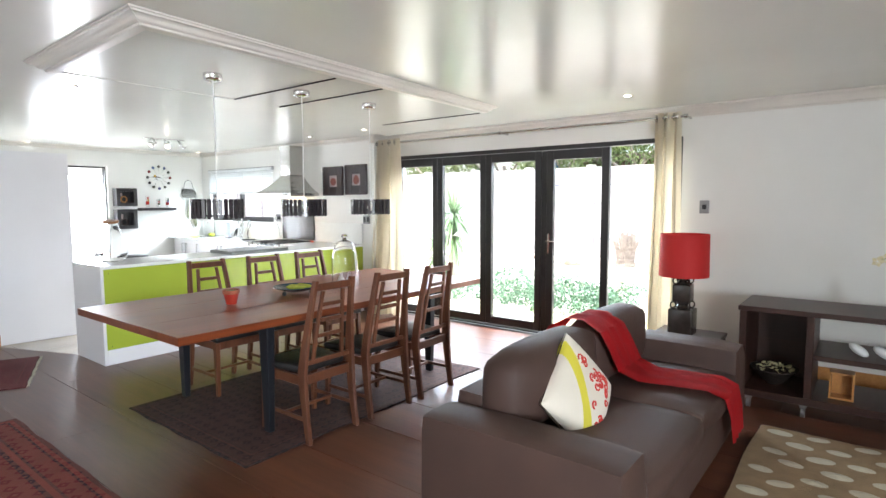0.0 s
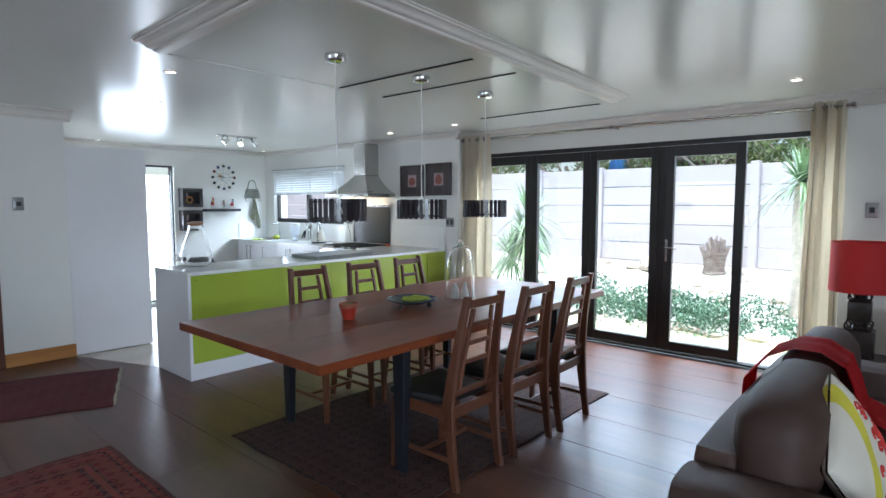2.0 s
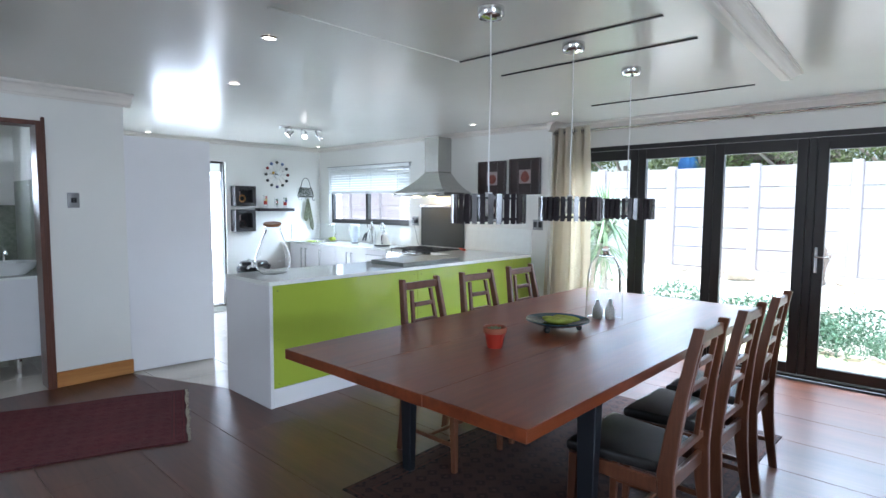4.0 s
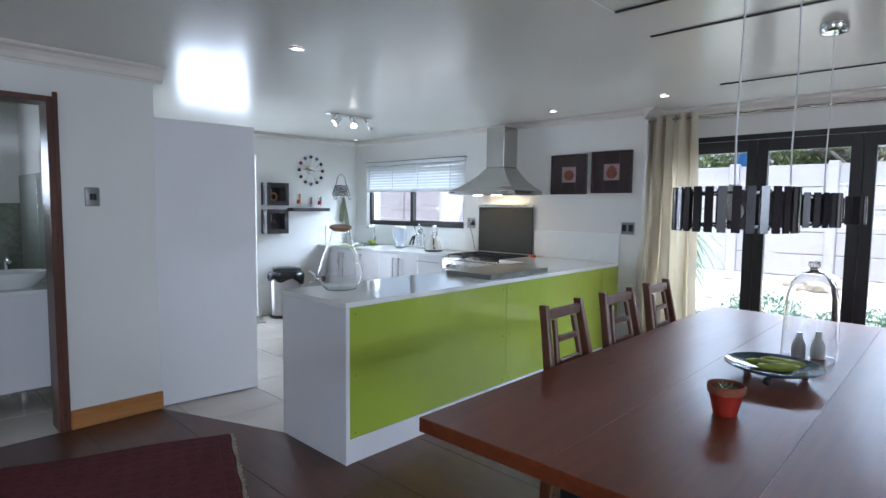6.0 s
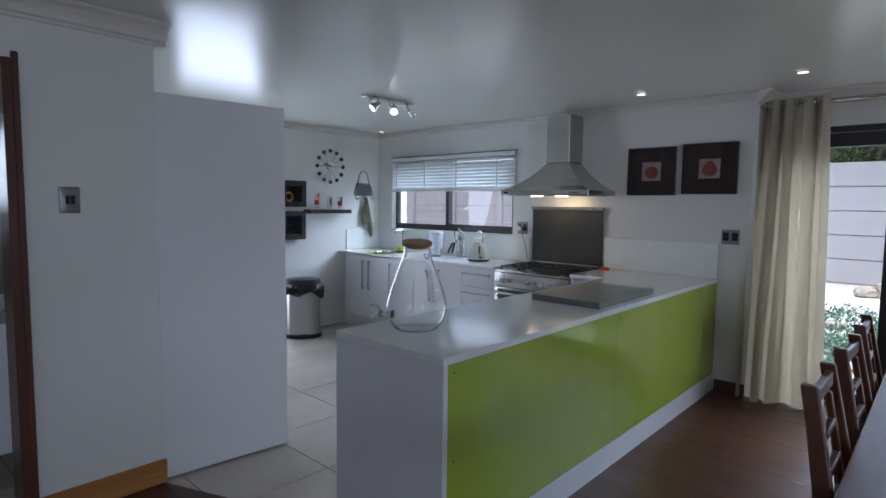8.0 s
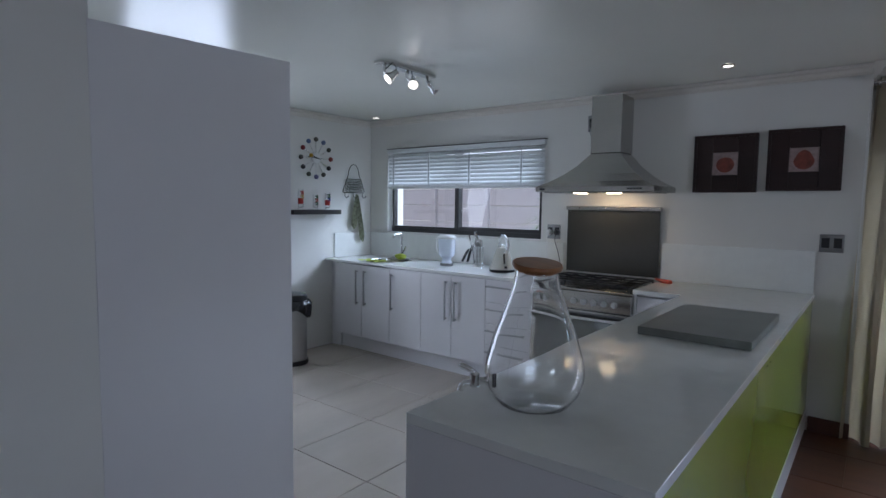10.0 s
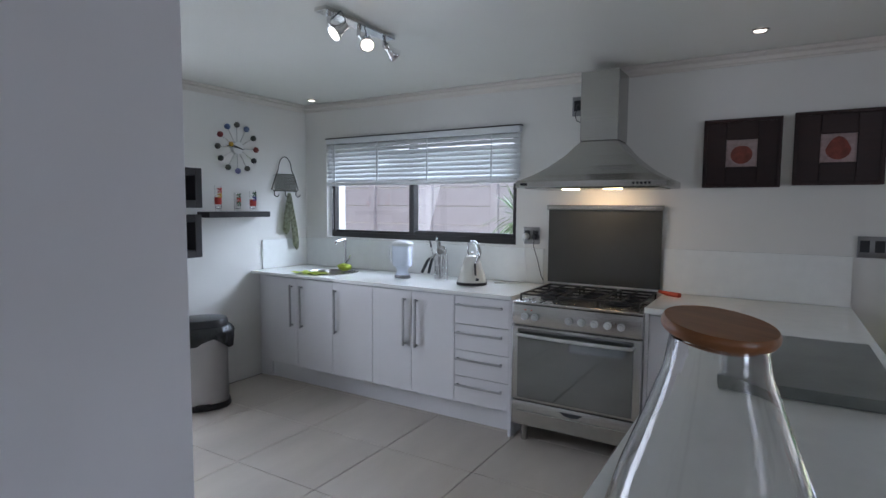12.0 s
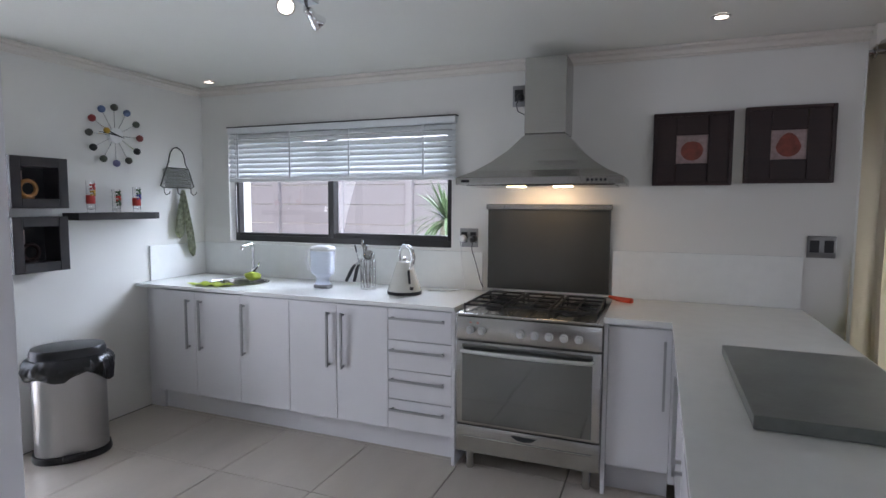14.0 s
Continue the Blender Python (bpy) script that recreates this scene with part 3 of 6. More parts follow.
bar("side_upstand", (-8.999, -8.985, 5.665, 6.199, 0.911, 1.163), STONE, bs, b=0.0015)
bs2 = thing("backsplash", (-5.3, 6.19, 0.922), "low white stone upstand behind the peninsula", "backsplash")
bar("upstand", (-5.825, -4.845, 6.183, 6.199, 0.921, 1.203), STONE, bs2, b=0.0015)

# right of the cooker and the peninsula
ru = thing("base_cabinet", (-5.63, 5.88, 0), "white gloss corner cabinet next to the cooker", "kitchen cabinet")
bar("side_panel", (-5.808, -5.788, 5.568, 6.19, 0, 0.888), WHITE, ru, b=0.001)
bar("filler", (-5.491, -5.444, 5.551, 5.591, 0.12, 0.888), WHITE, ru, b=0)
bar("body", (-5.788, -5.444, 5.592, 6.19, 0.15, 0.888), WHITE, ru)
bar("plinth", (-5.788, -5.49, 5.66, 5.678, 0, 0.15), WHITE, ru, b=0.001)
d = bar("door", (-5.785, -5.492, 5.57, 5.589, 0.16, 0.875), WHITE, ru, b=0.0015)
handle_v(-5.522, 5.57, 0.485, 0.825, d)
pen = thing("peninsula_counter", (-5.165, 4.55, 0), "white stone waterfall counter with lime green front panels", "kitchen counter")
bm = bmesh.new()
extrude(bm, [(-5.497, 2.928), (-4.838, 2.928), (-4.838, 6.182), (-5.81, 6.182), (-5.81, 5.545), (-5.497, 5.545)], 0.89, 0.92)
bevel(bm, 0.0015)
part("counter_top", bm, STONE, pen)
bar("end_panel", (-5.497, -4.838, 2.928, 2.955, 0, 0.889), WHITE, pen, label="white waterfall end panel", b=0.0015)
for y0, y1 in ((2.957, 4.395), (4.397, 5.86), (5.862, 6.195)):
    g = bar("green_panel", (-4.862, -4.845, y0, y1, 0.14, 0.888), GREEN, pen, 0.0008, "lime green gloss panel")
    for yy in ([y0 + 0.04, y1 - 0.04] if y1 - y0 > 0.5 else []):
        for zz in (0.17, 0.5, 0.85):
            bm = bmesh.new()
            tube(bm, [(-4.846, yy, zz), (-4.8425, yy, zz)], 0.004, 8)
            part("screw", bm, BLACKP, g, "small dark screw head")
bar("plinth", (-4.86, -4.842, 2.957, 6.195, 0, 0.138), WHITE, pen, b=0.001)
for k in range(4):
    y0 = 2.957 + k * 0.648
    bar("carcass", (-5.44, -4.864, y0, y0 + 0.645, 0.12, 0.889), WHITE, pen, b=0)
    d = bar("door", (-5.462, -5.443, y0 + 0.002, y0 + 0.643, 0.16, 0.875), WHITE, pen, b=0.0015)
    handle_v(-5.462, y0 + (0.60 if k % 2 == 0 else 0.05), 0.49, 0.83, d, (-1, 0))
bar("inner_plinth", (-5.41, -5.39, 2.957, 5.56, 0, 0.119), WHITE, pen, b=0)

# cooker
ck = thing("gas_cooker", (-6.195, 5.85, 0), "brushed steel gas cooker with a glass oven door", "cooker")
bar("body", (-6.585, -5.812, 5.56, 6.15, 0.11, 0.87), STEEL, ck, b=0.002)
bar("hob_plate", (-6.587, -5.81, 5.54, 6.155, 0.871, 0.888), STEEL, ck, b=0.006, seg=2)
pn = bar("control_panel", (-6.583, -5.814, 5.53, 5.558, 0.745, 0.869), STEEL, ck, b=0.004, seg=2)
for x in (-6.50, -6.435, -6.225, -6.15, -6.075, -6.0, -5.925):
    bm = bmesh.new()
    tube(bm, [(x, 5.531, 0.80), (x, 5.518, 0.80), (x, 5.517, 0.80), (x, 5.50, 0.80)], [0.022, 0.022, 0.017, 0.015], 16)
    box(bm, x - 0.003, x + 0.003, 5.494, 5.501, 0.785, 0.815)
    part("knob", bm, KNOB, pn, "pale silver control knob", smooth=True)
for x in (-6.50, -6.46):
    bm = bmesh.new()
    tube(bm, [(x, 5.531, 0.84), (x, 5.527, 0.84)], 0.004, 8)
    part("indicator_light", bm, ORANGE, pn)
od = bar("oven_door", (-6.583, -5.814, 5.532, 5.558, 0.275, 0.735), STEEL, ck, b=0.004, seg=2)
bar("door_glass", (-6.545, -5.855, 5.527, 5.534, 0.29, 0.722), OVEN, od, b=0.002, label="dark mirrored oven glass")
bm = bmesh.new()
tube(bm, [(-6.545, 5.53, 0.69), (-6.54, 5.495, 0.69)] + [(-6.54 + 0.68 * k / 12, 5.493 - 0.02 * math.sin(math.pi * k / 12), 0.69) for k in range(1, 12)] + [(-5.86, 5.495, 0.69), (-5.855, 5.53, 0.69)], 0.011, 10)
part("handle", bm, KNOB, od, "curved steel oven handle", smooth=True)
sd = bar("storage_drawer", (-6.583, -5.814, 5.535, 5.558, 0.115, 0.266), STEEL, ck, b=0.005, seg=2)
bar("lower_lip", (-6.55, -5.85, 5.528, 5.536, 0.20, 0.208), STEEL, sd, b=0.002)
bm = bmesh.new()
extrude(bm, [(-6.27, 0.245), (-6.13, 0.245), (-6.16, 0.225), (-6.20, 0.219), (-6.24, 0.225)], 5.529, 5.5345, "y")
part("grip", bm, IRON, sd)
for x in (-6.52, -5.88):
    for y in (5.60, 6.08):
        bm = bmesh.new()
        lathe(bm, [(0.02, 0), (0.024, 0.01), (0.02, 0.05), (0.03, 0.11)], (x, y, 0), 16)
        part("leg", bm, STEEL, ck, smooth=True)
bar("back_rail", (-6.583, -5.814, 6.11, 6.16, 0.889, 0.925), KNOB, ck, b=0.008, seg=2)
for cx, cy, r in ((-6.42, 5.72, 0.035), (-6.42, 5.98, 0.05), (-6.20, 5.86, 0.065), (-5.98, 5.72, 0.045), (-5.98, 5.98, 0.04)):
    bm = bmesh.new()
    lathe(bm, [(0, 0.889), (r + 0.02, 0.889), (r + 0.015, 0.895), (r, 0.897), (r, 0.908), (r - 0.008, 0.912), (0, 0.912)], (cx, cy, 0), 24)
    part("burner", bm, IRON, ck, smooth=True)
for x0 in (-6.57, -6.325, -6.08):
    bm = bmesh.new()
    x1, w = x0 + 0.24, 0.005
    for x in (x0 + 0.012, x1 - 0.012, (x0 + x1) / 2):
        box(bm, x - w, x + w, 5.60, 6.10, 0.918, 0.928)
    for y in (5.60, 5.725, 5.85, 5.975, 6.10):
        box(bm, x0 + 0.008, x1 - 0.008, y - w, y + w, 0.9185, 0.9285)
    for x in (x0 + 0.012, x1 - 0.012):
        for y in (5.60, 6.10):
            box(bm, x - w, x + w, y - w, y + w, 0.887, 0.919)
    part("pan_support", bm, IRON, ck, "black cast iron pan support")
gs = thing("splashback", (-6.22, 6.18, 1.19), "smoked glass splashback with a steel top rail", "splashback")
bar("glass_panel", (-6.60, -5.84, 6.17, 6.18, 0.935, 1.445), SMOKED, gs, b=0.001)
bar("top_rail", (-6.61, -5.83, 6.155, 6.182, 1.446, 1.478), STEEL, gs, b=0.003)
for x in (-6.5, -5.94):
    bm = bmesh.new()
    tube(bm, [(x, 6.156, 1.462), (x, 6.148, 1.462)], 0.012, 14)
    part("bolt", bm, STEEL, gs, smooth=True)

# hood
hd = thing("cooker_hood", (-6.2, 5.95, 1.6), "brushed steel pyramid cooker hood over the cooker", "cooker hood")
bm = bmesh.new()
X0, X1, Y0, Y1 = -6.655, -5.745, 5.70, 6.198
box(bm, X0, X1, Y0, Y1, 1.585, 1.625)
bevel(bm, 0.002)
rim = part("rim", bm, STEEL, hd)
bm = bmesh.new()
prof = [(0.0, 1.626), (0.25, 1.665), (0.5, 1.72), (0.75, 1.79), (1.0, 1.885)]
rings = []
for k, z in prof:
    a, b, c = X0 + 0.005 + (-6.322 - X0) * k, X1 - 0.005 + (-6.083 - X1) * k, Y0 + 0.005 + (5.95 - Y0) * k
    rings.append([bm.verts.new(v) for v in ((a, c, z), (b, c, z), (b, Y1, z), (a, Y1, z))])
for a, b in zip(rings, rings[1:]):
    for k in range(4):
        bm.faces.new((a[k], a[(k + 1) % 4], b[(k + 1) % 4], b[k]))
bm.faces.new(rings[-1])
part("canopy", bm, STEEL, hd)
bar("chimney", (-6.322, -6.083, 5.95, 6.198, 1.886, 2.32), STEEL, hd, b=0.003)
bar("filter_panel", (X0 + 0.05, X1 - 0.05, Y0 + 0.04, Y1 - 0.04, 1.578, 1.584), STEEL, hd)
for x in (-6.33, -6.07):
    bar("hood_light", (x - 0.05, x + 0.05, 5.80, 5.84, 1.572, 1.577), HOODLAMP, hd, b=0)
for k in range(5):
    bar("button", (-5.93 + k * 0.022, -5.918 + k * 0.022, 5.696, 5.699, 1.60, 1.612), BLACKP, rim, b=0)
bar("badge", (-6.62, -6.575, 5.697, 5.699, 1.598, 1.612), BLACKP, rim, b=0)
hl = new("hood_lamp", bpy.data.lights.new("hood_lamp", "AREA"))
hl.data.shape, hl.data.size, hl.data.size_y, hl.data.energy, hl.data.color = "RECTANGLE", 0.35, 0.05, 1.5, (1.0, 0.72, 0.38)
hl.matrix_world = look((-6.2, 6.03, 1.570), (-6.2, 6.14, 1.2))

# blind
bl = thing("venetian_blind", (-7.8, 6.17, 2.03), "white venetian blind lowered halfway over the window", "blind")
bar("head_rail", (-8.70, -6.825, 6.15, 6.195, 2.005, 2.05), SLAT, bl)
bar("top_trim", (-8.705, -6.819, 6.147, 6.198, 2.051, 2.057), BLACK, bl, b=0)
for k in range(9):
    z = 1.985 - k * 0.037
    bm = bmesh.new()
    m = pose(0, 6.172, z, 48, 0, 0)
    pts = [(-0.025, -0.002), (-0.012, 0.0015), (0, 0.003), (0.012, 0.0015), (0.025, -0.002), (0.025, -0.0035), (0, 0.0015), (-0.025, -0.0035)]
    a = [bm.verts.new(m @ Vector((-8.697, y, q))) for y, q in pts]
    b = [bm.verts.new(m @ Vector((-6.829, y, q))) for y, q in pts]
    for i in range(8):
        bm.faces.new((a[i], a[(i + 1) % 8], b[(i + 1) % 8], b[i]))
    part("slat", bm, SLAT, bl)
bar("bottom_rail", (-8.697, -6.829, 6.155, 6.192, 1.638, 1.665), SLAT, bl)
for x in (-8.6, -8.12, -7.62, -7.05):
    bar("ladder_tape", (x - 0.006, x + 0.006, 6.144, 6.146, 1.66, 2.01), SLAT, bl, b=0)
bm = bmesh.new()
tube(bm, [(-8.62, 6.15, 2.01), (-8.625, 6.15, 1.5), (-8.62, 6.15, 1.25)], 0.002, 6)
part("pull_cord", bm, WHITEP, bl)

# sink, tap and what stands on the worktop
sk = thing("kitchen_sink", (-8.36, 5.84, 0.911), "round inset steel sink bowl in the worktop", "sink")
bm = bmesh.new()
lathe(bm, [(0.222, 0.911), (0.224, 0.914), (0.205, 0.916), (0.199, 0.910), (0.193, 0.81), (0.17, 0.775), (0.03, 0.768), (0, 0.768), (0, 0.766), (0.172, 0.772), (0.197, 0.81), (0.203, 0.90), (0.207, 0.911)], (-8.36, 5.84, 0), 40)
part("bowl", bm, STEEL, sk, smooth=True)
tp = thing("kitchen_tap", (-8.40, 6.06, 0.911), "tall chrome mixer tap behind the sink", "tap")
bm = bmesh.new()
tube(bm, [(-8.40, 6.06, 0.911), (-8.40, 6.06, 0.96), (-8.40, 6.06, 0.99), (-8.40, 6.06, 0.995), (-8.40, 6.06, 1.155), (-8.398, 6.05, 1.170), (-8.39, 5.93, 1.160), (-8.39, 5.925, 1.135)], [0.024, 0.022, 0.020, 0.011, 0.011, 0.011, 0.010, 0.012], 12)
part("spout", bm, CHROME, tp, smooth=True)
bm = bmesh.new()
tube(bm, [(-8.385, 6.05, 0.975), (-8.34, 6.03, 1.0), (-8.30, 6.01, 1.045)], [0.014, 0.009, 0.007], 10)
part("lever", bm, CHROME, tp, smooth=True)


def cloth(name, at, size, material, label, category, folds=3, height=0.012, seed=1):
    """A crumpled flat cloth."""
    t = thing(name, at, label, category)
    rnd = random.Random(seed)
    bm = bmesh.new()
    n = 14
    ph = rnd.random() * 6
    grid = [[bm.verts.new((at[0] + (i / n - 0.5) * size[0] * (1 + 0.05 * math.sin(j)), at[1] + (j / n - 0.5) * size[1] * (1 + 0.06 * math.sin(i * 0.9 + ph)), at[2] + 0.002 + height * (0.5 + 0.5 * math.sin(i * folds / n * 6.3 + j * 0.35 + ph)))) for j in range(n + 1)] for i in range(n + 1)]
    for i in range(n):
        for j in range(n):
            bm.faces.new((grid[i][j], grid[i + 1][j], grid[i + 1][j + 1], grid[i][j + 1]))
    bmesh.ops.solidify(bm, geom=bm.faces, thickness=0.002)
    part("cloth", bm, material, t, smooth=True)
    return t


cloth("dish_cloth", (-8.42, 5.66, 0.9145), (0.30, 0.14), LIME, "crumpled lime green dish cloth beside the sink", "dish cloth")
sp = thing("washing_up_sponge", (-8.31, 5.95, 0.918), "lime green sponge bundle on the sink edge", "sponge")
bm = bmesh.new()
bmesh.ops.create_icosphere(bm, subdivisions=3, radius=0.05)
for v in bm.verts:
    v.co = Vector((v.co.x * 1.3, v.co.y, v.co.z * 0.6)) * (1 + 0.25 * noise.noise(v.co * 30)) + Vector((-8.31, 5.95, 0.948))
part("sponge", bm, LIME, sp, smooth=True)

jg = thing("water_filter_jug", (-7.667, 5.88, 0.911), "translucent white water filter jug on the worktop", "jug")
FROST = glass("frosted_blue_plastic", (0.78, 0.84, 0.95), 0.35)
bm = bmesh.new()
lathe(bm, [(0.0, 0.936), (0.062, 0.936), (0.052, 0.950), (0.046, 0.972), (0.056, 0.992), (0.080, 1.006), (0.086, 1.03), (0.090, 1.15), (0.088, 1.158), (0.0, 1.160)], (-7.667, 5.88, 0), 32, (1, 0.68))
part("jug_body", bm, FROST, jg, smooth=True)
bm = bmesh.new()
lathe(bm, [(0.0, 0.911), (0.066, 0.911), (0.068, 0.920), (0.064, 0.935), (0.0, 0.9355)], (-7.667, 5.88, 0), 32, (1, 0.72))
part("foot", bm, METALSW, jg, "grey weighted foot", smooth=True)
bm = bmesh.new()
lathe(bm, [(0.092, 1.161), (0.094, 1.175), (0.080, 1.188), (0.045, 1.197), (0, 1.199)], (-7.667, 5.88, 0), 32, (1, 0.70))
part("lid", bm, WHITEP, jg, smooth=True)
bm = bmesh.new()
tube(bm, [(-7.745, 5.872, 1.165), (-7.785, 5.868, 1.155), (-7.790, 5.866, 1.09), (-7.772, 5.868, 1.03), (-7.735, 5.872, 1.015)], [0.009, 0.010, 0.011, 0.010, 0.009], 10)
part("handle", bm, WHITEP, jg, smooth=True)

kt = thing("kettle", (-7.06, 5.88, 0.911), "cream cone-shaped kettle with a chrome handle", "kettle")
bm = bmesh.new()
lathe(bm, [(0.0, 0.911), (0.108, 0.911), (0.11, 0.93), (0.0, 0.931)], (-7.06, 5.88, 0), 36)
part("base_ring", bm, BLACKP, kt, smooth=True)
bm = bmesh.new()
lathe(bm, [(0.107, 0.931), (0.104, 0.94), (0.052, 1.10), (0.045, 1.112), (0.02, 1.118), (0, 1.119)], (-7.06, 5.88, 0), 36)
part("kettle_body", bm, CREAMK, kt, smooth=True)
bm = bmesh.new()
tube(bm, [(-7.085, 5.872, 1.108), (-7.090, 5.870, 1.150), (-7.082, 5.868, 1.190), (-7.058, 5.862, 1.214), (-7.028, 5.855, 1.213), (-6.998, 5.848, 1.188), (-6.982, 5.842, 1.145), (-6.988, 5.838, 1.100), (-7.000, 5.836, 1.072)], [0.007, 0.008, 0.009, 0.011, 0.013, 0.015, 0.016, 0.015, 0.010], 12)
part("handle", bm, CHROME, kt, smooth=True)
bm = bmesh.new()
tube(bm, [(-7.005, 5.822, 1.065), (-6.988, 5.802, 0.985)], [0.008, 0.007], 8)
tube(bm, [(-6.985, 5.800, 0.957), (-6.965, 5.806, 0.955)], [0.010, 0.010], 8)
part("water_gauge", bm, BLACKP, kt, smooth=True)
bm = bmesh.new()
lathe(bm, [(0.009, 1.119), (0.012, 1.14), (0, 1.146)], (-7.06, 5.88, 0), 14)
part("lid_knob", bm, CHROME, kt, smooth=True)

ut = thing("utensil_holder", (-7.36, 5.95, 0.911), "chrome wire utensil holder beside the kettle", "utensil holder")
bm = bmesh.new()
for z in (0.914, 0.955, 1.0, 1.05, 1.10):
    tube(bm, [(-7.36 + 0.05 * math.cos(a), 5.95 + 0.05 * math.sin(a), z) for a in [2 * math.pi * k / 20 for k in range(21)]], 0.002, 6)
for k in range(14):
    a = 2 * math.pi * k / 14
    tube(bm, [(-7.36 + 0.05 * math.cos(a), 5.95 + 0.05 * math.sin(a), 0.913), (-7.36 + 0.05 * math.cos(a), 5.95 + 0.05 * math.sin(a), 1.10)], 0.0022, 5)
part("wire_frame", bm, CHROME, ut, smooth=True)
for k, (dx, dy, ln, mt, w) in enumerate(((-0.075, -0.02, 0.24, BLACKP, 0.012), (-0.03, 0.02, 0.24, STEEL, 0.028), (0.02, 0.0, 0.20, STEEL, 0.03), (0.045, -0.02, 0.19, STEEL, 0.02), (-0.055, 0.03, 0.27, STEEL, 0.022))):
    s = thing("kitchen_utensil", (-7.36 + dx * 0.3, 5.95 + dy * 0.3, 0.914), "steel kitchen utensil standing in the wire holder" if mt is STEEL else "black-handled utensil standing in the wire holder", "utensil", "utensils in the wire holder")
    p0, p1 = Vector((-7.36 + dx * 0.3, 5.95 + dy * 0.3, 0.916)), Vector((-7.36 + dx, 5.95 + dy, 0.914 + ln))
    bm = bmesh.new()
    tube(bm, [p0, p1], 0.004, 8)
    part("shaft", bm, STEEL, s, smooth=True)
    bm = bmesh.new()
    q = p1 + (p1 - p0).normalized() * 0.05
    tube(bm, [p1, p1.lerp(q, 0.3), p1.lerp(q, 0.7), q], [0.005, w * 0.5, w * 0.5, w * 0.3], 10)
    part("head", bm, mt, s, smooth=True)


def socket(name, x0, x1, z0, z1, y, label, gaps=2, plugs=()):
    t = thing(name, ((x0 + x1) / 2, y, (z0 + z1) / 2), label, "wall socket")
    bar("plate", (x0, x1, y - 0.010, y, z0, z1), METALSW, t, b=0.004, seg=2)
    w = (x1 - x0) / gaps
    for k in range(gaps):
        c = x0 + w * (k + 0.5)
        bar("socket_face", (c - w * 0.33, c + w * 0.33, y - 0.013, y - 0.0105, z0 + (z1 - z0) * 0.25, z1 - (z1 - z0) * 0.2), BLACKP, t, b=0.002)
    return t


for dx, ln in ((-0.105, 0.15), (-0.045, 0.15)):
    s = thing("kitchen_utensil", (-7.38, 5.90, 1.10), "black-handled utensil hooked over the rim of the wire holder", "utensil", "utensils in the wire holder")
    bm = bmesh.new()
    tube(bm, [(-7.375, 5.905, 1.115), (-7.38 + dx * 0.4, 5.890, 1.075)], 0.004, 8)
    part("shaft", bm, STEEL, s, smooth=True)
    bm = bmesh.new()
    tube(bm, [(-7.38 + dx * 0.4, 5.890, 1.078), (-7.38 + dx * 0.6, 5.886, 1.05), (-7.38 + dx, 5.878, 1.115 - ln)], [0.008, 0.012, 0.011], 10)
    part("grip", bm, BLACKP, s, "black plastic grip", smooth=True)
s = thing("kitchen_utensil", (-7.40, 5.93, 1.10), "white spiral whisk leaning out of the wire holder", "utensil", "utensils in the wire holder")
bm = bmesh.new()
tube(bm, [(-7.375 - 0.0045 * k + 0.014 * math.cos(k * 1.3), 5.93 + 0.014 * math.sin(k * 1.3), 1.09 + 0.0042 * k) for k in range(24)], 0.0035, 6)
part("coil", bm, WHITEP, s, smooth=True)
s = thing("kitchen_utensil", (-7.35, 5.93, 1.10), "steel ladle standing in the wire holder", "utensil", "utensils in the wire holder")
bm = bmesh.new()
lathe(bm, [(0, -0.026), (0.022, -0.02), (0.036, 0), (0.034, 0.001), (0.020, -0.016), (0, -0.022)], (0, 0, 0), 22)
bmesh.ops.transform(bm, matrix=pose(-7.345, 5.925, 1.14, 60, 0, 15), verts=bm.verts)
tube(bm, [(-7.345, 5.94, 1.115), (-7.355, 5.95, 0.93)], 0.003, 6)
part("ladle_head", bm, STEEL, s, smooth=True)


socket("double_socket", -4.83, -4.698, 1.20, 1.317, 6.199, "pewter double socket beside the curtain")
socket("double_socket", -6.80, -6.675, 1.194, 1.318, 6.199, "pewter double socket between window and cooker")
socket("socket", -6.456, -6.375, 2.087, 2.217, 6.199, "pewter socket beside the hood chimney", 1)


def plug(x, z, y, material, path, label):
    t = thing("plug_and_cable", (x, y, z), label, "cable")
    bm = bmesh.new()
    tube(bm, [(x, y, z), (x, y - 0.03, z), (x, y - 0.04, z)], [0.024, 0.022, 0.012], 16)
    part("plug", bm, material, t, smooth=True)
    bm = bmesh.new()
    tube(bm, [(x, y - 0.035, z - 0.005)] + path, 0.003, 8)
    part("cable", bm, material, t, smooth=True)


plug(-6.775, 1.25, 6.186, WHITEP, [(-6.775, 6.14, 1.2), (-6.77, 6.15, 1.05), (-6.74, 6.12, 0.93), (-6.80, 6.1, 0.914), (-6.95, 6.02, 0.914)], "white plug and cable to the kettle")
plug(-6.70, 1.25, 6.186, BLACKP, [(-6.70, 6.14, 1.18), (-6.67, 6.15, 1.08), (-6.64, 6.14, 0.98), (-6.625, 6.15, 0.94)], "black plug and cable down to the cooker")
plug(-6.40, 2.14, 6.186, BLACKP, [(-6.42, 6.14, 2.09), (-6.41, 6.15, 2.05), (-6.37, 6.15, 2.03), (-6.33, 6.17, 2.03)], "black plug and cable to the cooker hood")

pt = thing("serving_spoon", (-5.75, 6.05, 0.921), "orange spatula lying beside the cooker", "utensil")
bm = bmesh.new()
tube(bm, [(-5.70, 6.02, 0.93), (-5.78, 6.06, 0.933), (-5.83, 6.085, 0.94)], [0.018, 0.014, 0.008], 10)
part("handle", bm, ORANGE, pt, smooth=True)


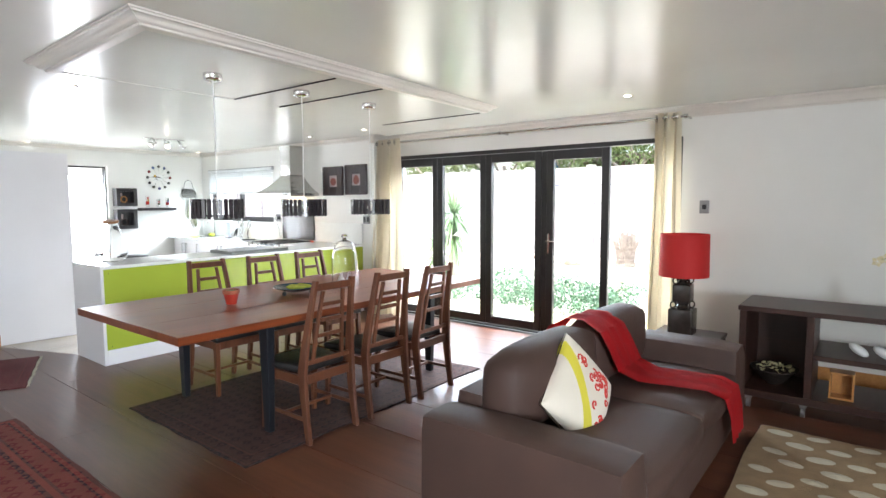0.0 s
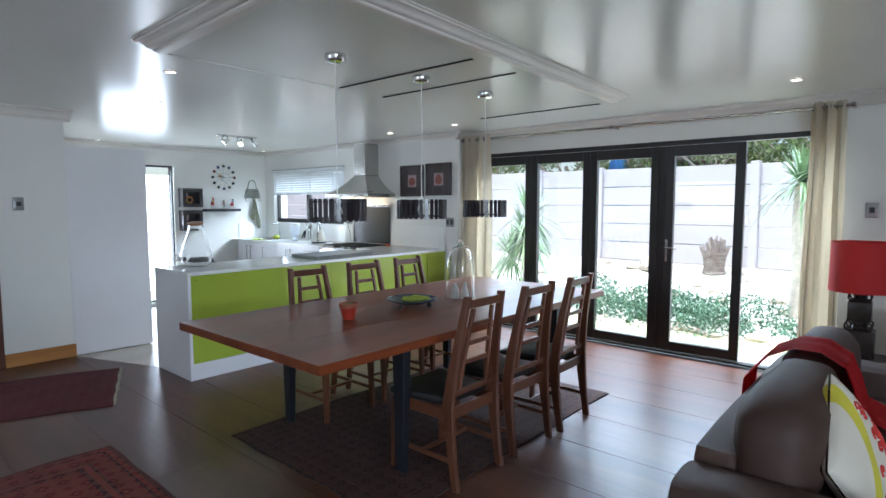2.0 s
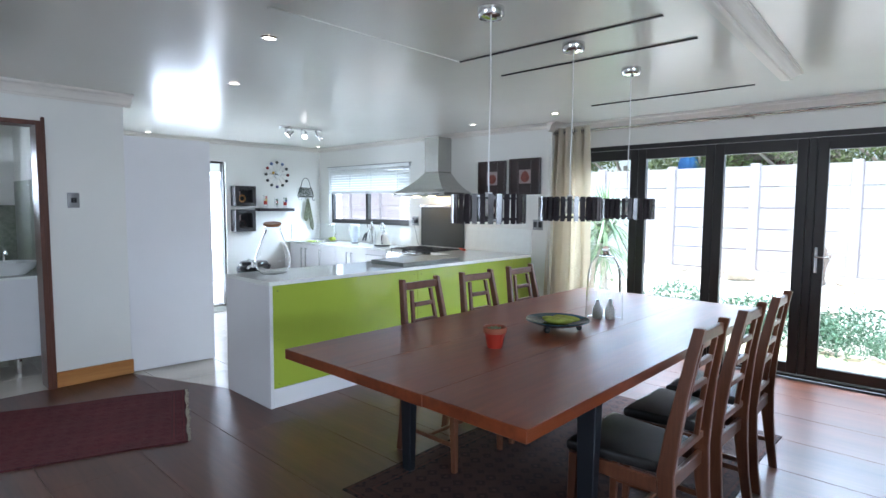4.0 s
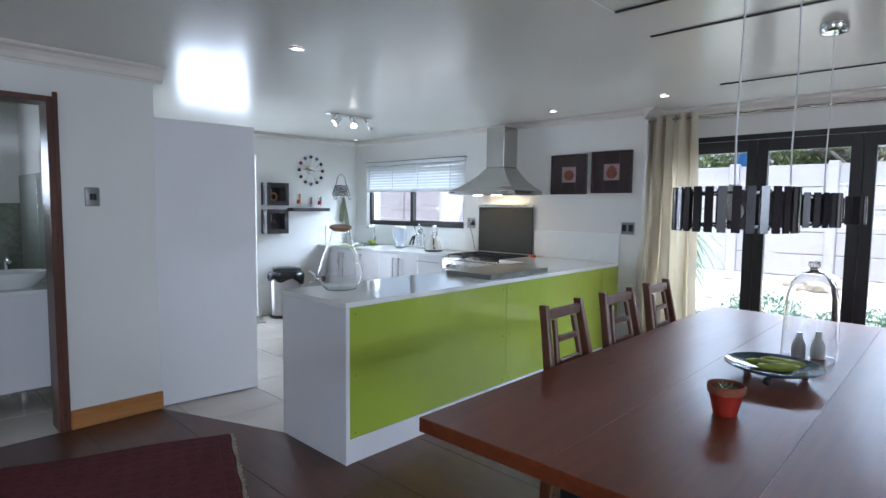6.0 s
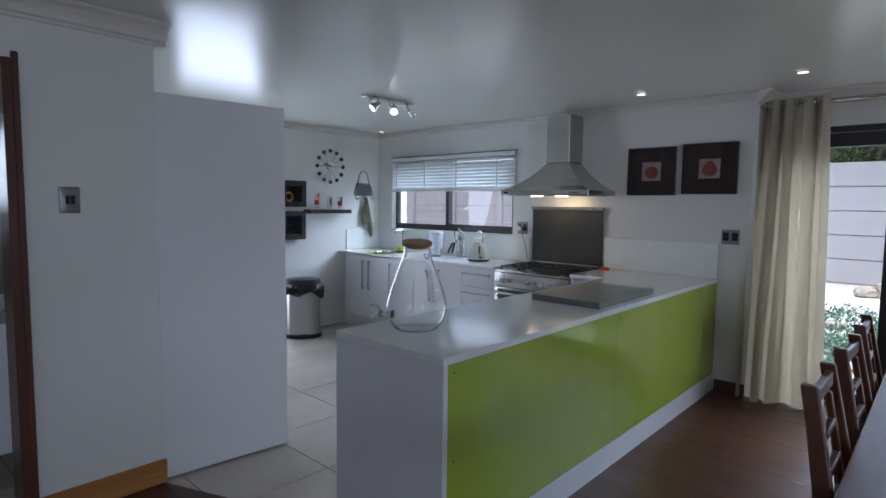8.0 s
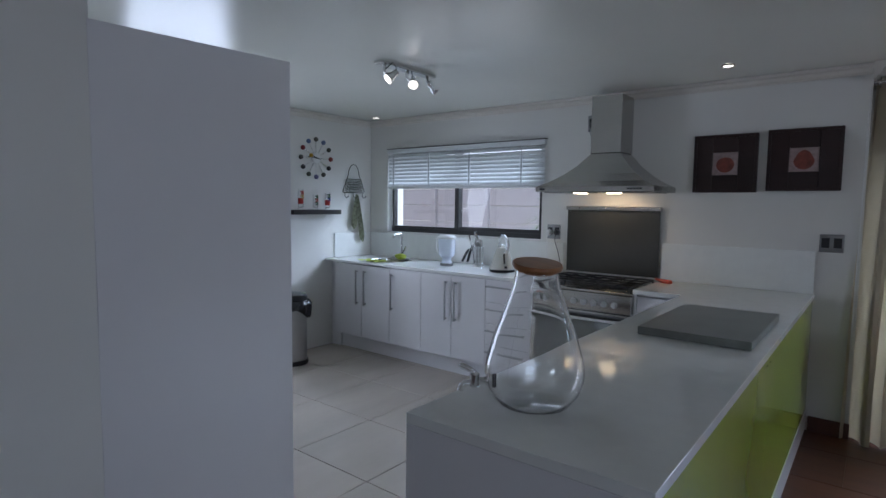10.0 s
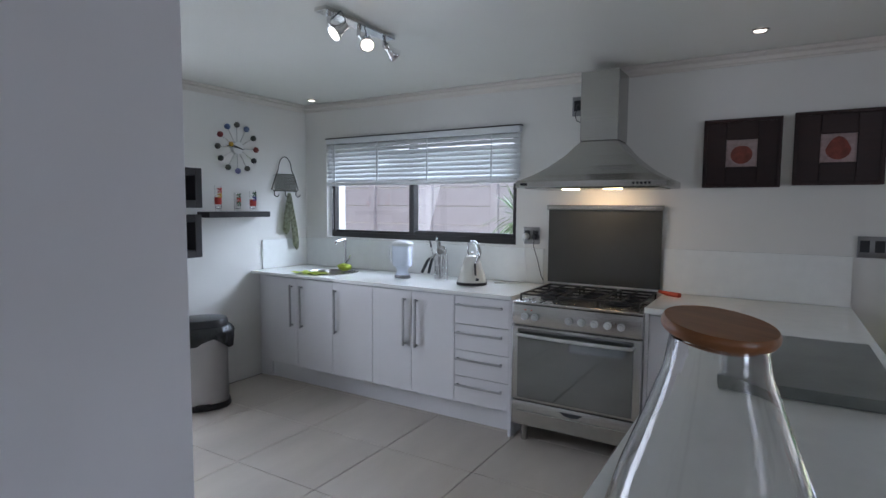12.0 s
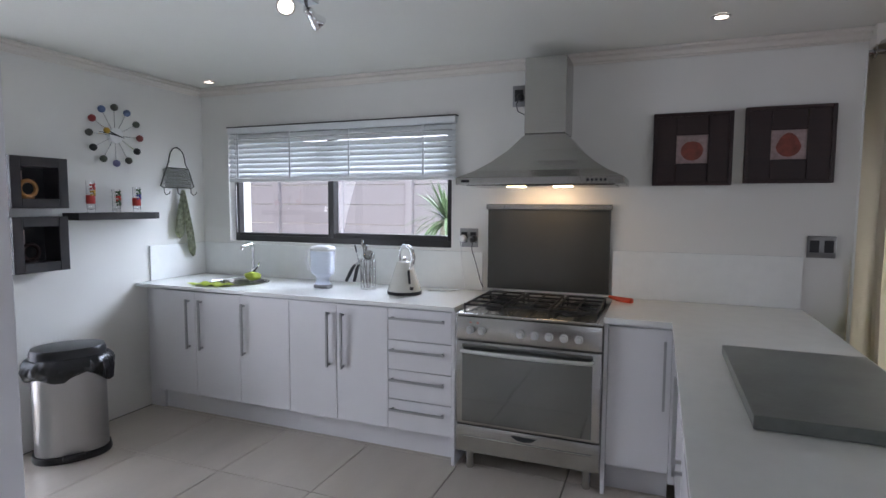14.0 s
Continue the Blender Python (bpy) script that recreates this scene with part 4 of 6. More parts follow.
# pictures
def picture(x0, x1, z0, z1, label, shape):
    t = thing("framed_picture", ((x0 + x1) / 2, 6.19, z0), label, "picture", "framed pictures on the kitchen wall")
    w = (x1 - x0) * 0.30
    for nm, d in (("frame_side", (x0, x0 + w, z0, z1)), ("frame_side", (x1 - w, x1, z0, z1)), ("frame_side", (x0 + w, x1 - w, z0, z0 + w)), ("frame_side", (x0 + w, x1 - w, z1 - w, z1))):
        bar(nm, (d[0], d[1], 6.172, 6.198, d[2], d[3]), FRAMEW, t, b=0.004)
    for d in ((x0, x0 + 0.02, z0, z1), (x1 - 0.02, x1, z0, z1), (x0 + 0.02, x1 - 0.02, z0, z0 + 0.02), (x0 + 0.02, x1 - 0.02, z1 - 0.02, z1)):
        bar("outer_lip", (d[0], d[1], 6.160, 6.1715, d[2], d[3]), FRAMEW, t, b=0.003)
    bar("mount", (x0 + w, x1 - w, 6.184, 6.192, z0 + w, z1 - w), PAPER, t, b=0)
    cx, cz, r = (x0 + x1) / 2, (z0 + z1) / 2 - 0.008, (x1 - x0) * 0.14
    bm = bmesh.new()
    pts = []
    for k in range(28):
        a = 2 * math.pi * k / 28
        rr = r * (1 + (0.30 * max(0, math.sin(a)) ** 3 - 0.22 * abs(math.cos(a)) * max(0, math.sin(a)) if shape == "pear" else -0.05 * max(0, math.sin(a)) ** 8))
        pts.append((cx + rr * math.cos(a), cz + rr * 0.95 * math.sin(a)))
    extrude(bm, pts, 6.1815, 6.1838, "y")
    part("print", bm, REDFR, t, "printed round apple" if shape != "pear" else "printed red pear")
    return t


picture(-5.618, -5.208, 1.588, 1.994, "dark wide-framed fruit print showing an apple", "apple")
picture(-5.152, -4.734, 1.597, 2.005, "dark wide-framed fruit print showing a pear", "pear")


# west wall: cube shelves, shelf, clock, hook rack, bin
def cube(y0, y1, z0, z1, label, fruit):
    t = thing("cube_frame", (-8.92, (y0 + y1) / 2, z0), label, "wall cube", "dark wall cubes")
    w = 0.055
    for nm, d in (("side", (y0, y0 + w, z0, z1)), ("side", (y1 - w, y1, z0, z1)), ("side", (y0 + w, y1 - w, z0, z0 + w)), ("side", (y0 + w, y1 - w, z1 - w, z1))):
        bar(nm, (-8.998, -8.85, d[0], d[1], d[2], d[3]), MATTE, t, b=0.002)
    bar("backing", (-8.998, -8.985, y0 + w, y1 - w, z0 + w, z1 - w), BLACKP, t, b=0)
    o = thing("wooden_ornament", (-8.92, y0 + 0.14, z0 + w), "turned %s ornament in the dark wall cube" % fruit, "ornament")
    bm = bmesh.new()
    tube(bm, [(-8.935, y0 + 0.14 + 0.045 * math.cos(a), z0 + w + 0.057 + 0.045 * math.sin(a)) for a in [2 * math.pi * k / 20 for k in range(21)]], 0.012, 8)
    lathe(bm, [(0.03, z0 + w), (0.03, z0 + w + 0.006), (0.008, z0 + w + 0.012), (0, z0 + w + 0.03)], (-8.935, y0 + 0.14, 0), 16)
    part("ring", bm, SKIRT if fruit == "pale wood" else FRAMEW, o, smooth=True)
    bar("card", (-8.984, -8.981, y0 + 0.08, y0 + 0.14, z0 + w + 0.10, z1 - w - 0.02), PAPER, o, b=0)


cube(4.685, 5.0, 1.44, 1.73, "dark open cube frame, upper of two on the wall", "pale wood")
cube(4.682, 4.99, 1.075, 1.39, "dark open cube frame, lower of two on the wall", "dark wood")
sh = thing("floating_shelf", (-8.92, 5.32, 1.37), "dark thick floating shelf on the wall", "shelf")
bar("board", (-8.998, -8.85, 5.055, 5.637, 1.365, 1.41), MATTE, sh, b=0.002)
BLUEP, REDP, GRNP = (plain(nm, c, 0.4) for nm, c in (("blue_enamel", (0.03, 0.04, 0.2)), ("red_enamel", (0.5, 0.03, 0.02)), ("green_enamel", (0.05, 0.12, 0.05))))
YELP = plain("yellow_enamel", (0.6, 0.35, 0.04), 0.4)
for y, h, cols, lb in ((5.186, 0.20, (REDP, YELP, REDP), "tall painted glass with a red and yellow figure"), (5.362, 0.15, (GRNP, REDP, GRNP), "small painted glass with a green crown figure"), (5.516, 0.17, (REDP, BLUEP, GRNP), "tall painted glass with a blue and red figure")):
    t = thing("painted_glass", (-8.92, y, 1.411), lb, "glass", "painted glasses on the shelf")
    bm = bmesh.new()
    r = 0.024
    lathe(bm, [(0, 1.411), (r * 0.9, 1.411), (r, 1.43), (r, 1.411 + h), (r - 0.002, 1.411 + h), (r - 0.003, 1.435), (0, 1.43)], (-8.92, y, 0), 20)
    part("glass_body", bm, CLEAR, t, smooth=True)
    for k, mm in enumerate(cols):
        bm = bmesh.new()
        z = 1.411 + h * (0.42 + 0.20 * k)
        if mm is REDP and k == 0:
            lathe(bm, [(0.0246, z - 0.028), (0.0262, z - 0.024), (0.0262, z + 0.022), (0.0246, z + 0.026)], (-8.92, y, 0), 20)
        else:
            for q in range(7):
                a = q * 1.1 + k
                bmesh.ops.create_uvsphere(bm, u_segments=8, v_segments=6, radius=0.0075, matrix=Matrix.Translation((-8.896 + 0.004 * math.cos(a * 2), y + 0.013 * math.sin(a), z + 0.014 * math.cos(a * 1.7))))
        part("figure", bm, mm, t, smooth=True)

cl = thing("ball_clock", (-8.985, 5.42, 1.922), "wall clock with twelve coloured balls on wire spokes", "clock")
bm = bmesh.new()
tube(bm, [(-8.999, 5.42, 1.922), (-8.965, 5.42, 1.922), (-8.962, 5.42, 1.922)], [0.05, 0.05, 0.042], 28)
part("hub", bm, WHITEP, cl, smooth=True)
ballcol = [(0.10, 0.10, 0.08), (0.12, 0.17, 0.28), (0.06, 0.07, 0.05), (0.22, 0.04, 0.03), (0.02, 0.02, 0.02), (0.09, 0.09, 0.07), (0.16, 0.16, 0.30), (0.10, 0.11, 0.08), (0.02, 0.02, 0.02), (0.06, 0.06, 0.05), (0.25, 0.03, 0.03), (0.10, 0.16, 0.30)]
for k in range(12):
    a = math.pi / 2 - 2 * math.pi * k / 12
    y, z = 5.42 + 0.185 * math.cos(a), 1.922 + 0.185 * math.sin(a)
    bm = bmesh.new()
    tube(bm, [(-8.98, 5.42 + 0.04 * math.cos(a), 1.922 + 0.04 * math.sin(a)), (-8.98, y, z)], 0.0022, 6)
    sp_ = part("spoke", bm, CHROME, cl)
    bm = bmesh.new()
    bmesh.ops.create_uvsphere(bm, u_segments=16, v_segments=10, radius=0.0235)
    bmesh.ops.translate(bm, verts=bm.verts, vec=(-8.975, y, z))
    part("ball", bm, plain("clock_ball", ballcol[k], 0.35, bump=0), sp_, smooth=True)
for a, ln, nm in ((radians(175), 0.13, "minute_hand"), (radians(160), 0.09, "hour_hand"), (radians(-15), 0.05, "second_hand")):
    bm = bmesh.new()
    tube(bm, [(-8.958, 5.42, 1.922), (-8.958, 5.42 + ln * math.cos(a), 1.922 + ln * math.sin(a))], [0.006, 0.002], 6)
    part(nm, bm, BLACKP, cl)
bm = bmesh.new()
bmesh.ops.create_uvsphere(bm, u_segments=14, v_segments=8, radius=0.02)
bmesh.ops.translate(bm, verts=bm.verts, vec=(-8.957, 5.345, 1.945))
part("hand_ball", bm, YELP, cl, smooth=True)

GREENW = plain("aged_green_wire", (0.045, 0.05, 0.035), 0.5, 0.5)
hk = thing("handbag_hook_rack", (-8.99, 5.925, 1.6), "green wire hook rack shaped like a handbag", "hook rack")
bm = bmesh.new()
tube(bm, [(-8.98, 5.83 + 0.0, 1.74)] + [(-8.98, 5.925 - 0.075 * math.cos(a), 1.78 + 0.11 * math.sin(a)) for a in [math.pi * k / 12 for k in range(13)]] + [(-8.98, 6.02, 1.74)], 0.004, 6)
part("handle", bm, GREENW, hk, smooth=True)
bm = bmesh.new()
tube(bm, [(-8.98, 5.83, 1.735), (-8.98, 6.03, 1.735), (-8.98, 6.08, 1.60), (-8.98, 6.06, 1.59), (-8.98, 5.79, 1.59), (-8.98, 5.77, 1.60), (-8.98, 5.83, 1.735)], 0.0045, 6)
part("rim", bm, GREENW, hk, smooth=True)
rnd = random.Random(4)
bm = bmesh.new()
for k in range(44):
    cy, cz, r0 = 5.815 + 0.22 * (k % 9) / 8, 1.606 + 0.026 * (k // 9), 0.016 + 0.008 * rnd.random()
    tube(bm, [(-8.98 + 0.006 * rnd.random(), cy + r0 * a / 9 * math.cos(a), cz + r0 * a / 9 * math.sin(a)) for a in [k2 * 0.7 for k2 in range(14)]], 0.0024, 5)
part("scrollwork", bm, GREENW, hk)
for y in (5.80, 5.925, 6.05):
    bm = bmesh.new()
    tube(bm, [(-8.98, y, 1.59), (-8.98, y, 1.55), (-8.965, y + 0.01, 1.535), (-8.95, y + 0.02, 1.545), (-8.945, y + 0.02, 1.56)], 0.0035, 6)
    part("hook", bm, GREENW, hk, smooth=True)
TOWEL = plain("striped_tea_towel", (0.47, 0.49, 0.36), 0.9, var=0.6, scale=34, bump=0.4, fine=200)
tw = thing("tea_towel", (-8.95, 5.96, 1.1), "patterned green and yellow tea towel on a hook", "tea towel")
bm = bmesh.new()
for top, dy, length, w0, w1, x in ((1.575, -0.035, 0.36, 0.012, 0.048, -8.958), (1.572, 0.075, 0.50, 0.012, 0.042, -8.946)):
    grid = []
    for i in range(19):
        k = i / 18
        w = (w0 + (w1 - w0) * min(1, k * 1.6)) * (1 - 0.55 * max(0, (k - 0.86) / 0.14) ** 2)
        grid.append([bm.verts.new((x + 0.010 * math.sin(j * 1.9 + k * 2) * min(1, 0.3 + k * 2), 5.945 + dy * k ** 0.9 + (j / 12 - 0.5) * 2 * w, top - length * k - (0.012 * math.cos((j / 12 - 0.5) * 5) if i == 18 else 0))) for j in range(13)])
    for a, b in zip(grid, grid[1:]):
        for j in range(12):
            bm.faces.new((a[j], a[j + 1], b[j + 1], b[j]))
bmesh.ops.solidify(bm, geom=bm.faces, thickness=0.003)
part("towel", bm, TOWEL, tw, smooth=True)

# pedal bin, built about its own centre and turned
bn = thing("pedal_bin", (0, 0, 0), "steel pedal bin with a black lid and overhanging bag", "bin")


def oval(sx, sy, n=36, p=2.4):
    return [(sx * math.copysign(abs(math.cos(a)) ** (2 / p), math.cos(a)), sy * math.copysign(abs(math.sin(a)) ** (2 / p), math.sin(a))) for a in [2 * math.pi * k / n for k in range(n)]]


def stack(bm, levels):
    """Joins outlines at heights into one closed skin: (outline, z) pairs."""
    rings = [[bm.verts.new((*p, z)) for p in o] for o, z in levels]
    for a, b in zip(rings, rings[1:]):
        for k in range(len(a)):
            bm.faces.new((a[k], a[(k + 1) % len(a)], b[(k + 1) % len(b)], b[k]))
    bm.faces.new(rings[0][::-1])
    bm.faces.new(rings[-1])


bm = bmesh.new()
stack(bm, [(oval(0.195, 0.145), 0), (oval(0.20, 0.15), 0.01), (oval(0.195, 0.145), 0.04)])
part("base", bm, BLACKP, bn, smooth=True)
bm = bmesh.new()
stack(bm, [(oval(0.185, 0.137), 0.041), (oval(0.185, 0.137), 0.56)])
part("bin_body", bm, plain("brushed_bin_steel", (0.42, 0.41, 0.40), 0.32, 1.0, rvar=0.03, var=0.05, bump=0.05, fine=60, stretch=(1, 1, 0.05)), bn, smooth=True)
bm = bmesh.new()
rn = random.Random(2)
lv = []
for z, s in ((0.47, 0.203), (0.475, 0.216), (0.52, 0.226), (0.56, 0.222), (0.59, 0.20), (0.60, 0.18)):
    o = []
    for k, (x, y) in enumerate(oval(s, s - 0.048, 72)):
        f = 1 + 0.035 * math.sin(k * 1.9 + z * 30) + 0.02 * math.sin(k * 0.73) + rn.uniform(-0.01, 0.01)
        o.append((x * f, y * f))
    lv.append((o, z))
stack(bm, lv)
for v in bm.verts:
    if v.co.z < 0.48:
        v.co.z += 0.025 * math.sin(v.co.x * 25) + 0.02 * math.sin(v.co.y * 31)
part("bin_bag", bm, BAG, bn, smooth=True, label="black bag edge folded over the rim")
bm = bmesh.new()
stack(bm, [(oval(0.19, 0.142), 0.595), (oval(0.19, 0.142), 0.625), (oval(0.18, 0.132), 0.645), (oval(0.13, 0.09), 0.655)])
part("lid", bm, BLACKP, bn, smooth=True)
bar("pedal", (-0.055, 0.055, -0.185, -0.14, 0.02, 0.05), BLACKP, bn, b=0.006)
put(bn, -8.745, 4.88, 0, 57)

mt = thing("cotton_mat", (-8.78, 4.05, 0), "small woven grey-white cotton mat on the tiles", "mat")
bm = bmesh.new()
box(bm, -8.97, -8.60, 3.62, 4.52, 0.001, 0.012)
bevel(bm, 0.004)
part("mat", bm, MATW, mt)

# peninsula top
jr = thing("glass_drinks_dispenser", (-5.264, 3.206, 0.921), "clear glass drinks dispenser with a tilted wooden lid", "drinks dispenser")
bm = bmesh.new()
outer = [(0.0, 0.921), (0.085, 0.921), (0.10, 0.927), (0.128, 0.965), (0.14, 1.01), (0.136, 1.05), (0.115, 1.12), (0.085, 1.20), (0.064, 1.26), (0.058, 1.30)]
inner = [(r - 0.003, z) for r, z in outer[3:][::-1]] + [(0.098, 0.931), (0.083, 0.925), (0.0, 0.925)]
lathe(bm, outer + [(0.055, 1.302)] + inner, (-5.264, 3.206, 0), 48)
part("glass_vessel", bm, CLEAR, jr, smooth=True)
bm = bmesh.new()
lathe(bm, [(0, -0.008), (0.053, -0.008), (0.054, 0), (0.067, 0.001), (0.070, 0.006), (0.070, 0.012), (0.067, 0.017), (0, 0.018)], (0, 0, 0), 40)
m = pose(-5.264, 3.206, 1.305, 5, 7, 0)
bmesh.ops.transform(bm, matrix=m, verts=bm.verts)
part("lid", bm, CORK, jr, "round brown wooden lid", smooth=True)
d = Vector((-0.80, -0.60, 0))
sd = Vector((0.60, -0.80, 0))
c = Vector((-5.264, 3.206, 0.985))
up = Vector((0, 0, 1))
bm = bmesh.new()
tube(bm, [c + d * 0.128, c + d * 0.134, c + d * 0.136, c + d * 0.165], [0.017, 0.017, 0.010, 0.010], 14)
tube(bm, [c + d * 0.167 - up * 0.020, c + d * 0.167 - up * 0.016, c + d * 0.167 + up * 0.018, c + d * 0.167 + up * 0.022], [0.010, 0.0145, 0.0145, 0.009], 16)
tp_ = part("tap", bm, CHROME, jr, "chrome tap", smooth=True)
bm = bmesh.new()
tube(bm, [c + d * 0.170 - up * 0.008, c + d * 0.195 - up * 0.010, c + d * 0.205 - up * 0.018, c + d * 0.207 - up * 0.030], [0.009, 0.009, 0.0085, 0.009], 12)
part("spout", bm, CHROME, tp_, smooth=True)
bm = bmesh.new()
tube(bm, [c + d * 0.167 + up * 0.020, c + d * 0.175 + up * 0.028, c + d * 0.200 + up * 0.040, c + d * 0.212 + up * 0.046], [0.007, 0.007, 0.009, 0.006], 10)
part("lever", bm, CHROME, tp_, smooth=True)
bm = bmesh.new()
for q in (0.137, 0.143):
    tube(bm, [c - d * 0.0 + d * (q - 0.03), c + d * (q - 0.025)], 0.02, 14)
part("washer", bm, BLACKP, tp_, smooth=True)

cs = thing("concrete_board", (-5.11, 4.65, 0.921), "square grey concrete serving board on the counter", "board")
bm = bmesh.new()
box(bm, -5.335, -4.89, 4.26, 5.01, 0.9215, 0.957)
bevel(bm, 0.003, 2)
part("board", bm, CONCRETE, cs)

# tall cupboard
cp = thing("tall_cupboard", (-6.75, 2.9, 0), "plain white tall cupboard with a flush side panel", "cupboard")
pm = pose(-6.4535, 2.89, 0, 0, 0, -5.5)
for nm, d in (("side_panel", (-0.018, 0, -0.352, 0.352, 0.012, 2.04)), ("carcass", (-0.58, -0.0185, -0.35, 0.35, 0.1, 2.038)), ("plinth", (-0.54, -0.03, -0.34, 0.34, 0, 0.099))):
    bm = bmesh.new()
    box(bm, *d, pm)
    bevel(bm, 0.0015)
    part(nm, bm, WHITE, cp)

# dining area
TX0, TX1, TY0, TY1 = -3.66, -2.26, 2.345, 5.24
tb = thing("dining_table", (-2.985, 3.78, 0.011), "large red-brown hardwood dining table on dark steel legs", "table")
for k in range(3):
    a = TX0 + (TX1 - TX0) * k / 3
    b = TX0 + (TX1 - TX0) * (k + 1) / 3
    pts = [(a, TY0 + 0.004 * k), (b, TY0 + 0.006), (b, TY1), (a, TY1)]
    bm = bmesh.new()
    extrude(bm, pts, 0.722, 0.77)
    bevel(bm, 0.0012 if 0 < k < 2 else 0.002, 1)
    part("tabletop_board", bm, TABLE, tb)
for x in (-3.46, -2.38):
    for y in (2.98, 4.62):
        bm = bmesh.new()
        q0 = [bm.verts.new((x + sx * 0.030, y + sy * 0.020, 0.011)) for sx, sy in ((-1, -1), (1, -1), (1, 1), (-1, 1))]
        q1 = [bm.verts.new((x + sx * 0.045, y + sy * 0.030, 0.721)) for sx, sy in ((-1, -1), (1, -1), (1, 1), (-1, 1))]
        for i in range(4):
            bm.faces.new((q0[i], q0[(i + 1) % 4], q1[(i + 1) % 4], q1[i]))
        bm.faces.new(q0[::-1])
        bm.faces.new(q1)
        bevel(bm, 0.003)
        part("leg", bm, DARKSTEEL, tb, "dark tapered steel leg")
for y in (2.98, 4.62):
    bar("cross_rail", (-3.40, -2.44, y - 0.02, y + 0.02, 0.66, 0.720), DARKSTEEL, tb)


def dining_chair():
    """A chair that faces +x, its back over x = 0."""
    c = thing("dining_chair", (0, 0, 0), "dark-stained wooden ladder-back dining chair with a black seat", "chair", "chairs round the dining table")

    def at(z):
        """How far back the back posts stand, and half the width between them, at a height."""
        if z < 0.45:
            return -0.05 * (1 - z / 0.45) ** 1.5, 0.195
        k = (z - 0.45) / 0.57
        return -0.085 * k ** 1.3, 0.195 - 0.048 * k
    for s in (-1, 1):
        bm = bmesh.new()
        rings = []
        for z in (0, 0.15, 0.3, 0.45, 0.6, 0.75, 0.9, 1.02):
            x, w = at(z)
            d = 0.020 + 0.014 * math.exp(-((z - 0.45) / 0.25) ** 2)
            y = s * w
            rings.append([bm.verts.new(v) for v in ((x - d, y - 0.014, z), (x + d, y - 0.014, z), (x + d, y + 0.014, z), (x - d, y + 0.014, z))])
        for a, b in zip(rings, rings[1:]):
            for k in range(4):
                bm.faces.new((a[k], a[(k + 1) % 4], b[(k + 1) % 4], b[k]))
        bm.faces.new(rings[0][::-1])
        bm.faces.new(rings[-1])
        bevel(bm, 0.004)
        part("rear_post", bm, CHAIRW, c)
        bm = bmesh.new()
        rings = []
        for z in (0.50, 0.65, 0.8, 0.95):
            x, w = at(z)
            y = s * (w - 0.072)
            rings.append([bm.verts.new(v) for v in ((x - 0.010, y - 0.012, z), (x + 0.010, y - 0.012, z), (x + 0.010, y + 0.012, z), (x - 0.010, y + 0.012, z))])
        for a, b in zip(rings, rings[1:]):
            for k in range(4):
                bm.faces.new((a[k], a[(k + 1) % 4], b[(k + 1) % 4], b[k]))
        bm.faces.new(rings[0][::-1])
        bm.faces.new(rings[-1])
        bevel(bm, 0.003)
        part("inner_stile", bm, CHAIRW, c)
    for z, h, full in ((0.955, 0.045, True), (0.85, 0.026, False), (0.75, 0.026, False), (0.65, 0.026, False), (0.485, 0.03, True)):
        x, w = at(z + h / 2)
        ww = w - 0.014 if full else w - 0.084
        bm = bmesh.new()
        box(bm, x - 0.011, x + 0.011, -ww, ww, z, z + h)
        bevel(bm, 0.005, 2)
        part("back_rail", bm, CHAIRW, c)
    for s in (-1, 1):
        bm = bmesh.new()
        q0 = [bm.verts.new((0.40 + sx * 0.014, s * 0.205 + sy * 0.014, 0)) for sx, sy in ((-1, -1), (1, -1), (1, 1), (-1, 1))]
        q1 = [bm.verts.new((0.385 + sx * 0.021, s * 0.20 + sy * 0.019, 0.42)) for sx, sy in ((-1, -1), (1, -1), (1, 1), (-1, 1))]
        for i in range(4):
            bm.faces.new((q0[i], q0[(i + 1) % 4], q1[(i + 1) % 4], q1[i]))
        bm.faces.new(q0[::-1])
        bm.faces.new(q1)
        bevel(bm, 0.003)
        part("front_leg", bm, CHAIRW, c)
        bar("seat_rail", (0.03, 0.366, s * 0.197 - 0.010, s * 0.197 + 0.010, 0.365, 0.425), CHAIRW, c)
        bar("side_stretcher", (-0.005, 0.385, s * 0.198 - 0.008, s * 0.198 + 0.008, 0.14, 0.165), CHAIRW, c)
    bar("front_rail", (0.375, 0.395, -0.18, 0.18, 0.365, 0.425), CHAIRW, c)
    bar("rear_rail", (-0.01, 0.01, -0.18, 0.18, 0.365, 0.425), CHAIRW, c)
    bar("cross_stretcher", (0.18, 0.20, -0.19, 0.19, 0.145, 0.165), CHAIRW, c)
    bm = bmesh.new()
    extrude(bm, [(0.035, -0.175), (0.42, -0.225), (0.42, 0.225), (0.035, 0.175)], 0.426, 0.474)
    bevel(bm, 0.016, 3)
    part("seat", bm, SEAT, c, "black padded seat", smooth=True)
    return c


RUGZ = 0.011
ch = dining_chair()
spots_ = [(-2.075, 3.215, 180), (-2.06, 3.735, 179), (-2.05, 4.245, 181.5), (-3.655, 3.335, 0), (-3.65, 3.875, -1.5), (-3.655, 4.40, 1)]
for i, (x, y, a) in enumerate(spots_):
    z = RUGZ if x > -3 else 0.0
    if i:
        copy_thing(ch, pose(x, y, 0.0, 0, 0, a))
put(ch, *spots_[0][:2], 0.0, spots_[0][2])

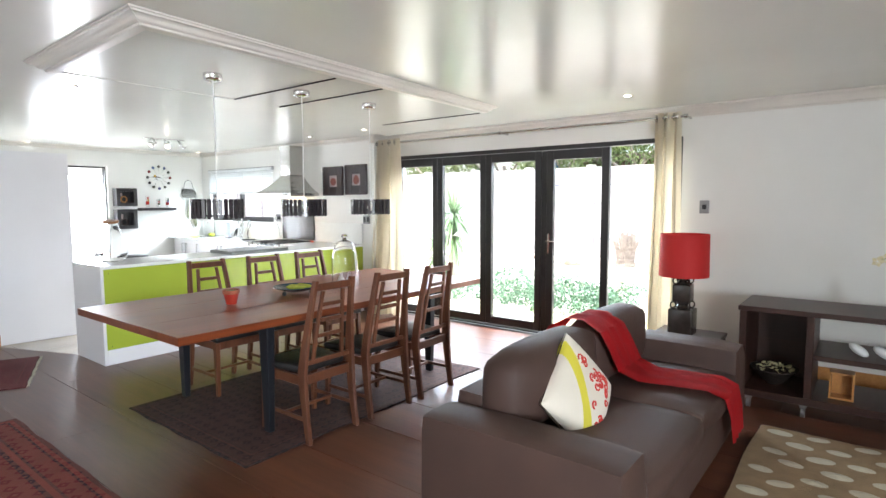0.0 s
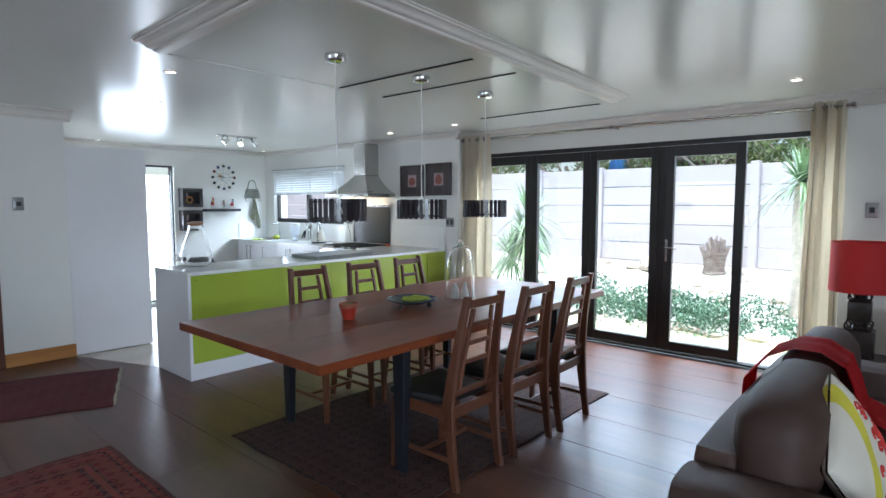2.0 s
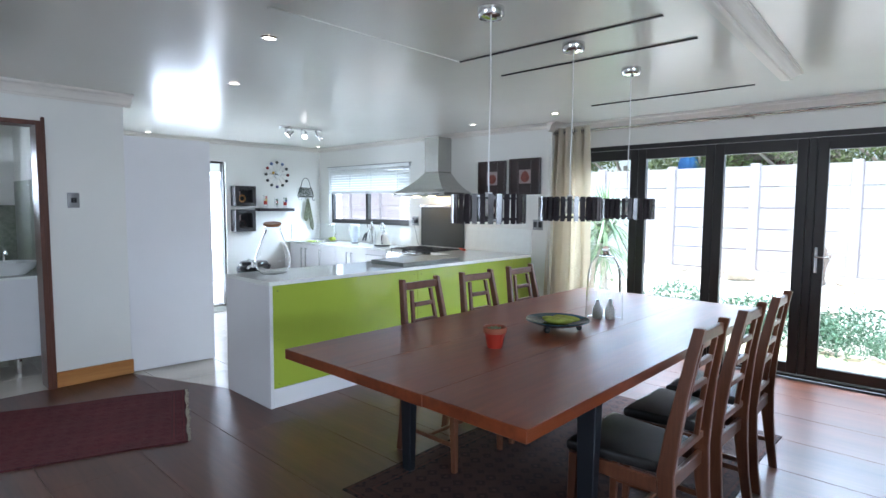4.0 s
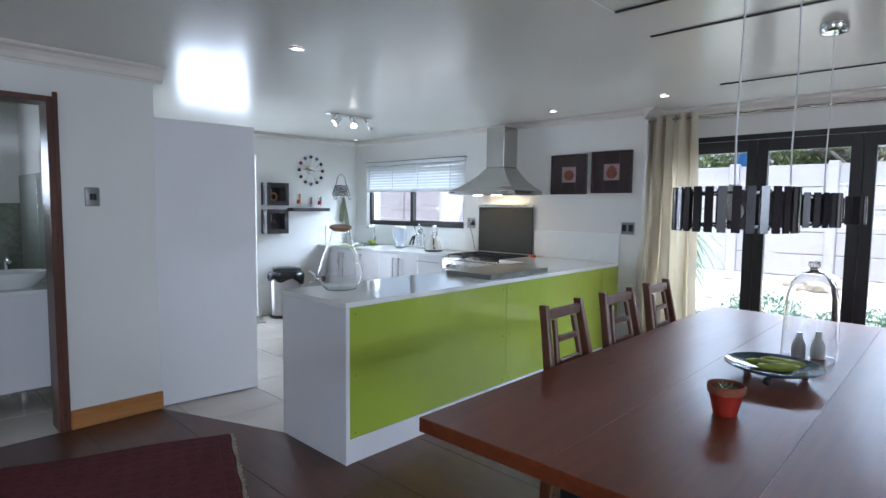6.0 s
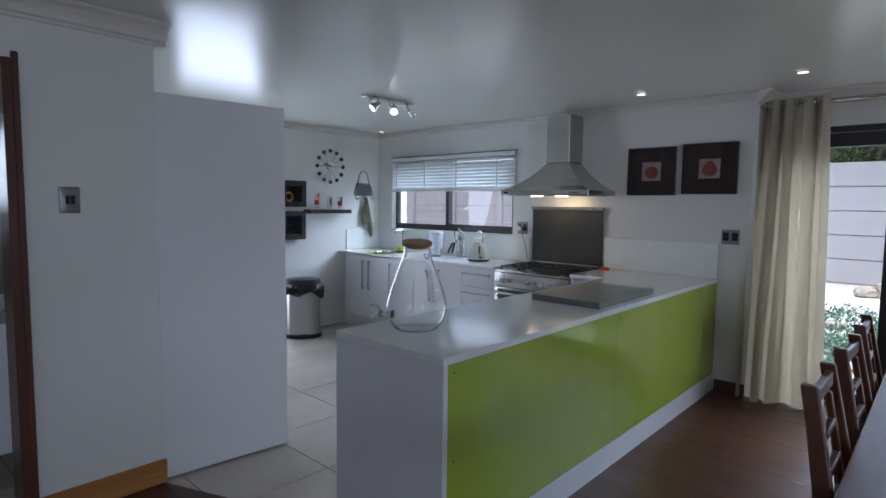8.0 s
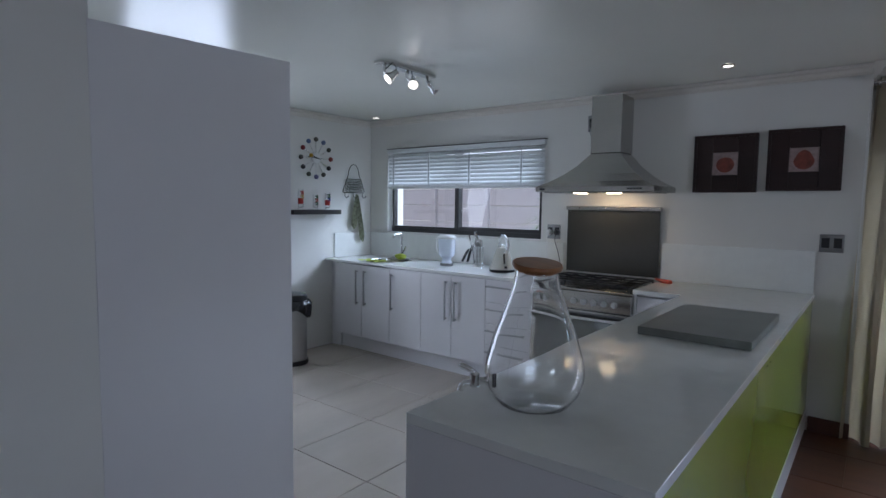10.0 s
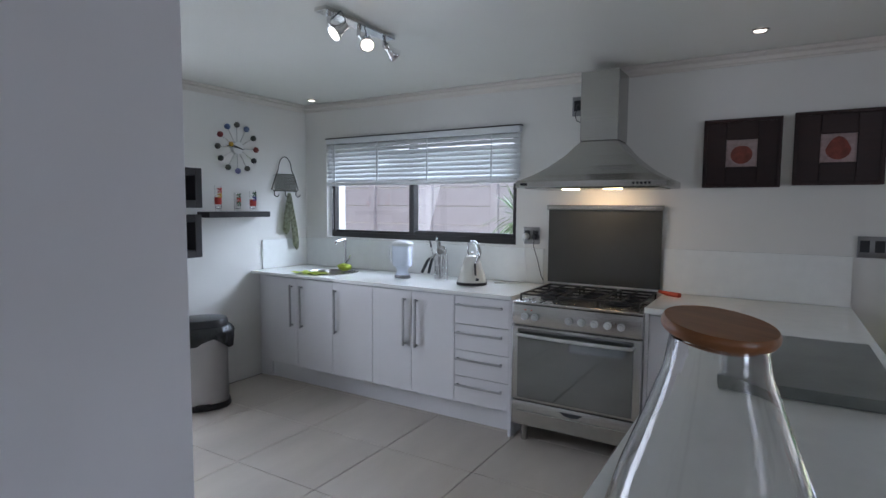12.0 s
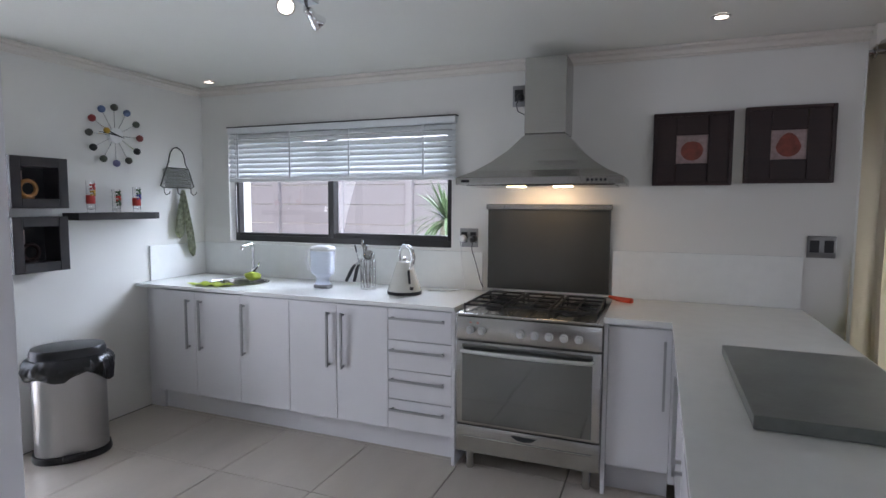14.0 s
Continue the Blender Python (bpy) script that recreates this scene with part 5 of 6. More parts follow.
# rugs
def rug(name, sx, sy, x, y, turn, material, label, fringe=False, thick=0.009):
    r = thing(name, (0, 0, 0), label, "rug")
    rn = random.Random(int(sx * 100))
    bm = bmesh.new()
    n, k = 24, 16
    def p(i, j, z):
        u, v = (i / n * 2 - 1) * sx, (j / k * 2 - 1) * sy
        return (u + 0.008 * math.sin(j * 0.8 + sx), v + 0.006 * math.sin(i * 0.9), z + (0.0016 * math.sin(i * 0.7 + j * 1.1) if z > 0.003 else 0))
    top = [[bm.verts.new(p(i, j, thick)) for j in range(k + 1)] for i in range(n + 1)]
    bot = [[bm.verts.new(p(i, j, 0.001)) for j in range(k + 1)] for i in range(n + 1)]
    for i in range(n):
        for j in range(k):
            bm.faces.new((top[i][j], top[i + 1][j], top[i + 1][j + 1], top[i][j + 1]))
            bm.faces.new((bot[i][j], bot[i][j + 1], bot[i + 1][j + 1], bot[i + 1][j]))
    for i in range(n):
        for j, q in ((0, 1), (k, -1)):
            bm.faces.new((top[i][j], bot[i][j], bot[i + 1][j], top[i + 1][j]))
    for j in range(k):
        for i in (0, n):
            bm.faces.new((top[i][j], top[i][j + 1], bot[i][j + 1], bot[i][j]))
    part("rug_surface", bm, material, r)
    if fringe:
        bm = bmesh.new()
        for s in (-1, 1):
            for q in range(int(sx * 2 / 0.012)):
                a = -sx + q * 0.012
                ln = rn.uniform(0.01, 0.03)
                box(bm, a, a + 0.004, s * sy - (ln if s < 0 else 0), s * sy + (ln if s > 0 else 0), 0.001, 0.004)
        part("fringe", bm, CREAM, r, kind="stuff")
    return put(r, x, y, 0, turn)


rug("runner_rug", 0.53, 1.05, -5.59, 1.50, -21, persian("runner_weave", (0.085, 0.006, 0.011), (0.12, 0.010, 0.014), (0.05, 0.005, 0.009), (0.13, 0.028, 0.028), 0.53, 1.05, 0.10), "dark red patterned runner rug with frayed ends", True)
rug("persian_rug", 0.95, 0.70, -3.03, 1.335, 0, persian("red_weave", (0.14, 0.012, 0.012), (0.18, 0.022, 0.018), (0.035, 0.008, 0.014), (0.26, 0.09, 0.06), 0.95, 0.70, 0.26), "red patterned rug with banded dark borders", False)
rug("table_rug", 0.745, 1.17, -2.815, 3.77, 0, persian("brown_weave", (0.030, 0.009, 0.007), (0.060, 0.016, 0.011), (0.009, 0.005, 0.006), (0.10, 0.042, 0.030), 0.745, 1.17, 0.15), "worn dark brown-red rug under the dining table", False, 0.008)

sr = rug("shag_rug", 1.0, 1.15, 1.13, 3.87, 0, CARPETM, "beige shag rug with cream oval spots", False, 0.02)
rn = random.Random(12)
bm = bmesh.new()
for i in range(9):
    for j in range(15):
        cx, cy = -0.88 + i * 0.22 + (0.11 if j % 2 else 0) + rn.uniform(-0.02, 0.02), -1.07 + j * 0.153 + rn.uniform(-0.02, 0.02)
        if abs(cx) > 0.93:
            continue
        a = rn.uniform(-0.3, 0.3)
        top = bm.verts.new((cx, cy, 0.030))
        ring = []
        for k in range(14):
            q = 2 * math.pi * k / 14
            u, v = 0.075 * math.cos(q), 0.045 * math.sin(q)
            ring.append(bm.verts.new((cx + u * math.cos(a) - v * math.sin(a), cy + u * math.sin(a) + v * math.cos(a), 0.019)))
        for k in range(14):
            bm.faces.new((ring[k], ring[(k + 1) % 14], top))
ov = part("oval_spots", bm, CREAM, None, kind="")
ov.parent = sr

# things on the table
pot = thing("red_pot", (-3.0, 3.215, 0.741), "small red pot with a terracotta rim and a succulent", "plant pot")
bm = bmesh.new()
lathe(bm, [(0, 0.741), (0.036, 0.741), (0.053, 0.815), (0.048, 0.812), (0.046, 0.80), (0, 0.80)], (-3.0, 3.215, 0), 28)
part("pot_body", bm, TERRA, pot, smooth=True)
bm = bmesh.new()
lathe(bm, [(0.052, 0.816), (0.058, 0.817), (0.060, 0.842), (0.055, 0.844), (0.050, 0.82)], (-3.0, 3.215, 0), 28)
part("rim", bm, TERRAR, pot, smooth=True)
bm = bmesh.new()
for k in range(16):
    a, r = k * 2.4, 0.006 + 0.0015 * k
    c = Vector((-3.0 + r * math.cos(a), 3.215 + r * math.sin(a), 0.828))
    tube(bm, [c - Vector((0, 0, 0.02)), c, c + Vector((0.012 * math.cos(a), 0.012 * math.sin(a), 0.012))], [0.004, 0.008, 0.002], 6)
part("succulent", bm, LEAFP, pot, smooth=True)
pot.location += Vector((0.045, -0.13, 0.030))

bw = thing("footed_bowl", (-2.965, 3.85, 0.741), "dark blue-green glazed bowl on ball feet", "bowl")
bm = bmesh.new()
lathe(bm, [(0, 0.768), (0.10, 0.77), (0.16, 0.79), (0.178, 0.80), (0.176, 0.804), (0.155, 0.796), (0.09, 0.778), (0, 0.776)], (-2.965, 3.85, 0), 44)
part("dish", bm, BLUEB, bw, smooth=True)
for k in range(3):
    a = 2 * math.pi * k / 3 + 0.6
    bm = bmesh.new()
    bmesh.ops.create_uvsphere(bm, u_segments=14, v_segments=10, radius=0.017)
    bmesh.ops.translate(bm, verts=bm.verts, vec=(-2.965 + 0.12 * math.cos(a), 3.85 + 0.12 * math.sin(a), 0.758))
    part("foot", bm, IRON, bw, smooth=True)
bw.location += Vector((0.025, -0.21, 0.030))
for k, (dx, dy, a) in enumerate(((-0.02, 0.01, 0.3), (0.03, -0.03, 0.6), (0.02, 0.05, 0.1))):
    t = thing("banana", (-2.965 + dx, 3.85 + dy, 0.78), "green-yellow banana lying in the bowl", "fruit", "bananas in the bowl")
    bm = bmesh.new()
    pts = [(-2.965 + dx + math.cos(a) * u - math.sin(a) * 0.3 * u * u * 10, 3.85 + dy + math.sin(a) * u + math.cos(a) * 0.3 * u * u * 10, 0.796 + 0.003 * k) for u in [-0.08 + 0.02 * q for q in range(9)]]
    tube(bm, pts, [0.004, 0.013, 0.016, 0.017, 0.0175, 0.017, 0.016, 0.013, 0.004], 10)
    part("peel", bm, YELLOWG, t, smooth=True)
    t.location += Vector((0.025, -0.21, 0.030))

bj = thing("glass_cloche", (-2.955, 4.36, 0.741), "tall clear glass bell cloche with a knob on top", "cloche")
bm = bmesh.new()
o = [(0.112, 0.741), (0.113, 0.75), (0.110, 0.90), (0.105, 1.02), (0.088, 1.09), (0.055, 1.13), (0.018, 1.145), (0.014, 1.155), (0.026, 1.172), (0.020, 1.19), (0, 1.195)]
i_ = [(0, 1.141), (0.014, 1.142), (0.053, 1.1275), (0.0855, 1.088), (0.1022, 1.019), (0.1072, 0.90), (0.1102, 0.75), (0.1092, 0.741)]
lathe(bm, o + i_ + o[:1], (-2.955, 4.36, 0), 44)
bmesh.ops.remove_doubles(bm, verts=bm.verts, dist=1e-6)
part("bell", bm, CLEAR, bj, smooth=True)
bj.location += Vector((0.055, -0.24, 0.030))
for k, (x, y, h) in enumerate(((-2.995, 4.35, 0.15), (-2.925, 4.38, 0.16))):
    t = thing("white_bottle", (x, y, 0.741), "small white ceramic bottle under the glass cloche", "bottle", "bottles under the cloche")
    bm = bmesh.new()
    lathe(bm, [(0, 0.741), (0.028, 0.741), (0.03, 0.75), (0.029, 0.80), (0.013, 0.835), (0.011, 0.85 + h - 0.15), (0.014, 0.855 + h - 0.15), (0, 0.857 + h - 0.15)], (x, y, 0), 22)
    part("bottle_body", bm, WHITEP, t, smooth=True)
    t.location += Vector((0.055, -0.24, 0.030))


# pendant lamps
def pendant(y):
    x = -2.935
    t = thing("pendant_lamp", (x, y, 1.385), "pendant lamp with a drum shade of dark slats", "pendant lamp", "pendant lamps over the table")
    bm = bmesh.new()
    lathe(bm, [(0, H - 0.001), (0.062, H - 0.001), (0.062, H - 0.035), (0.054, H - 0.048), (0.02, H - 0.056), (0, H - 0.056)], (x, y, 0), 30)
    part("canopy", bm, CHROME, t, "polished steel ceiling canopy", smooth=True)
    bm = bmesh.new()
    tube(bm, [(x, y, H - 0.055), (x + 0.004, y, 2.0), (x - 0.003, y, 1.7), (x, y, 1.525)], 0.0035, 6)
    part("cable", bm, WHITEP, t)
    n = 30
    for k in range(n):
        a = 2 * math.pi * k / n
        m = Matrix.Translation((x, y, 0)) @ Matrix.Rotation(a, 4, "Z")
        bm = bmesh.new()
        box(bm, 0.170, 0.176, -0.0115, 0.0115, 1.386, 1.520, m)
        part("slat", bm, SLATDARK, t)
    for z in (1.402, 1.498):
        bm = bmesh.new()
        lathe(bm, [(0.162, z), (0.169, z), (0.169, z + 0.007), (0.162, z + 0.007), (0.162, z)], (x, y, 0), 40)
        part("ring", bm, SLATDARK, t, smooth=True)
    bm = bmesh.new()
    for k in range(3):
        a = 2 * math.pi * k / 3
        tube(bm, [(x, y, 1.503), (x + 0.163 * math.cos(a), y + 0.163 * math.sin(a), 1.503)], 0.003, 6)
    part("spider", bm, CHROME, t)
    bm = bmesh.new()
    lathe(bm, [(0, 1.53), (0.017, 1.53), (0.019, 1.48), (0.015, 1.475), (0, 1.475)], (x, y, 0), 16)
    part("lampholder", bm, WHITEP, t, smooth=True)
    bm = bmesh.new()
    bmesh.ops.create_uvsphere(bm, u_segments=16, v_segments=10, radius=0.03)
    bmesh.ops.translate(bm, verts=bm.verts, vec=(x, y, 1.447))
    part("bulb", bm, WHITEP, t, smooth=True)


for y in (2.995, 3.735, 4.47):
    pendant(y)


def downlight(x, y, lit=True):
    t = thing("downlight", (x, y, H - 0.01), "round recessed ceiling downlight with a steel rim" + (", lit" if lit else ", unlit"), "downlight", "recessed ceiling downlights")
    bm = bmesh.new()
    lathe(bm, [(0.030, H - 0.002), (0.046, H - 0.002), (0.046, H - 0.005), (0.038, H - 0.011), (0.030, H - 0.008), (0.030, H - 0.002)], (x, y, 0), 26)
    part("rim", bm, CHROME, t, smooth=True)
    bm = bmesh.new()
    lathe(bm, [(0, H - 0.006), (0.0295, H - 0.005), (0.0295, H - 0.002), (0, H - 0.002)], (x, y, 0), 20)
    part("lamp", bm, BULB if lit else WHITEP, t, smooth=True)


# The two at x = 1.6 are assumed, outside the view.
for x, y, on in ((-5.32, 2.94, True), (-5.33, 5.72, True), (-4.25, 5.67, True), (-8.70, 5.98, True), (-1.0, 5.55, True), (-4.10, 2.54, True), (-8.85, 3.55, True), (1.6, 5.5, True), (1.6, 2.5, True)):
    downlight(x, y, on)

# ceiling spotlight bar
sb = thing("spotlight_bar", (-7.03, 4.6, H - 0.02), "chrome ceiling bar with three adjustable spotlights", "spotlight")
bar("bar", (-7.065, -6.995, 4.34, 4.87, H - 0.022, H - 0.001), CHROME, sb, b=0.002)
for y, aim, lit in ((4.40, (-0.35, -0.75, -0.7), True), (4.61, (0.5, -0.55, -0.7), True), (4.82, (0.3, 0.75, -0.6), False)):
    x = -7.03
    d = Vector(aim).normalized()
    c = Vector((x + 0.025, y + 0.035, H - 0.09))
    bm = bmesh.new()
    tube(bm, [(x, y, H - 0.022), (x, y, H - 0.07)], 0.010, 12)
    for s in (-1, 1):
        tube(bm, [(x, y + 0.004 * s, H - 0.06), (x + 0.01, y + 0.017 + 0.03 * s, H - 0.068), (x + 0.025, y + 0.035 + 0.033 * s, H - 0.09)], 0.003, 6)
    st = part("stem", bm, CHROME, sb, smooth=True)
    bm = bmesh.new()
    tube(bm, [c - d * 0.055, c - d * 0.05, c - d * 0.01, c + d * 0.0, c + d * 0.022, c + d * 0.03], [0.012, 0.020, 0.022, 0.030, 0.037, 0.037], 20)
    part("lamp_head", bm, CHROME, st, smooth=True)
    bm = bmesh.new()
    tube(bm, [c + d * 0.0305, c + d * 0.032], 0.031, 20)
    part("lens", bm, BULB if lit else SMOKED, st)
    bm = bmesh.new()
    q = c - d * 0.05
    tube(bm, [q, q + Vector((0.02, -0.03, 0.02)), q + Vector((0.01, -0.045, 0.05)), Vector((x + 0.006, y, H - 0.05))], 0.003, 6)
    part("cable", bm, BLACKP, st, smooth=True)


# curtains
def curtain(x0, x1, y, folds, spread, label, seed):
    t = thing("curtain", ((x0 + x1) / 2, y, 2.29), label, "curtain")
    rn = random.Random(seed)
    n, rows = folds * 12, 22
    ph = [rn.uniform(-0.9, 0.9) for _ in range(folds + 2)]
    bm = bmesh.new()
    g = []
    for r in range(rows + 1):
        k = r / rows
        z = 2.305 - (2.305 - 0.012) * k
        row = []
        for i in range(n + 1):
            u = i / n
            f = u * folds
            f += 0.16 * math.sin(f * 2.3 + seed) * min(1, f) * min(1, folds - f)
            amp = (0.036 + 0.014 * math.sin(ph[int(f)] * 9)) * (1 + 0.25 * k)
            wx = x0 - spread * k * (1 - u) * 0.8 + (x1 - x0 + spread * k) * u
            yy = y - 0.10 * k * k * (0.6 + 0.4 * math.sin(u * 7)) + amp * math.sin(2 * math.pi * f + ph[int(f)] * k * 2) + 0.008 * math.sin(k * 7 + i * 0.5)
            row.append(bm.verts.new((wx + 0.010 * math.sin(4 * math.pi * f + 1) + 0.012 * k * math.sin(k * 5 + ph[int(f)] * 8), yy, z)))
        g.append(row)
    for a, b in zip(g, g[1:]):
        for i in range(n):
            bm.faces.new((a[i], a[i + 1], b[i + 1], b[i]))
    bmesh.ops.solidify(bm, geom=bm.faces, thickness=0.004)
    part("drape", bm, CURTAIN, t, smooth=True)
    for i in range(folds * 2):
        x = x0 + (x1 - x0) * (i + 0.5) / (folds * 2)
        bm = bmesh.new()
        tube(bm, [(x, y - 0.016 * math.cos(a * 1.0) * 0 + 0.03 * math.cos(a), 2.262 + 0.03 * math.sin(a)) for a in [2 * math.pi * q / 14 for q in range(15)]], 0.004, 6)
        part("eyelet", bm, STEEL, t, smooth=True)
    return t


curtain(-4.60, -4.18, 6.235, 4, 0.09, "cream eyelet curtain drawn open beside the kitchen wall", 3)
curtain(-1.01, -0.775, 6.29, 3, 0.02, "cream eyelet curtain drawn open beside the lamp", 5)
rd = thing("curtain_rod", (-2.7, 6.25, 2.262), "long thin steel curtain rod above the glass doors", "curtain rod")
bm = bmesh.new()
tube(bm, [(-4.604, 6.235, 2.262), (-0.73, 6.29, 2.262)], 0.0125, 14)
part("rod", bm, STEEL, rd, smooth=True)
for x, y in ((-4.60, 6.235), (-0.73, 6.29), (-2.7, 6.262)):
    bm = bmesh.new()
    tube(bm, [(x, 6.45, 2.262), (x, y, 2.262)], [0.012, 0.010], 10)
    tube(bm, [(x - 0.014, y, 2.262), (x + 0.014, y, 2.262)], 0.020, 14)
    part("bracket", bm, STEEL, rd, smooth=True)
pc = thing("blind_pull", (-4.605, 6.21, 1.3), "thin white curtain cord hanging beside the curtain", "cord")
bm = bmesh.new()
tube(bm, [(-4.62, 6.185, 2.24), (-4.622, 6.18, 1.5), (-4.628, 6.17, 0.62)], 0.004, 6)
part("cord", bm, WHITEP, pc)


# switches
def switch(x, y, z, axis, label):
    t = thing("light_switch", (x, y, z), label, "light switch")
    if axis == "x":
        bar("plate", (x, x + 0.010, y - 0.042, y + 0.042, z - 0.06, z + 0.06), METALSW, t, b=0.006, seg=3)
        for k in (-1, 1):
            bar("rocker", (x + 0.0105, x + 0.014, y + 0.002 + (k * 0.010) - 0.009, y + 0.002 + k * 0.010 + 0.009, z - 0.02, z + 0.02), BLACKP, t, b=0.001)
    else:
        bar("plate", (x - 0.042, x + 0.042, y - 0.010, y, z - 0.06, z + 0.06), METALSW, t, b=0.006, seg=3)
        bar("rocker", (x - 0.018, x + 0.018, y - 0.014, y - 0.0105, z - 0.022, z + 0.022), BLACKP, t, b=0.001)


switch(-6.49, 2.16, 1.49, "x", "pewter two-gang light switch beside the bathroom door")
switch(-0.584, 6.452, 1.44, "y", "pewter light switch on the wall above the lamp")


# sofa
def pad(name, x0, x1, y0, y1, z0, z1, r, parent, bulge=0.012, material=None, label=""):
    """A stuffed block with round edges and slightly swollen faces."""
    bm = bmesh.new()
    box(bm, x0, x1, y0, y1, z0, z1)
    bmesh.ops.subdivide_edges(bm, edges=bm.edges, cuts=5, use_grid_fill=True)
    c = Vector(((x0 + x1) / 2, (y0 + y1) / 2, (z0 + z1) / 2))
    hx = Vector(((x1 - x0) / 2, (y1 - y0) / 2, (z1 - z0) / 2))
    for v in bm.verts:
        d = v.co - c
        q = Vector([max(-hx[i] + r, min(hx[i] - r, d[i])) for i in range(3)])
        e = d - q
        if e.length > 1e-6:
            e = e.normalized() * min(e.length, r)
        n = Vector([d[i] / hx[i] for i in range(3)])
        s = (1 - abs(n.x) ** 2) * (1 - abs(n.y) ** 2) + (1 - abs(n.y) ** 2) * (1 - abs(n.z) ** 2) + (1 - abs(n.x) ** 2) * (1 - abs(n.z) ** 2)
        ax = max(range(3), key=lambda i: abs(n[i]))
        w = Vector((0, 0, 0))
        w[ax] = math.copysign(bulge * max(0, 1 - sum(n[i] ** 2 for i in range(3) if i != ax) * 0.6), n[ax])
        v.co = c + q + e + w + Vector((noise.noise(v.co * 5), noise.noise(v.co * 5 + Vector((9, 0, 0))), noise.noise(v.co * 5 + Vector((0, 9, 0))))) * 0.004
    return part(name, bm, material or SOFA, parent, label, smooth=True)


sf = thing("sofa", (-0.4, 3.82, 0), "grey-brown two-seat fabric sofa with square arms", "sofa")
pad("base", -0.86, 0.03, 2.74, 4.93, 0.06, 0.30, 0.03, sf, 0.004)
pad("arm", -0.87, 0.04, 2.71, 2.97, 0.06, 0.575, 0.035, sf, 0.010)
pad("arm", -0.87, 0.04, 4.68, 4.94, 0.06, 0.575, 0.035, sf, 0.010)
pad("back_frame", -0.87, -0.70, 2.975, 4.675, 0.30, 0.62, 0.035, sf, 0.006)
for y0, y1 in ((2.975, 3.825), (3.83, 4.675)):
    pad("seat_cushion", -0.66, 0.05, y0, y1, 0.30, 0.445, 0.05, sf, 0.018)
    pad("back_cushion", -0.74, -0.50, y0, y1, 0.45, 0.80, 0.075, sf, 0.03)
for x in (-0.80, -0.04):
    for y in (2.80, 4.86):
        bar("foot", (x - 0.03, x + 0.03, y - 0.03, y + 0.03, 0, 0.06), DARKW, sf)

cu = thing("scatter_cushion", (0, 0, 0), "cream cushion printed with red figures and yellow bands", "cushion")


def pillow(x, y, side):
    k = max(0.0, (1 - abs(x) ** 3.0)) ** 0.5 * max(0.0, (1 - abs(y) ** 3.0)) ** 0.5
    return side * (0.075 * k + 0.004)


N = 72
for nm, mm, cond in (("cover", CUSHW, lambda u, v: not (-0.60 < u - v < -0.20)), ("yellow_band", CUSHY, lambda u, v: -0.60 < u - v < -0.20)):
    bm = bmesh.new()
    for side in (-1, 1):
        grid = {}
        for i in range(N):
            for j in range(N):
                u, v = (i + 0.5) / N * 2 - 1, (j + 0.5) / N * 2 - 1
                if cond(u, v):
                    q = []
                    for a, b in ((i, j), (i + 1, j), (i + 1, j + 1), (i, j + 1)):
                        if (a, b) not in grid:
                            uu, vv = a / N * 2 - 1, b / N * 2 - 1
                            sh_ = 1 - 0.07 * (1 - abs(vv) ** 2)
                            s2 = 1 - 0.07 * (1 - abs(uu) ** 2)
                            grid[(a, b)] = bm.verts.new((pillow(uu, vv, side), uu * 0.225 * s2, vv * 0.225 * sh_))
                        q.append(grid[(a, b)])
                    bm.faces.new(q)
    bmesh.ops.remove_doubles(bm, verts=bm.verts, dist=1e-5)
    part(nm, bm, mm, cu, smooth=True)
rn = random.Random(8)
bm = bmesh.new()
for k in range(24):
    v = rn.uniform(-0.75, 0.62)
    u = rn.uniform(max(-0.75, v - 0.05), 0.78)
    pts = []
    for q in range(9):
        a = q * 0.75 + k
        r0 = 0.02 + 0.012 * q
        uu, vv = u + r0 * math.cos(a), v + r0 * math.sin(a)
        pts.append((pillow(uu, vv, 1) + 0.0015, uu * 0.21, vv * 0.21))
    tube(bm, pts, 0.0052, 5)
part("red_print", bm, CUSHR, cu, kind="stuff")
cu.matrix_basis = pose(-0.42, 3.36, 0.575, 0, -18, -8) @ pose(0, 0, 0, 40, 0, 0) @ Matrix.Diagonal((0.95, 0.92, 0.92, 1))

RUG_T = RED
th = thing("red_throw", (-0.4, 4.35, 0.5), "bright red knitted throw draped over the sofa", "throw")
path = [(-0.885, 3.94, 0.56), (-0.88, 3.94, 0.66), (-0.79, 3.94, 0.78), (-0.68, 3.94, 0.840), (-0.58, 3.95, 0.838), (-0.49, 3.97, 0.78), (-0.455, 4.03, 0.67), (-0.43, 4.11, 0.54), (-0.34, 4.17, 0.485), (-0.18, 4.21, 0.482), (0.0, 4.25, 0.478), (0.08, 4.30, 0.43), (0.095, 4.37, 0.30), (0.10, 4.43, 0.14)]
bm = bmesh.new()
rows = []
for i, (x, y, z) in enumerate(path):
    hw = 0.15 + 0.045 * math.sin(i * 0.28)
    row = []
    for j in range(15):
        u = j / 14 * 2 - 1
        row.append(bm.verts.new((x + 0.006 * math.sin(j * 1.6 + i * 0.4), y + u * hw, z + 0.005 * math.sin(j * 1.1 + i * 0.35) + (0.010 * u * math.sin(i) if i > 11 else 0))))
    rows.append(row)
for a, b in zip(rows, rows[1:]):
    for j in range(14):
        bm.faces.new((a[j], a[j + 1], b[j + 1], b[j]))
bmesh.ops.solidify(bm, geom=bm.faces, thickness=0.012)
part("knit", bm, RED, th, smooth=True)

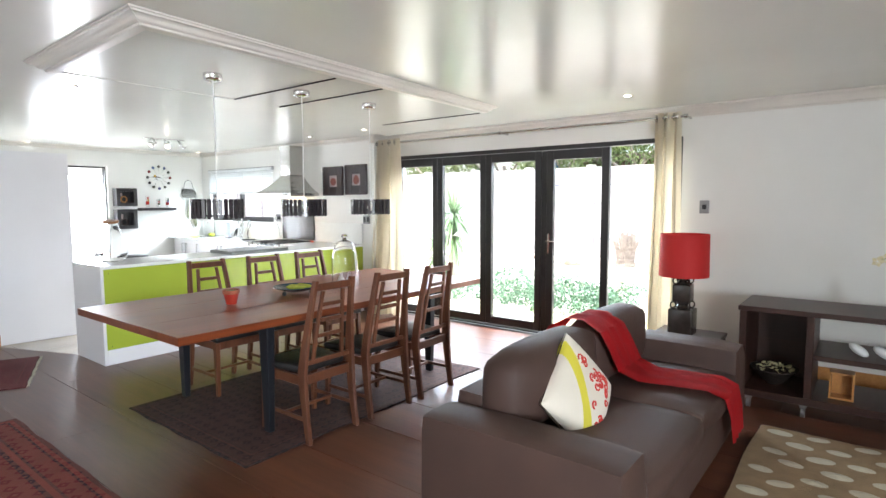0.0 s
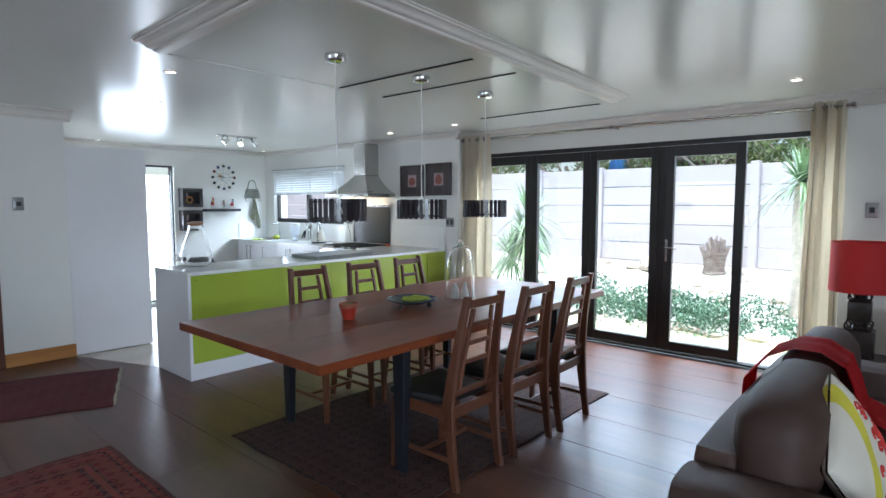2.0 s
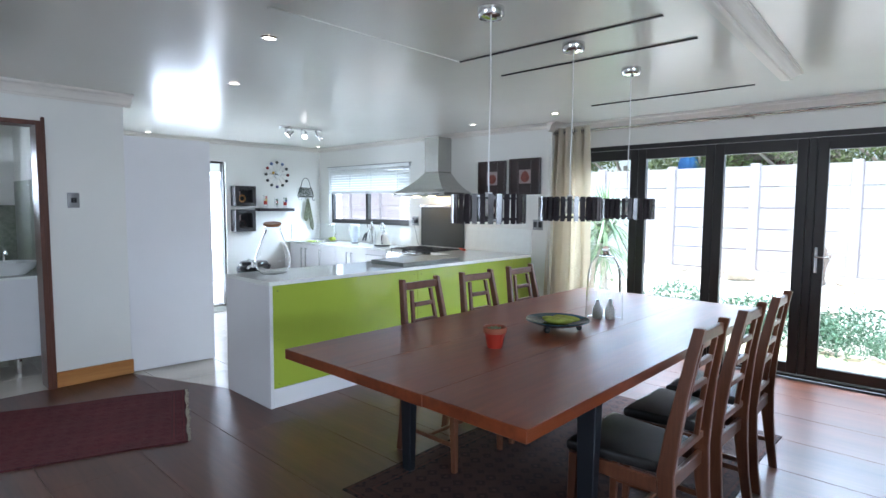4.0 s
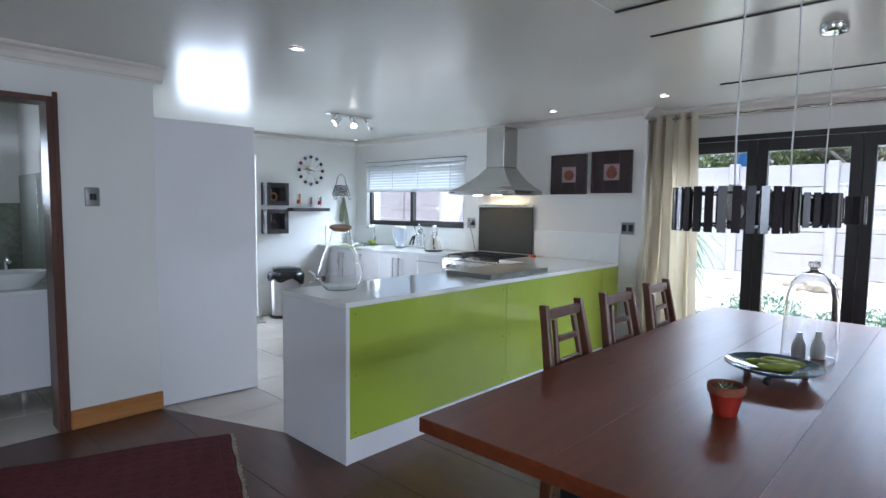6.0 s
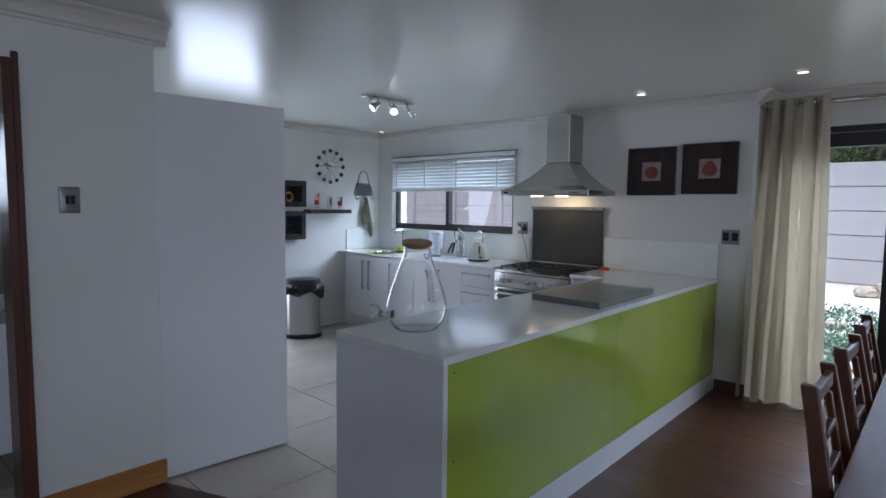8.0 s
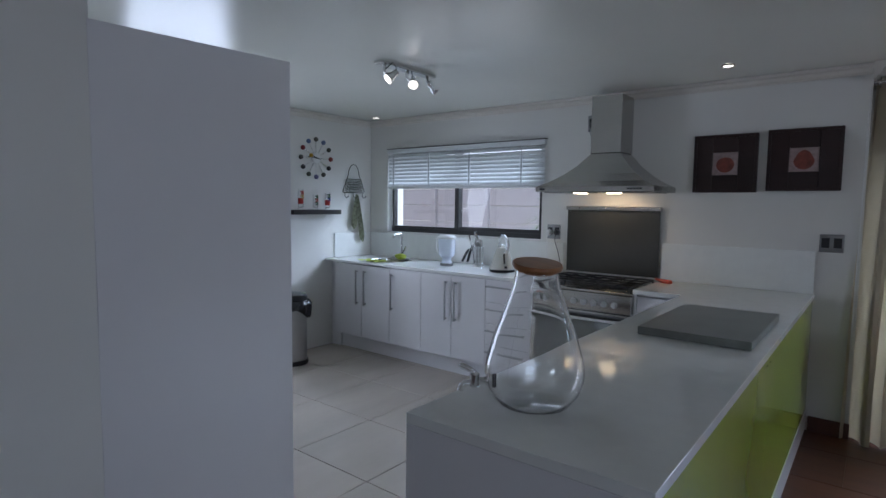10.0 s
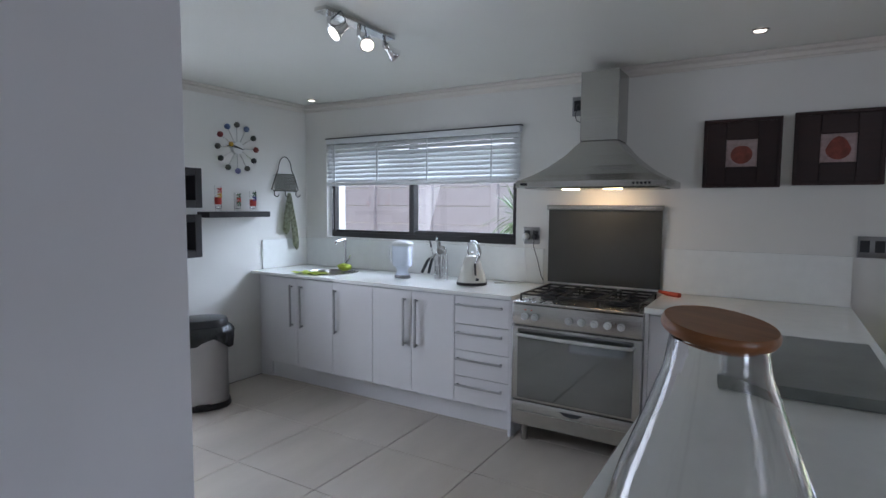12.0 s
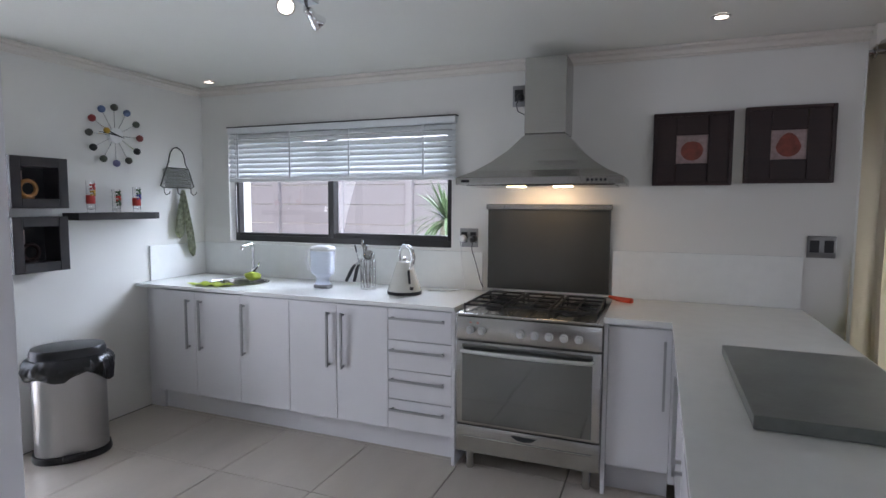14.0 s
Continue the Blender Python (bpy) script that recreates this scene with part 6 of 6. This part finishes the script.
# side table and lamp
st = thing("side_table", (-0.55, 5.80, 0), "low dark wooden side table between sofa and wall", "side table")
bar("tabletop", (-0.80, -0.28, 5.55, 6.07, 0.345, 0.375), DARKW, st)
for x in (-0.77, -0.31):
    for y in (5.58, 6.04):
        bar("leg", (x - 0.02, x + 0.02, y - 0.02, y + 0.02, 0, 0.344), DARKW, st)
lp = thing("table_lamp", (-0.58, 5.80, 0.376), "table lamp with red drum shade on stacked ceramic base", "table lamp")
bar("lower_block", (-0.675, -0.485, 5.705, 5.895, 0.376, 0.595), CERAMIC, lp, b=0.012, seg=3)
bm = bmesh.new()
lathe(bm, [(0, 0.596), (0.05, 0.596), (0.058, 0.61), (0.04, 0.625), (0.055, 0.64), (0.05, 0.655), (0, 0.656)], (-0.58, 5.80, 0), 24)
part("lower_neck", bm, CERAMIC, lp, smooth=True)
bar("upper_block", (-0.65, -0.51, 5.73, 5.87, 0.657, 0.80), CERAMIC, lp, b=0.010, seg=3)
bm = bmesh.new()
lathe(bm, [(0, 0.801), (0.045, 0.801), (0.05, 0.815), (0.03, 0.825), (0.045, 0.84), (0.035, 0.86), (0.012, 0.865), (0.012, 0.93), (0, 0.93)], (-0.58, 5.80, 0), 24)
part("upper_neck", bm, CERAMIC, lp, smooth=True)
for z, r in ((0.625, 0.085), (0.83, 0.068)):
    for a in (0.8, 2.4, 3.9, 5.5):
        cx, cy = -0.58 + r * math.cos(a), 5.80 + r * math.sin(a)
        bm = bmesh.new()
        tube(bm, [(cx + 0.024 * math.cos(q) * math.cos(a), cy + 0.024 * math.cos(q) * math.sin(a), z + 0.026 * math.sin(q)) for q in [2 * math.pi * k / 14 for k in range(15)]], 0.006, 7)
        part("ring_handle", bm, CERAMIC, lp, smooth=True)
bm = bmesh.new()
lathe(bm, [(0.196, 0.868), (0.192, 1.222), (0.189, 1.222), (0.193, 0.868), (0.196, 0.868)], (-0.58, 5.80, 0), 48)
part("shade", bm, plain("red_shade_fabric", (0.52, 0.014, 0.012), 0.7, var=0.04, bump=0.2, fine=350), lp, "bright red fabric drum shade", smooth=True)

# media cabinet
mc = thing("media_cabinet", (0.75, 5.6, 0), "open dark wooden media cabinet on small castors", "cabinet")
CX0, CX1, CY0, CY1 = -0.07, 1.55, 5.33, 5.88
bar("top", (CX0 - 0.01, CX1 + 0.01, CY0 - 0.01, CY1, 0.715, 0.75), DARKW, mc)
bar("bottom", (CX0, CX1, CY0, CY1, 0.10, 0.15), DARKW, mc)
for x in (CX0, 0.335, CX1 - 0.045):
    bar("upright", (x, x + 0.045, CY0, CY1, 0.151, 0.714), DARKW, mc)
bar("shelf", (0.381, CX1 - 0.046, CY0 + 0.01, CY1, 0.42, 0.455), DARKW, mc)
bar("back_panel", (CX0 + 0.046, 0.334, CY1 - 0.015, CY1, 0.151, 0.714), DARKW, mc)
for x in (0.0, 0.335, 0.9, 1.48):
    for y in (CY0 + 0.06, CY1 - 0.06):
        bm = bmesh.new()
        tube(bm, [(x - 0.012, y, 0.035), (x + 0.012, y, 0.035)], 0.035, 20)
        box(bm, x - 0.02, x + 0.02, y - 0.022, y + 0.022, 0.07, 0.10)
        part("castor", bm, METALSW, mc, smooth=True)
bo = thing("fruit_bowl", (0.13, 5.58, 0.151), "shallow bowl of pale dried petals in the cabinet", "bowl")
bm = bmesh.new()
lathe(bm, [(0, 0.152), (0.05, 0.152), (0.09, 0.19), (0.16, 0.265), (0.157, 0.27), (0.08, 0.20), (0, 0.17)], (0.13, 5.58, 0), 32)
part("bowl_body", bm, CERAMIC, bo, smooth=True)
bm = bmesh.new()
rn = random.Random(6)
for k in range(60):
    a, r = rn.random() * 6.3, 0.13 * rn.random() ** 0.5
    m = pose(0.13 + r * math.cos(a), 5.58 + r * math.sin(a), 0.262 + 0.035 * (1 - r / 0.14) + rn.uniform(-0.005, 0.01), rn.uniform(-40, 40), rn.uniform(-40, 40), rn.uniform(0, 360))
    vs = [bm.verts.new(m @ Vector(c)) for c in ((-0.02, 0, 0), (0, -0.012, 0.004), (0.02, 0, 0), (0, 0.012, 0.004))]
    bm.faces.new(vs)
part("petals", bm, plain("dried_petal", (0.60, 0.55, 0.30), 0.8, var=0.2, scale=30), bo, kind="stuff")
bx = thing("wooden_box", (0.54, 5.50, 0.151), "small upright pale wooden box open at one side", "box")
for nm, d in (("side", (0.47, 0.482, 5.44, 5.56, 0.151, 0.335)), ("side", (0.598, 0.61, 5.44, 5.56, 0.151, 0.335)), ("top", (0.482, 0.598, 5.44, 5.56, 0.323, 0.335)), ("base", (0.482, 0.598, 5.44, 5.56, 0.151, 0.163)), ("backing", (0.482, 0.598, 5.55, 5.56, 0.163, 0.323))):
    bar(nm, d, SKIRT, bx, b=0.001)
for k in range(3):
    t = thing("white_shell", (0.62 + k * 0.13, 5.50, 0.456), "smooth white shell-shaped ornament on the shelf", "ornament", "shell ornaments on the shelf")
    bm = bmesh.new()
    bmesh.ops.create_uvsphere(bm, u_segments=18, v_segments=10, radius=1)
    bmesh.ops.transform(bm, matrix=pose(0.62 + k * 0.13, 5.50, 0.497, 0, 35, 15) @ Matrix.Diagonal((0.065, 0.045, 0.03, 1)), verts=bm.verts)
    part("shell", bm, WHITEP, t, smooth=True)
fl = thing("orchid_vase", (0.80, 5.60, 0.751), "slim vase of cream orchid blossom on the cabinet", "flowers")
bm = bmesh.new()
lathe(bm, [(0, 0.751), (0.04, 0.751), (0.05, 0.80), (0.025, 0.90), (0.03, 0.92), (0, 0.915)], (0.86, 5.60, 0), 22)
part("vase", bm, CERAMIC, fl, smooth=True)
bm = bmesh.new()
tube(bm, [(0.86, 5.60, 0.90), (0.84, 5.60, 1.05), (0.78, 5.60, 1.12), (0.69, 5.60, 1.10)], 0.003, 6)
part("stem", bm, LEAFP, fl)
for k, (x, z) in enumerate(((0.69, 1.09), (0.73, 1.11), (0.78, 1.115), (0.82, 1.08))):
    bm = bmesh.new()
    for q in range(5):
        a = 2 * math.pi * q / 5 + k
        m = Matrix.Translation((x, 5.585, z)) @ Matrix.Rotation(a, 4, "Y")
        vs = [bm.verts.new(m @ Vector(c)) for c in ((0.004, 0, 0), (0.02, -0.006, 0.014), (0.038, 0.002, 0), (0.02, -0.006, -0.014))]
        bm.faces.new(vs)
    part("blossom", bm, plain("orchid_petal", (0.66, 0.58, 0.36), 0.6, var=0.1), fl)

# bathroom, seen through its door
vn = thing("bathroom_vanity", (-7.3, 1.85, 0), "white gloss bathroom vanity on steel feet", "vanity unit")
bar("cabinet_body", (-7.55, -7.10, 1.38, 2.18, 0.14, 0.815), WHITE, vn, b=0.004)
bar("vanity_top", (-7.56, -7.09, 1.37, 2.185, 0.816, 0.84), STONE, vn, b=0.003)
for y in (1.45, 1.86, 2.12):
    for x in (-7.5, -7.14):
        bar("foot", (x - 0.02, x + 0.02, y - 0.02, y + 0.02, 0, 0.14), CHROME, vn)
bm = bmesh.new()
lathe(bm, [(0, 0.841), (0.12, 0.842), (0.19, 0.90), (0.21, 0.955), (0.20, 0.955), (0.15, 0.89), (0, 0.87)], (-7.32, 1.85, 0), 36, (0.85, 1))
part("basin", bm, WHITEP, vn, smooth=True)
bm = bmesh.new()
tube(bm, [(-7.50, 1.85, 0.841), (-7.50, 1.85, 1.02), (-7.44, 1.85, 1.04), (-7.38, 1.85, 1.02)], 0.013, 10)
part("tap", bm, CHROME, vn, smooth=True)
setting("wall_tiling_bathroom", [(-8.99, -8.975, 0.51, 2.19, 0.0, 1.44), (-8.97, -6.65, 2.185, 2.199, 0.0, 1.70)], MOSAIC)
shg = thing("shower_screen", (-8.2, 1.3, 0), "clear glass shower screen with chrome posts", "shower screen")
bar("glass_sheet", (-8.205, -8.195, 1.20, 2.18, 0.02, 1.9), PANE, shg, b=0)
for y in (1.19, 1.70):
    bar("post", (-8.215, -8.185, y, y + 0.02, 0, 1.92), CHROME, shg)
bwin = tagged(new("window_2"), kind="structure")
for nm, d in (("window_frame", (-9.12, -9.06, 1.0, 1.04, 1.45, 2.05)), ("window_frame", (-9.12, -9.06, 1.56, 1.60, 1.45, 2.05)), ("window_frame", (-9.12, -9.06, 1.04, 1.56, 1.45, 1.49)), ("window_frame", (-9.12, -9.06, 1.04, 1.56, 2.01, 2.05))):
    bar(nm, d, BLACK, bwin)

# garden
def ground_z(x, y):
    base = -0.07 + 0.42 * max(0.0, min(1.0, (y - 8.6) / 2.6))
    return base + 0.03 * noise.noise(Vector((x * 0.7, y * 0.7, 0)))


bm = bmesh.new()
xs = [-60, -30] + [-14 + 0.5 * i for i in range(45)] + [20, 60]
ys = [6.72, 7.3, 7.9] + [8.2 + 0.35 * i for i in range(11)] + [13, 20, 80]
g = [[bm.verts.new((x, y, ground_z(x, y) if y < 13 else 0.33)) for y in ys] for x in xs]
for i in range(len(xs) - 1):
    for j in range(len(ys) - 1):
        bm.faces.new((g[i][j], g[i + 1][j], g[i + 1][j + 1], g[i][j + 1]))
part("ground", bm, GRAVEL, kind="structure", smooth=True)
setting("ground_west", [(-60, -9.2, -40, 6.72, -0.3, -0.06), (-9.2, 60, -40, -2.4, -0.3, -0.06)], PAVE)
wall = tagged(new("garden_wall"), kind="structure")
wall.location = (-4, 11.8, 0)
SP = 1.45
slabs = bmesh.new()
box(slabs, -SP / 2 + 0.07, SP / 2 - 0.07, -0.025, 0.025, 0.006, 0.366)
bevel(slabs, 0.012)
panel0 = part("concrete_panel", slabs, BRICKW, None)
panel0.parent = wall
first = True
for i in range(-10, 6):
    px = -3.98 + SP * i
    for k in range(6):
        z = -0.02 + 0.37 * k
        if first:
            ob, first = panel0, False
        else:
            ob = new("concrete_panel", panel0.data)
            ob.parent = wall
        ob.location = Vector((px + SP / 2, 11.86, z)) - wall.location
    bar("concrete_post", (px - 0.075, px + 0.075, 11.76, 11.93, -0.1, 2.24), BRICKW, wall, b=0.015)

LAWN = setting("lawn", [(-9, 3, 7.05, 7.75, -0.062, -0.035)], GRASSM)
for i in range(20):
    bar("paving_slab", (-9 + i * 0.6 + 0.004, -9 + i * 0.6 + 0.596, 6.73, 7.04, -0.075, -0.03), PAVE, LAWN, b=0.004)


def leaf_cloud(bm, rn, centre, radii, count, size, flat=0.0):
    """Many small bent leaves within a lumpy round volume."""
    c = Vector(centre)
    for _ in range(count):
        d = Vector((rn.gauss(0, 1), rn.gauss(0, 1), rn.gauss(0, 1))).normalized()
        r = (0.55 + 0.45 * rn.random()) * (1 + 0.30 * noise.noise(d * 2.2 + c))
        p = c + Vector((d.x * radii[0], d.y * radii[1], d.z * radii[2])) * r
        m = Matrix.Translation(p) @ Euler((rn.uniform(-1.2, 1.2), rn.uniform(-1.2, 1.2), rn.uniform(0, 6.3))).to_matrix().to_4x4()
        s = size * rn.uniform(0.6, 1.3)
        a = [bm.verts.new(m @ Vector(v)) for v in ((-s, 0, 0), (-s * 0.1, -s * 0.38, s * 0.12), (s, 0, -s * 0.15), (-s * 0.1, s * 0.38, s * 0.12))]
        bm.faces.new((a[0], a[1], a[2]))
        bm.faces.new((a[0], a[2], a[3]))


rn = random.Random(21)
for i, (x, y, rx, ry, h, n) in enumerate(((-3.35, 8.1, 0.55, 0.5, 0.24, 2400), (-2.75, 8.3, 0.6, 0.65, 0.30, 2800), (-2.15, 8.0, 0.5, 0.5, 0.26, 2200), (-2.0, 8.8, 0.6, 0.45, 0.28, 2200), (-3.1, 9.0, 0.7, 0.45, 0.26, 2200), (-1.25, 8.15, 0.35, 0.3, 0.22, 1100), (-3.95, 8.7, 0.5, 0.45, 0.22, 1600), (-0.4, 8.6, 0.4, 0.3, 0.2, 900), (-4.55, 8.3, 0.45, 0.45, 0.22, 1600), (-4.3, 9.3, 0.5, 0.4, 0.24, 1500))):
    z = ground_z(x, y)
    t = thing("groundcover_shrub", (x, y, z), "low dense blue-green groundcover shrub in the gravel", "shrub", "groundcover shrubs in the garden")
    bm = bmesh.new()
    leaf_cloud(bm, rn, (x, y, z + h * 0.35), (rx, ry, h), n, 0.028)
    part("foliage", bm, LEAFA, t, kind="stuff")


def rock(x, y, r, squash, seed, label):
    z = ground_z(x, y)
    t = thing("rock", (x, y, z), label, "rock", "garden rocks")
    bm = bmesh.new()
    bmesh.ops.create_icosphere(bm, subdivisions=2, radius=r)
    for v in bm.verts:
        k = 1 + 0.45 * noise.noise(v.co * (1.6 / r) + Vector((seed, 0, 0))) + 0.12 * noise.noise(v.co * (5 / r))
        v.co = Vector((v.co.x * 1.25 * k, v.co.y * k, v.co.z * squash * k)) + Vector((x, y, z + r * squash * 0.55))
    part("stone", bm, ROCK, t)


rock(-3.94, 10.9, 0.21, 0.75, 1, "rough tan garden boulder lying by the wall")
rock(-4.28, 10.9, 0.12, 0.7, 9, "small pale garden stone beside the boulder")
for i in range(34):
    rock(rn.uniform(-6, 0.6), rn.uniform(8.9, 11.2), rn.uniform(0.04, 0.11), 0.6, i * 3.1, "small pale garden stone in the gravel bed")

for i in range(22):
    rock(-4.3 + i * 0.19 + rn.uniform(-0.05, 0.05), 7.80 + 0.10 * math.sin(i * 0.9) + rn.uniform(-0.04, 0.04), rn.uniform(0.07, 0.13), 0.6, 60 + i * 2.3, "grey edging stone along the planting bed")

# basket of firewood
bk = thing("firewood_basket", (-2.93, 11.0, ground_z(-2.93, 11.0)), "woven stick basket filled with dry firewood", "basket")
z0 = ground_z(-2.93, 11.0)
bm = bmesh.new()
for k in range(26):
    a = 2 * math.pi * k / 26
    tube(bm, [(-2.93 + r * math.cos(a + sk_), 11.0 + r * math.sin(a + sk_), z0 + z) for r, z, sk_ in ((0.17, 0, 0), (0.15, 0.12, 0.1), (0.17, 0.28, 0.2), (0.23, 0.45, 0.3))], 0.012, 5)
for z, r in ((0.03, 0.175), (0.12, 0.158), (0.2, 0.165), (0.28, 0.18), (0.36, 0.205)):
    tube(bm, [(-2.93 + r * math.cos(a), 11.0 + r * math.sin(a), z0 + z) for a in [2 * math.pi * q / 24 for q in range(25)]], 0.012, 5)
part("weave", bm, STICKS, bk)
bm = bmesh.new()
for k in range(30):
    a, r = rn.random() * 6.3, 0.14 * rn.random() ** 0.5
    x, y = -2.93 + r * math.cos(a), 11.0 + r * math.sin(a)
    tube(bm, [(x, y, z0 + 0.05), (x + rn.uniform(-0.12, 0.14), y + rn.uniform(-0.1, 0.1), z0 + rn.uniform(0.48, 0.64))], rn.uniform(0.010, 0.022), 6)
part("firewood", bm, STICKS, bk, kind="stuff")


def strap_plant(x, y, trunk, heads, length, count, label, seed, droop=1.0):
    z = ground_z(x, y)
    t = thing("yucca_palm", (x, y, z), label, "palm")
    q = random.Random(seed)
    if trunk > 0:
        bm = bmesh.new()
        tube(bm, [(x, y, z - 0.05), (x + 0.03, y, z + trunk * 0.3), (x - 0.02, y + 0.02, z + trunk * 0.7), (x, y, z + trunk)], [0.11, 0.085, 0.075, 0.07], 12)
        part("trunk", bm, BARK, t, smooth=True)
    for hx, hy, hz in heads:
        bm = bmesh.new()
        c = Vector((x + hx, y + hy, z + trunk + hz))
        for k in range(count):
            a, el = q.random() * 6.283, q.uniform(-0.5, 1.35)
            d = Vector((math.cos(a) * math.cos(el), math.sin(a) * math.cos(el), math.sin(el)))
            side = Vector((-math.sin(a), math.cos(a), 0))
            ln = length * q.uniform(0.7, 1.1)
            prev = None
            for s in range(6):
                u = s / 5
                p = c + d * ln * u + Vector((0, 0, -droop * ln * 0.55 * u * u * (1.2 - max(0, math.sin(el)))))
                w = 0.022 * (1 - u) ** 0.6 * (0.5 + min(1, u * 3) * 0.5) + 0.001
                cur = (bm.verts.new(p - side * w), bm.verts.new(p + side * w))
                if prev:
                    bm.faces.new((prev[0], prev[1], cur[1], cur[0]))
                prev = cur
        part("leaf_head", bm, LEAFP, t)


strap_plant(-5.35, 8.9, 0.9, [(0, 0, 0), (-0.35, 0.1, -0.35), (0.1, -0.1, 0.35)], 0.75, 110, "large yucca with drooping strap leaves by the doors", 2)
strap_plant(-7.58, 8.0, 1.38, [(0, 0, 0)], 0.55, 120, "yucca with strap leaves outside the kitchen window", 3)
strap_plant(-1.46, 9.2, 1.72, [(0, 0, 0), (0.25, 0, 0.15)], 0.62, 110, "tall palm with pale trunk and strap leaves", 4)


def tree(x, y, h, r, label, seed):
    z = 0.3
    t = thing("tree", (x, y, z), label, "tree", "trees behind the garden wall")
    q = random.Random(seed)
    bm = bmesh.new()
    tube(bm, [(x, y, z - 0.1), (x + 0.05, y, z + h * 0.4), (x - 0.05, y, z + h * 0.8)], [0.12, 0.09, 0.05], 10)
    for k in range(6):
        a = k * 1.05 + q.random()
        tube(bm, [(x, y, z + h * (0.4 + 0.05 * k)), (x + r * 0.5 * math.cos(a), y + r * 0.5 * math.sin(a), z + h * (0.6 + 0.05 * k)), (x + r * 0.85 * math.cos(a), y + r * 0.85 * math.sin(a), z + h * (0.72 + 0.05 * k))], [0.05, 0.03, 0.012], 7)
    part("trunk", bm, BARK, t, smooth=True)
    bm = bmesh.new()
    for k in range(11):
        a, rr = q.random() * 6.28, r * q.random() ** 0.5 * 0.85
        leaf_cloud(bm, q, (x + rr * math.cos(a), y + rr * math.sin(a), z + h * q.uniform(0.55, 1.0)), (r * 0.42, r * 0.42, r * 0.34), 420, 0.055)
    part("crown", bm, LEAFB, t, kind="stuff")


for i, (x, y, h, r) in enumerate(((-9.5, 13.6, 2.9, 1.2), (-7.3, 13.9, 2.7, 1.2), (-5.4, 13.4, 2.75, 1.15), (-3.7, 13.7, 2.9, 1.2), (-2.0, 13.3, 3.1, 1.25), (-0.2, 13.6, 3.3, 1.3), (1.6, 13.4, 3.0, 1.3), (3.6, 13.9, 3.2, 1.4), (-12, 14.5, 3.2, 1.6))):
    tree(x, y, h, r, "leafy green tree rising behind the garden wall", 40 + i)
tk = thing("water_tank", (-5.52, 13.0, 0.33), "ribbed blue plastic water tank behind the garden wall", "water tank")
bm = bmesh.new()
lathe(bm, [(0, 0.33), (0.22, 0.33)] + [(0.22 + (0.012 if k % 2 else 0), 0.40 + 0.11 * k) for k in range(19)] + [(0.18, 2.52), (0.06, 2.60), (0.06, 2.64), (0, 2.64)], (-5.52, 13.0, 0), 28)
part("tank_shell", bm, plain("blue_plastic", (0.03, 0.16, 0.42), 0.45, var=0.15), tk, smooth=True)
sd = thing("garden_shed", (-4.2, 14.2, 0.33), "low shed with brown boards and a felt roof behind the wall", "shed")
for nm, d, mm in (("wall", (-5.2, -3.2, 13.95, 15.4, 0.33, 2.45), JAMB), ("roof", (-5.35, -3.05, 13.8, 15.55, 2.455, 2.60), STICKS)):
    bar(nm, d, mm, sd, b=0.01)
# Assumed wall, added so its lit face whitens the outlook of the west door.
bd = tagged(new("white_boundary_wall"), kind="structure")
bar("west_wall", (-12.2, -12.0, -6, 7.6, -0.1, 2.0), BRICKW, bd, b=0)

# floors, piece by piece
slabz = -0.024
tiles = tagged(new("floor_kitchen"), kind="structure")
DIAG = (-0.3746, 0.9272, 4.775)
for i in range(8):
    for j in range(8):
        x0, y0 = -9.59 + 0.6 * i + 0.0, 2.03 + 0.6 * j
        o = [(x0, y0), (x0 + 0.6, y0), (x0 + 0.6, y0 + 0.6), (x0, y0 + 0.6)]
        o = clip(o, [(1, 0, -9.0), (0, 1, 2.4), (0, -1, -6.2), (-1, 0, 4.87), DIAG])
        if o and max(p[0] for p in o) - min(p[0] for p in o) > 0.02 and max(p[1] for p in o) - min(p[1] for p in o) > 0.02:
            piece("tile", o, slabz, 0.0, 0.0022, TILE, tiles)
btiles = tagged(new("floor_bathroom"), kind="structure")
for i in range(5):
    for j in range(4):
        x0, y0 = -9.0 + 0.5 * i, 0.5 + 0.5 * j
        o = clip([(x0, y0), (x0 + 0.5, y0), (x0 + 0.5, y0 + 0.5), (x0, y0 + 0.5)], [(0, -1, -2.2), (-1, 0, 6.5)])
        if o:
            piece("tile", o, slabz, -0.002, 0.0022, TILE, btiles)
boards = tagged(new("floor_living"), kind="structure")
LEFT = (0.3746, -0.9272, -4.775)
for r in range(18):
    y0 = 3.0 + 0.48 * (r - 11)
    for k in range(4):
        x0 = -9.4 + 4.8 * k + (0.9 if r % 2 else 0.0) + (0.35 if r % 3 == 0 else 0)
        o = [(x0, y0), (x0 + 4.8, y0), (x0 + 4.8, y0 + 0.48), (x0, y0 + 0.48)]
        planes = [(1, 0, -6.49), (0, 1, -2.2), (0, -1, -6.72), (-1, 0, -3.7)]
        planes += [(1, 0, -4.865)] if y0 > 2.9 else [LEFT]
        o = clip(o, planes)
        if o and max(p[0] for p in o) - min(p[0] for p in o) > 0.03 and max(p[1] for p in o) - min(p[1] for p in o) > 0.03:
            piece("floor_board", o, slabz, 0.0, 0.0012, BOARD, boards, 0.0003)
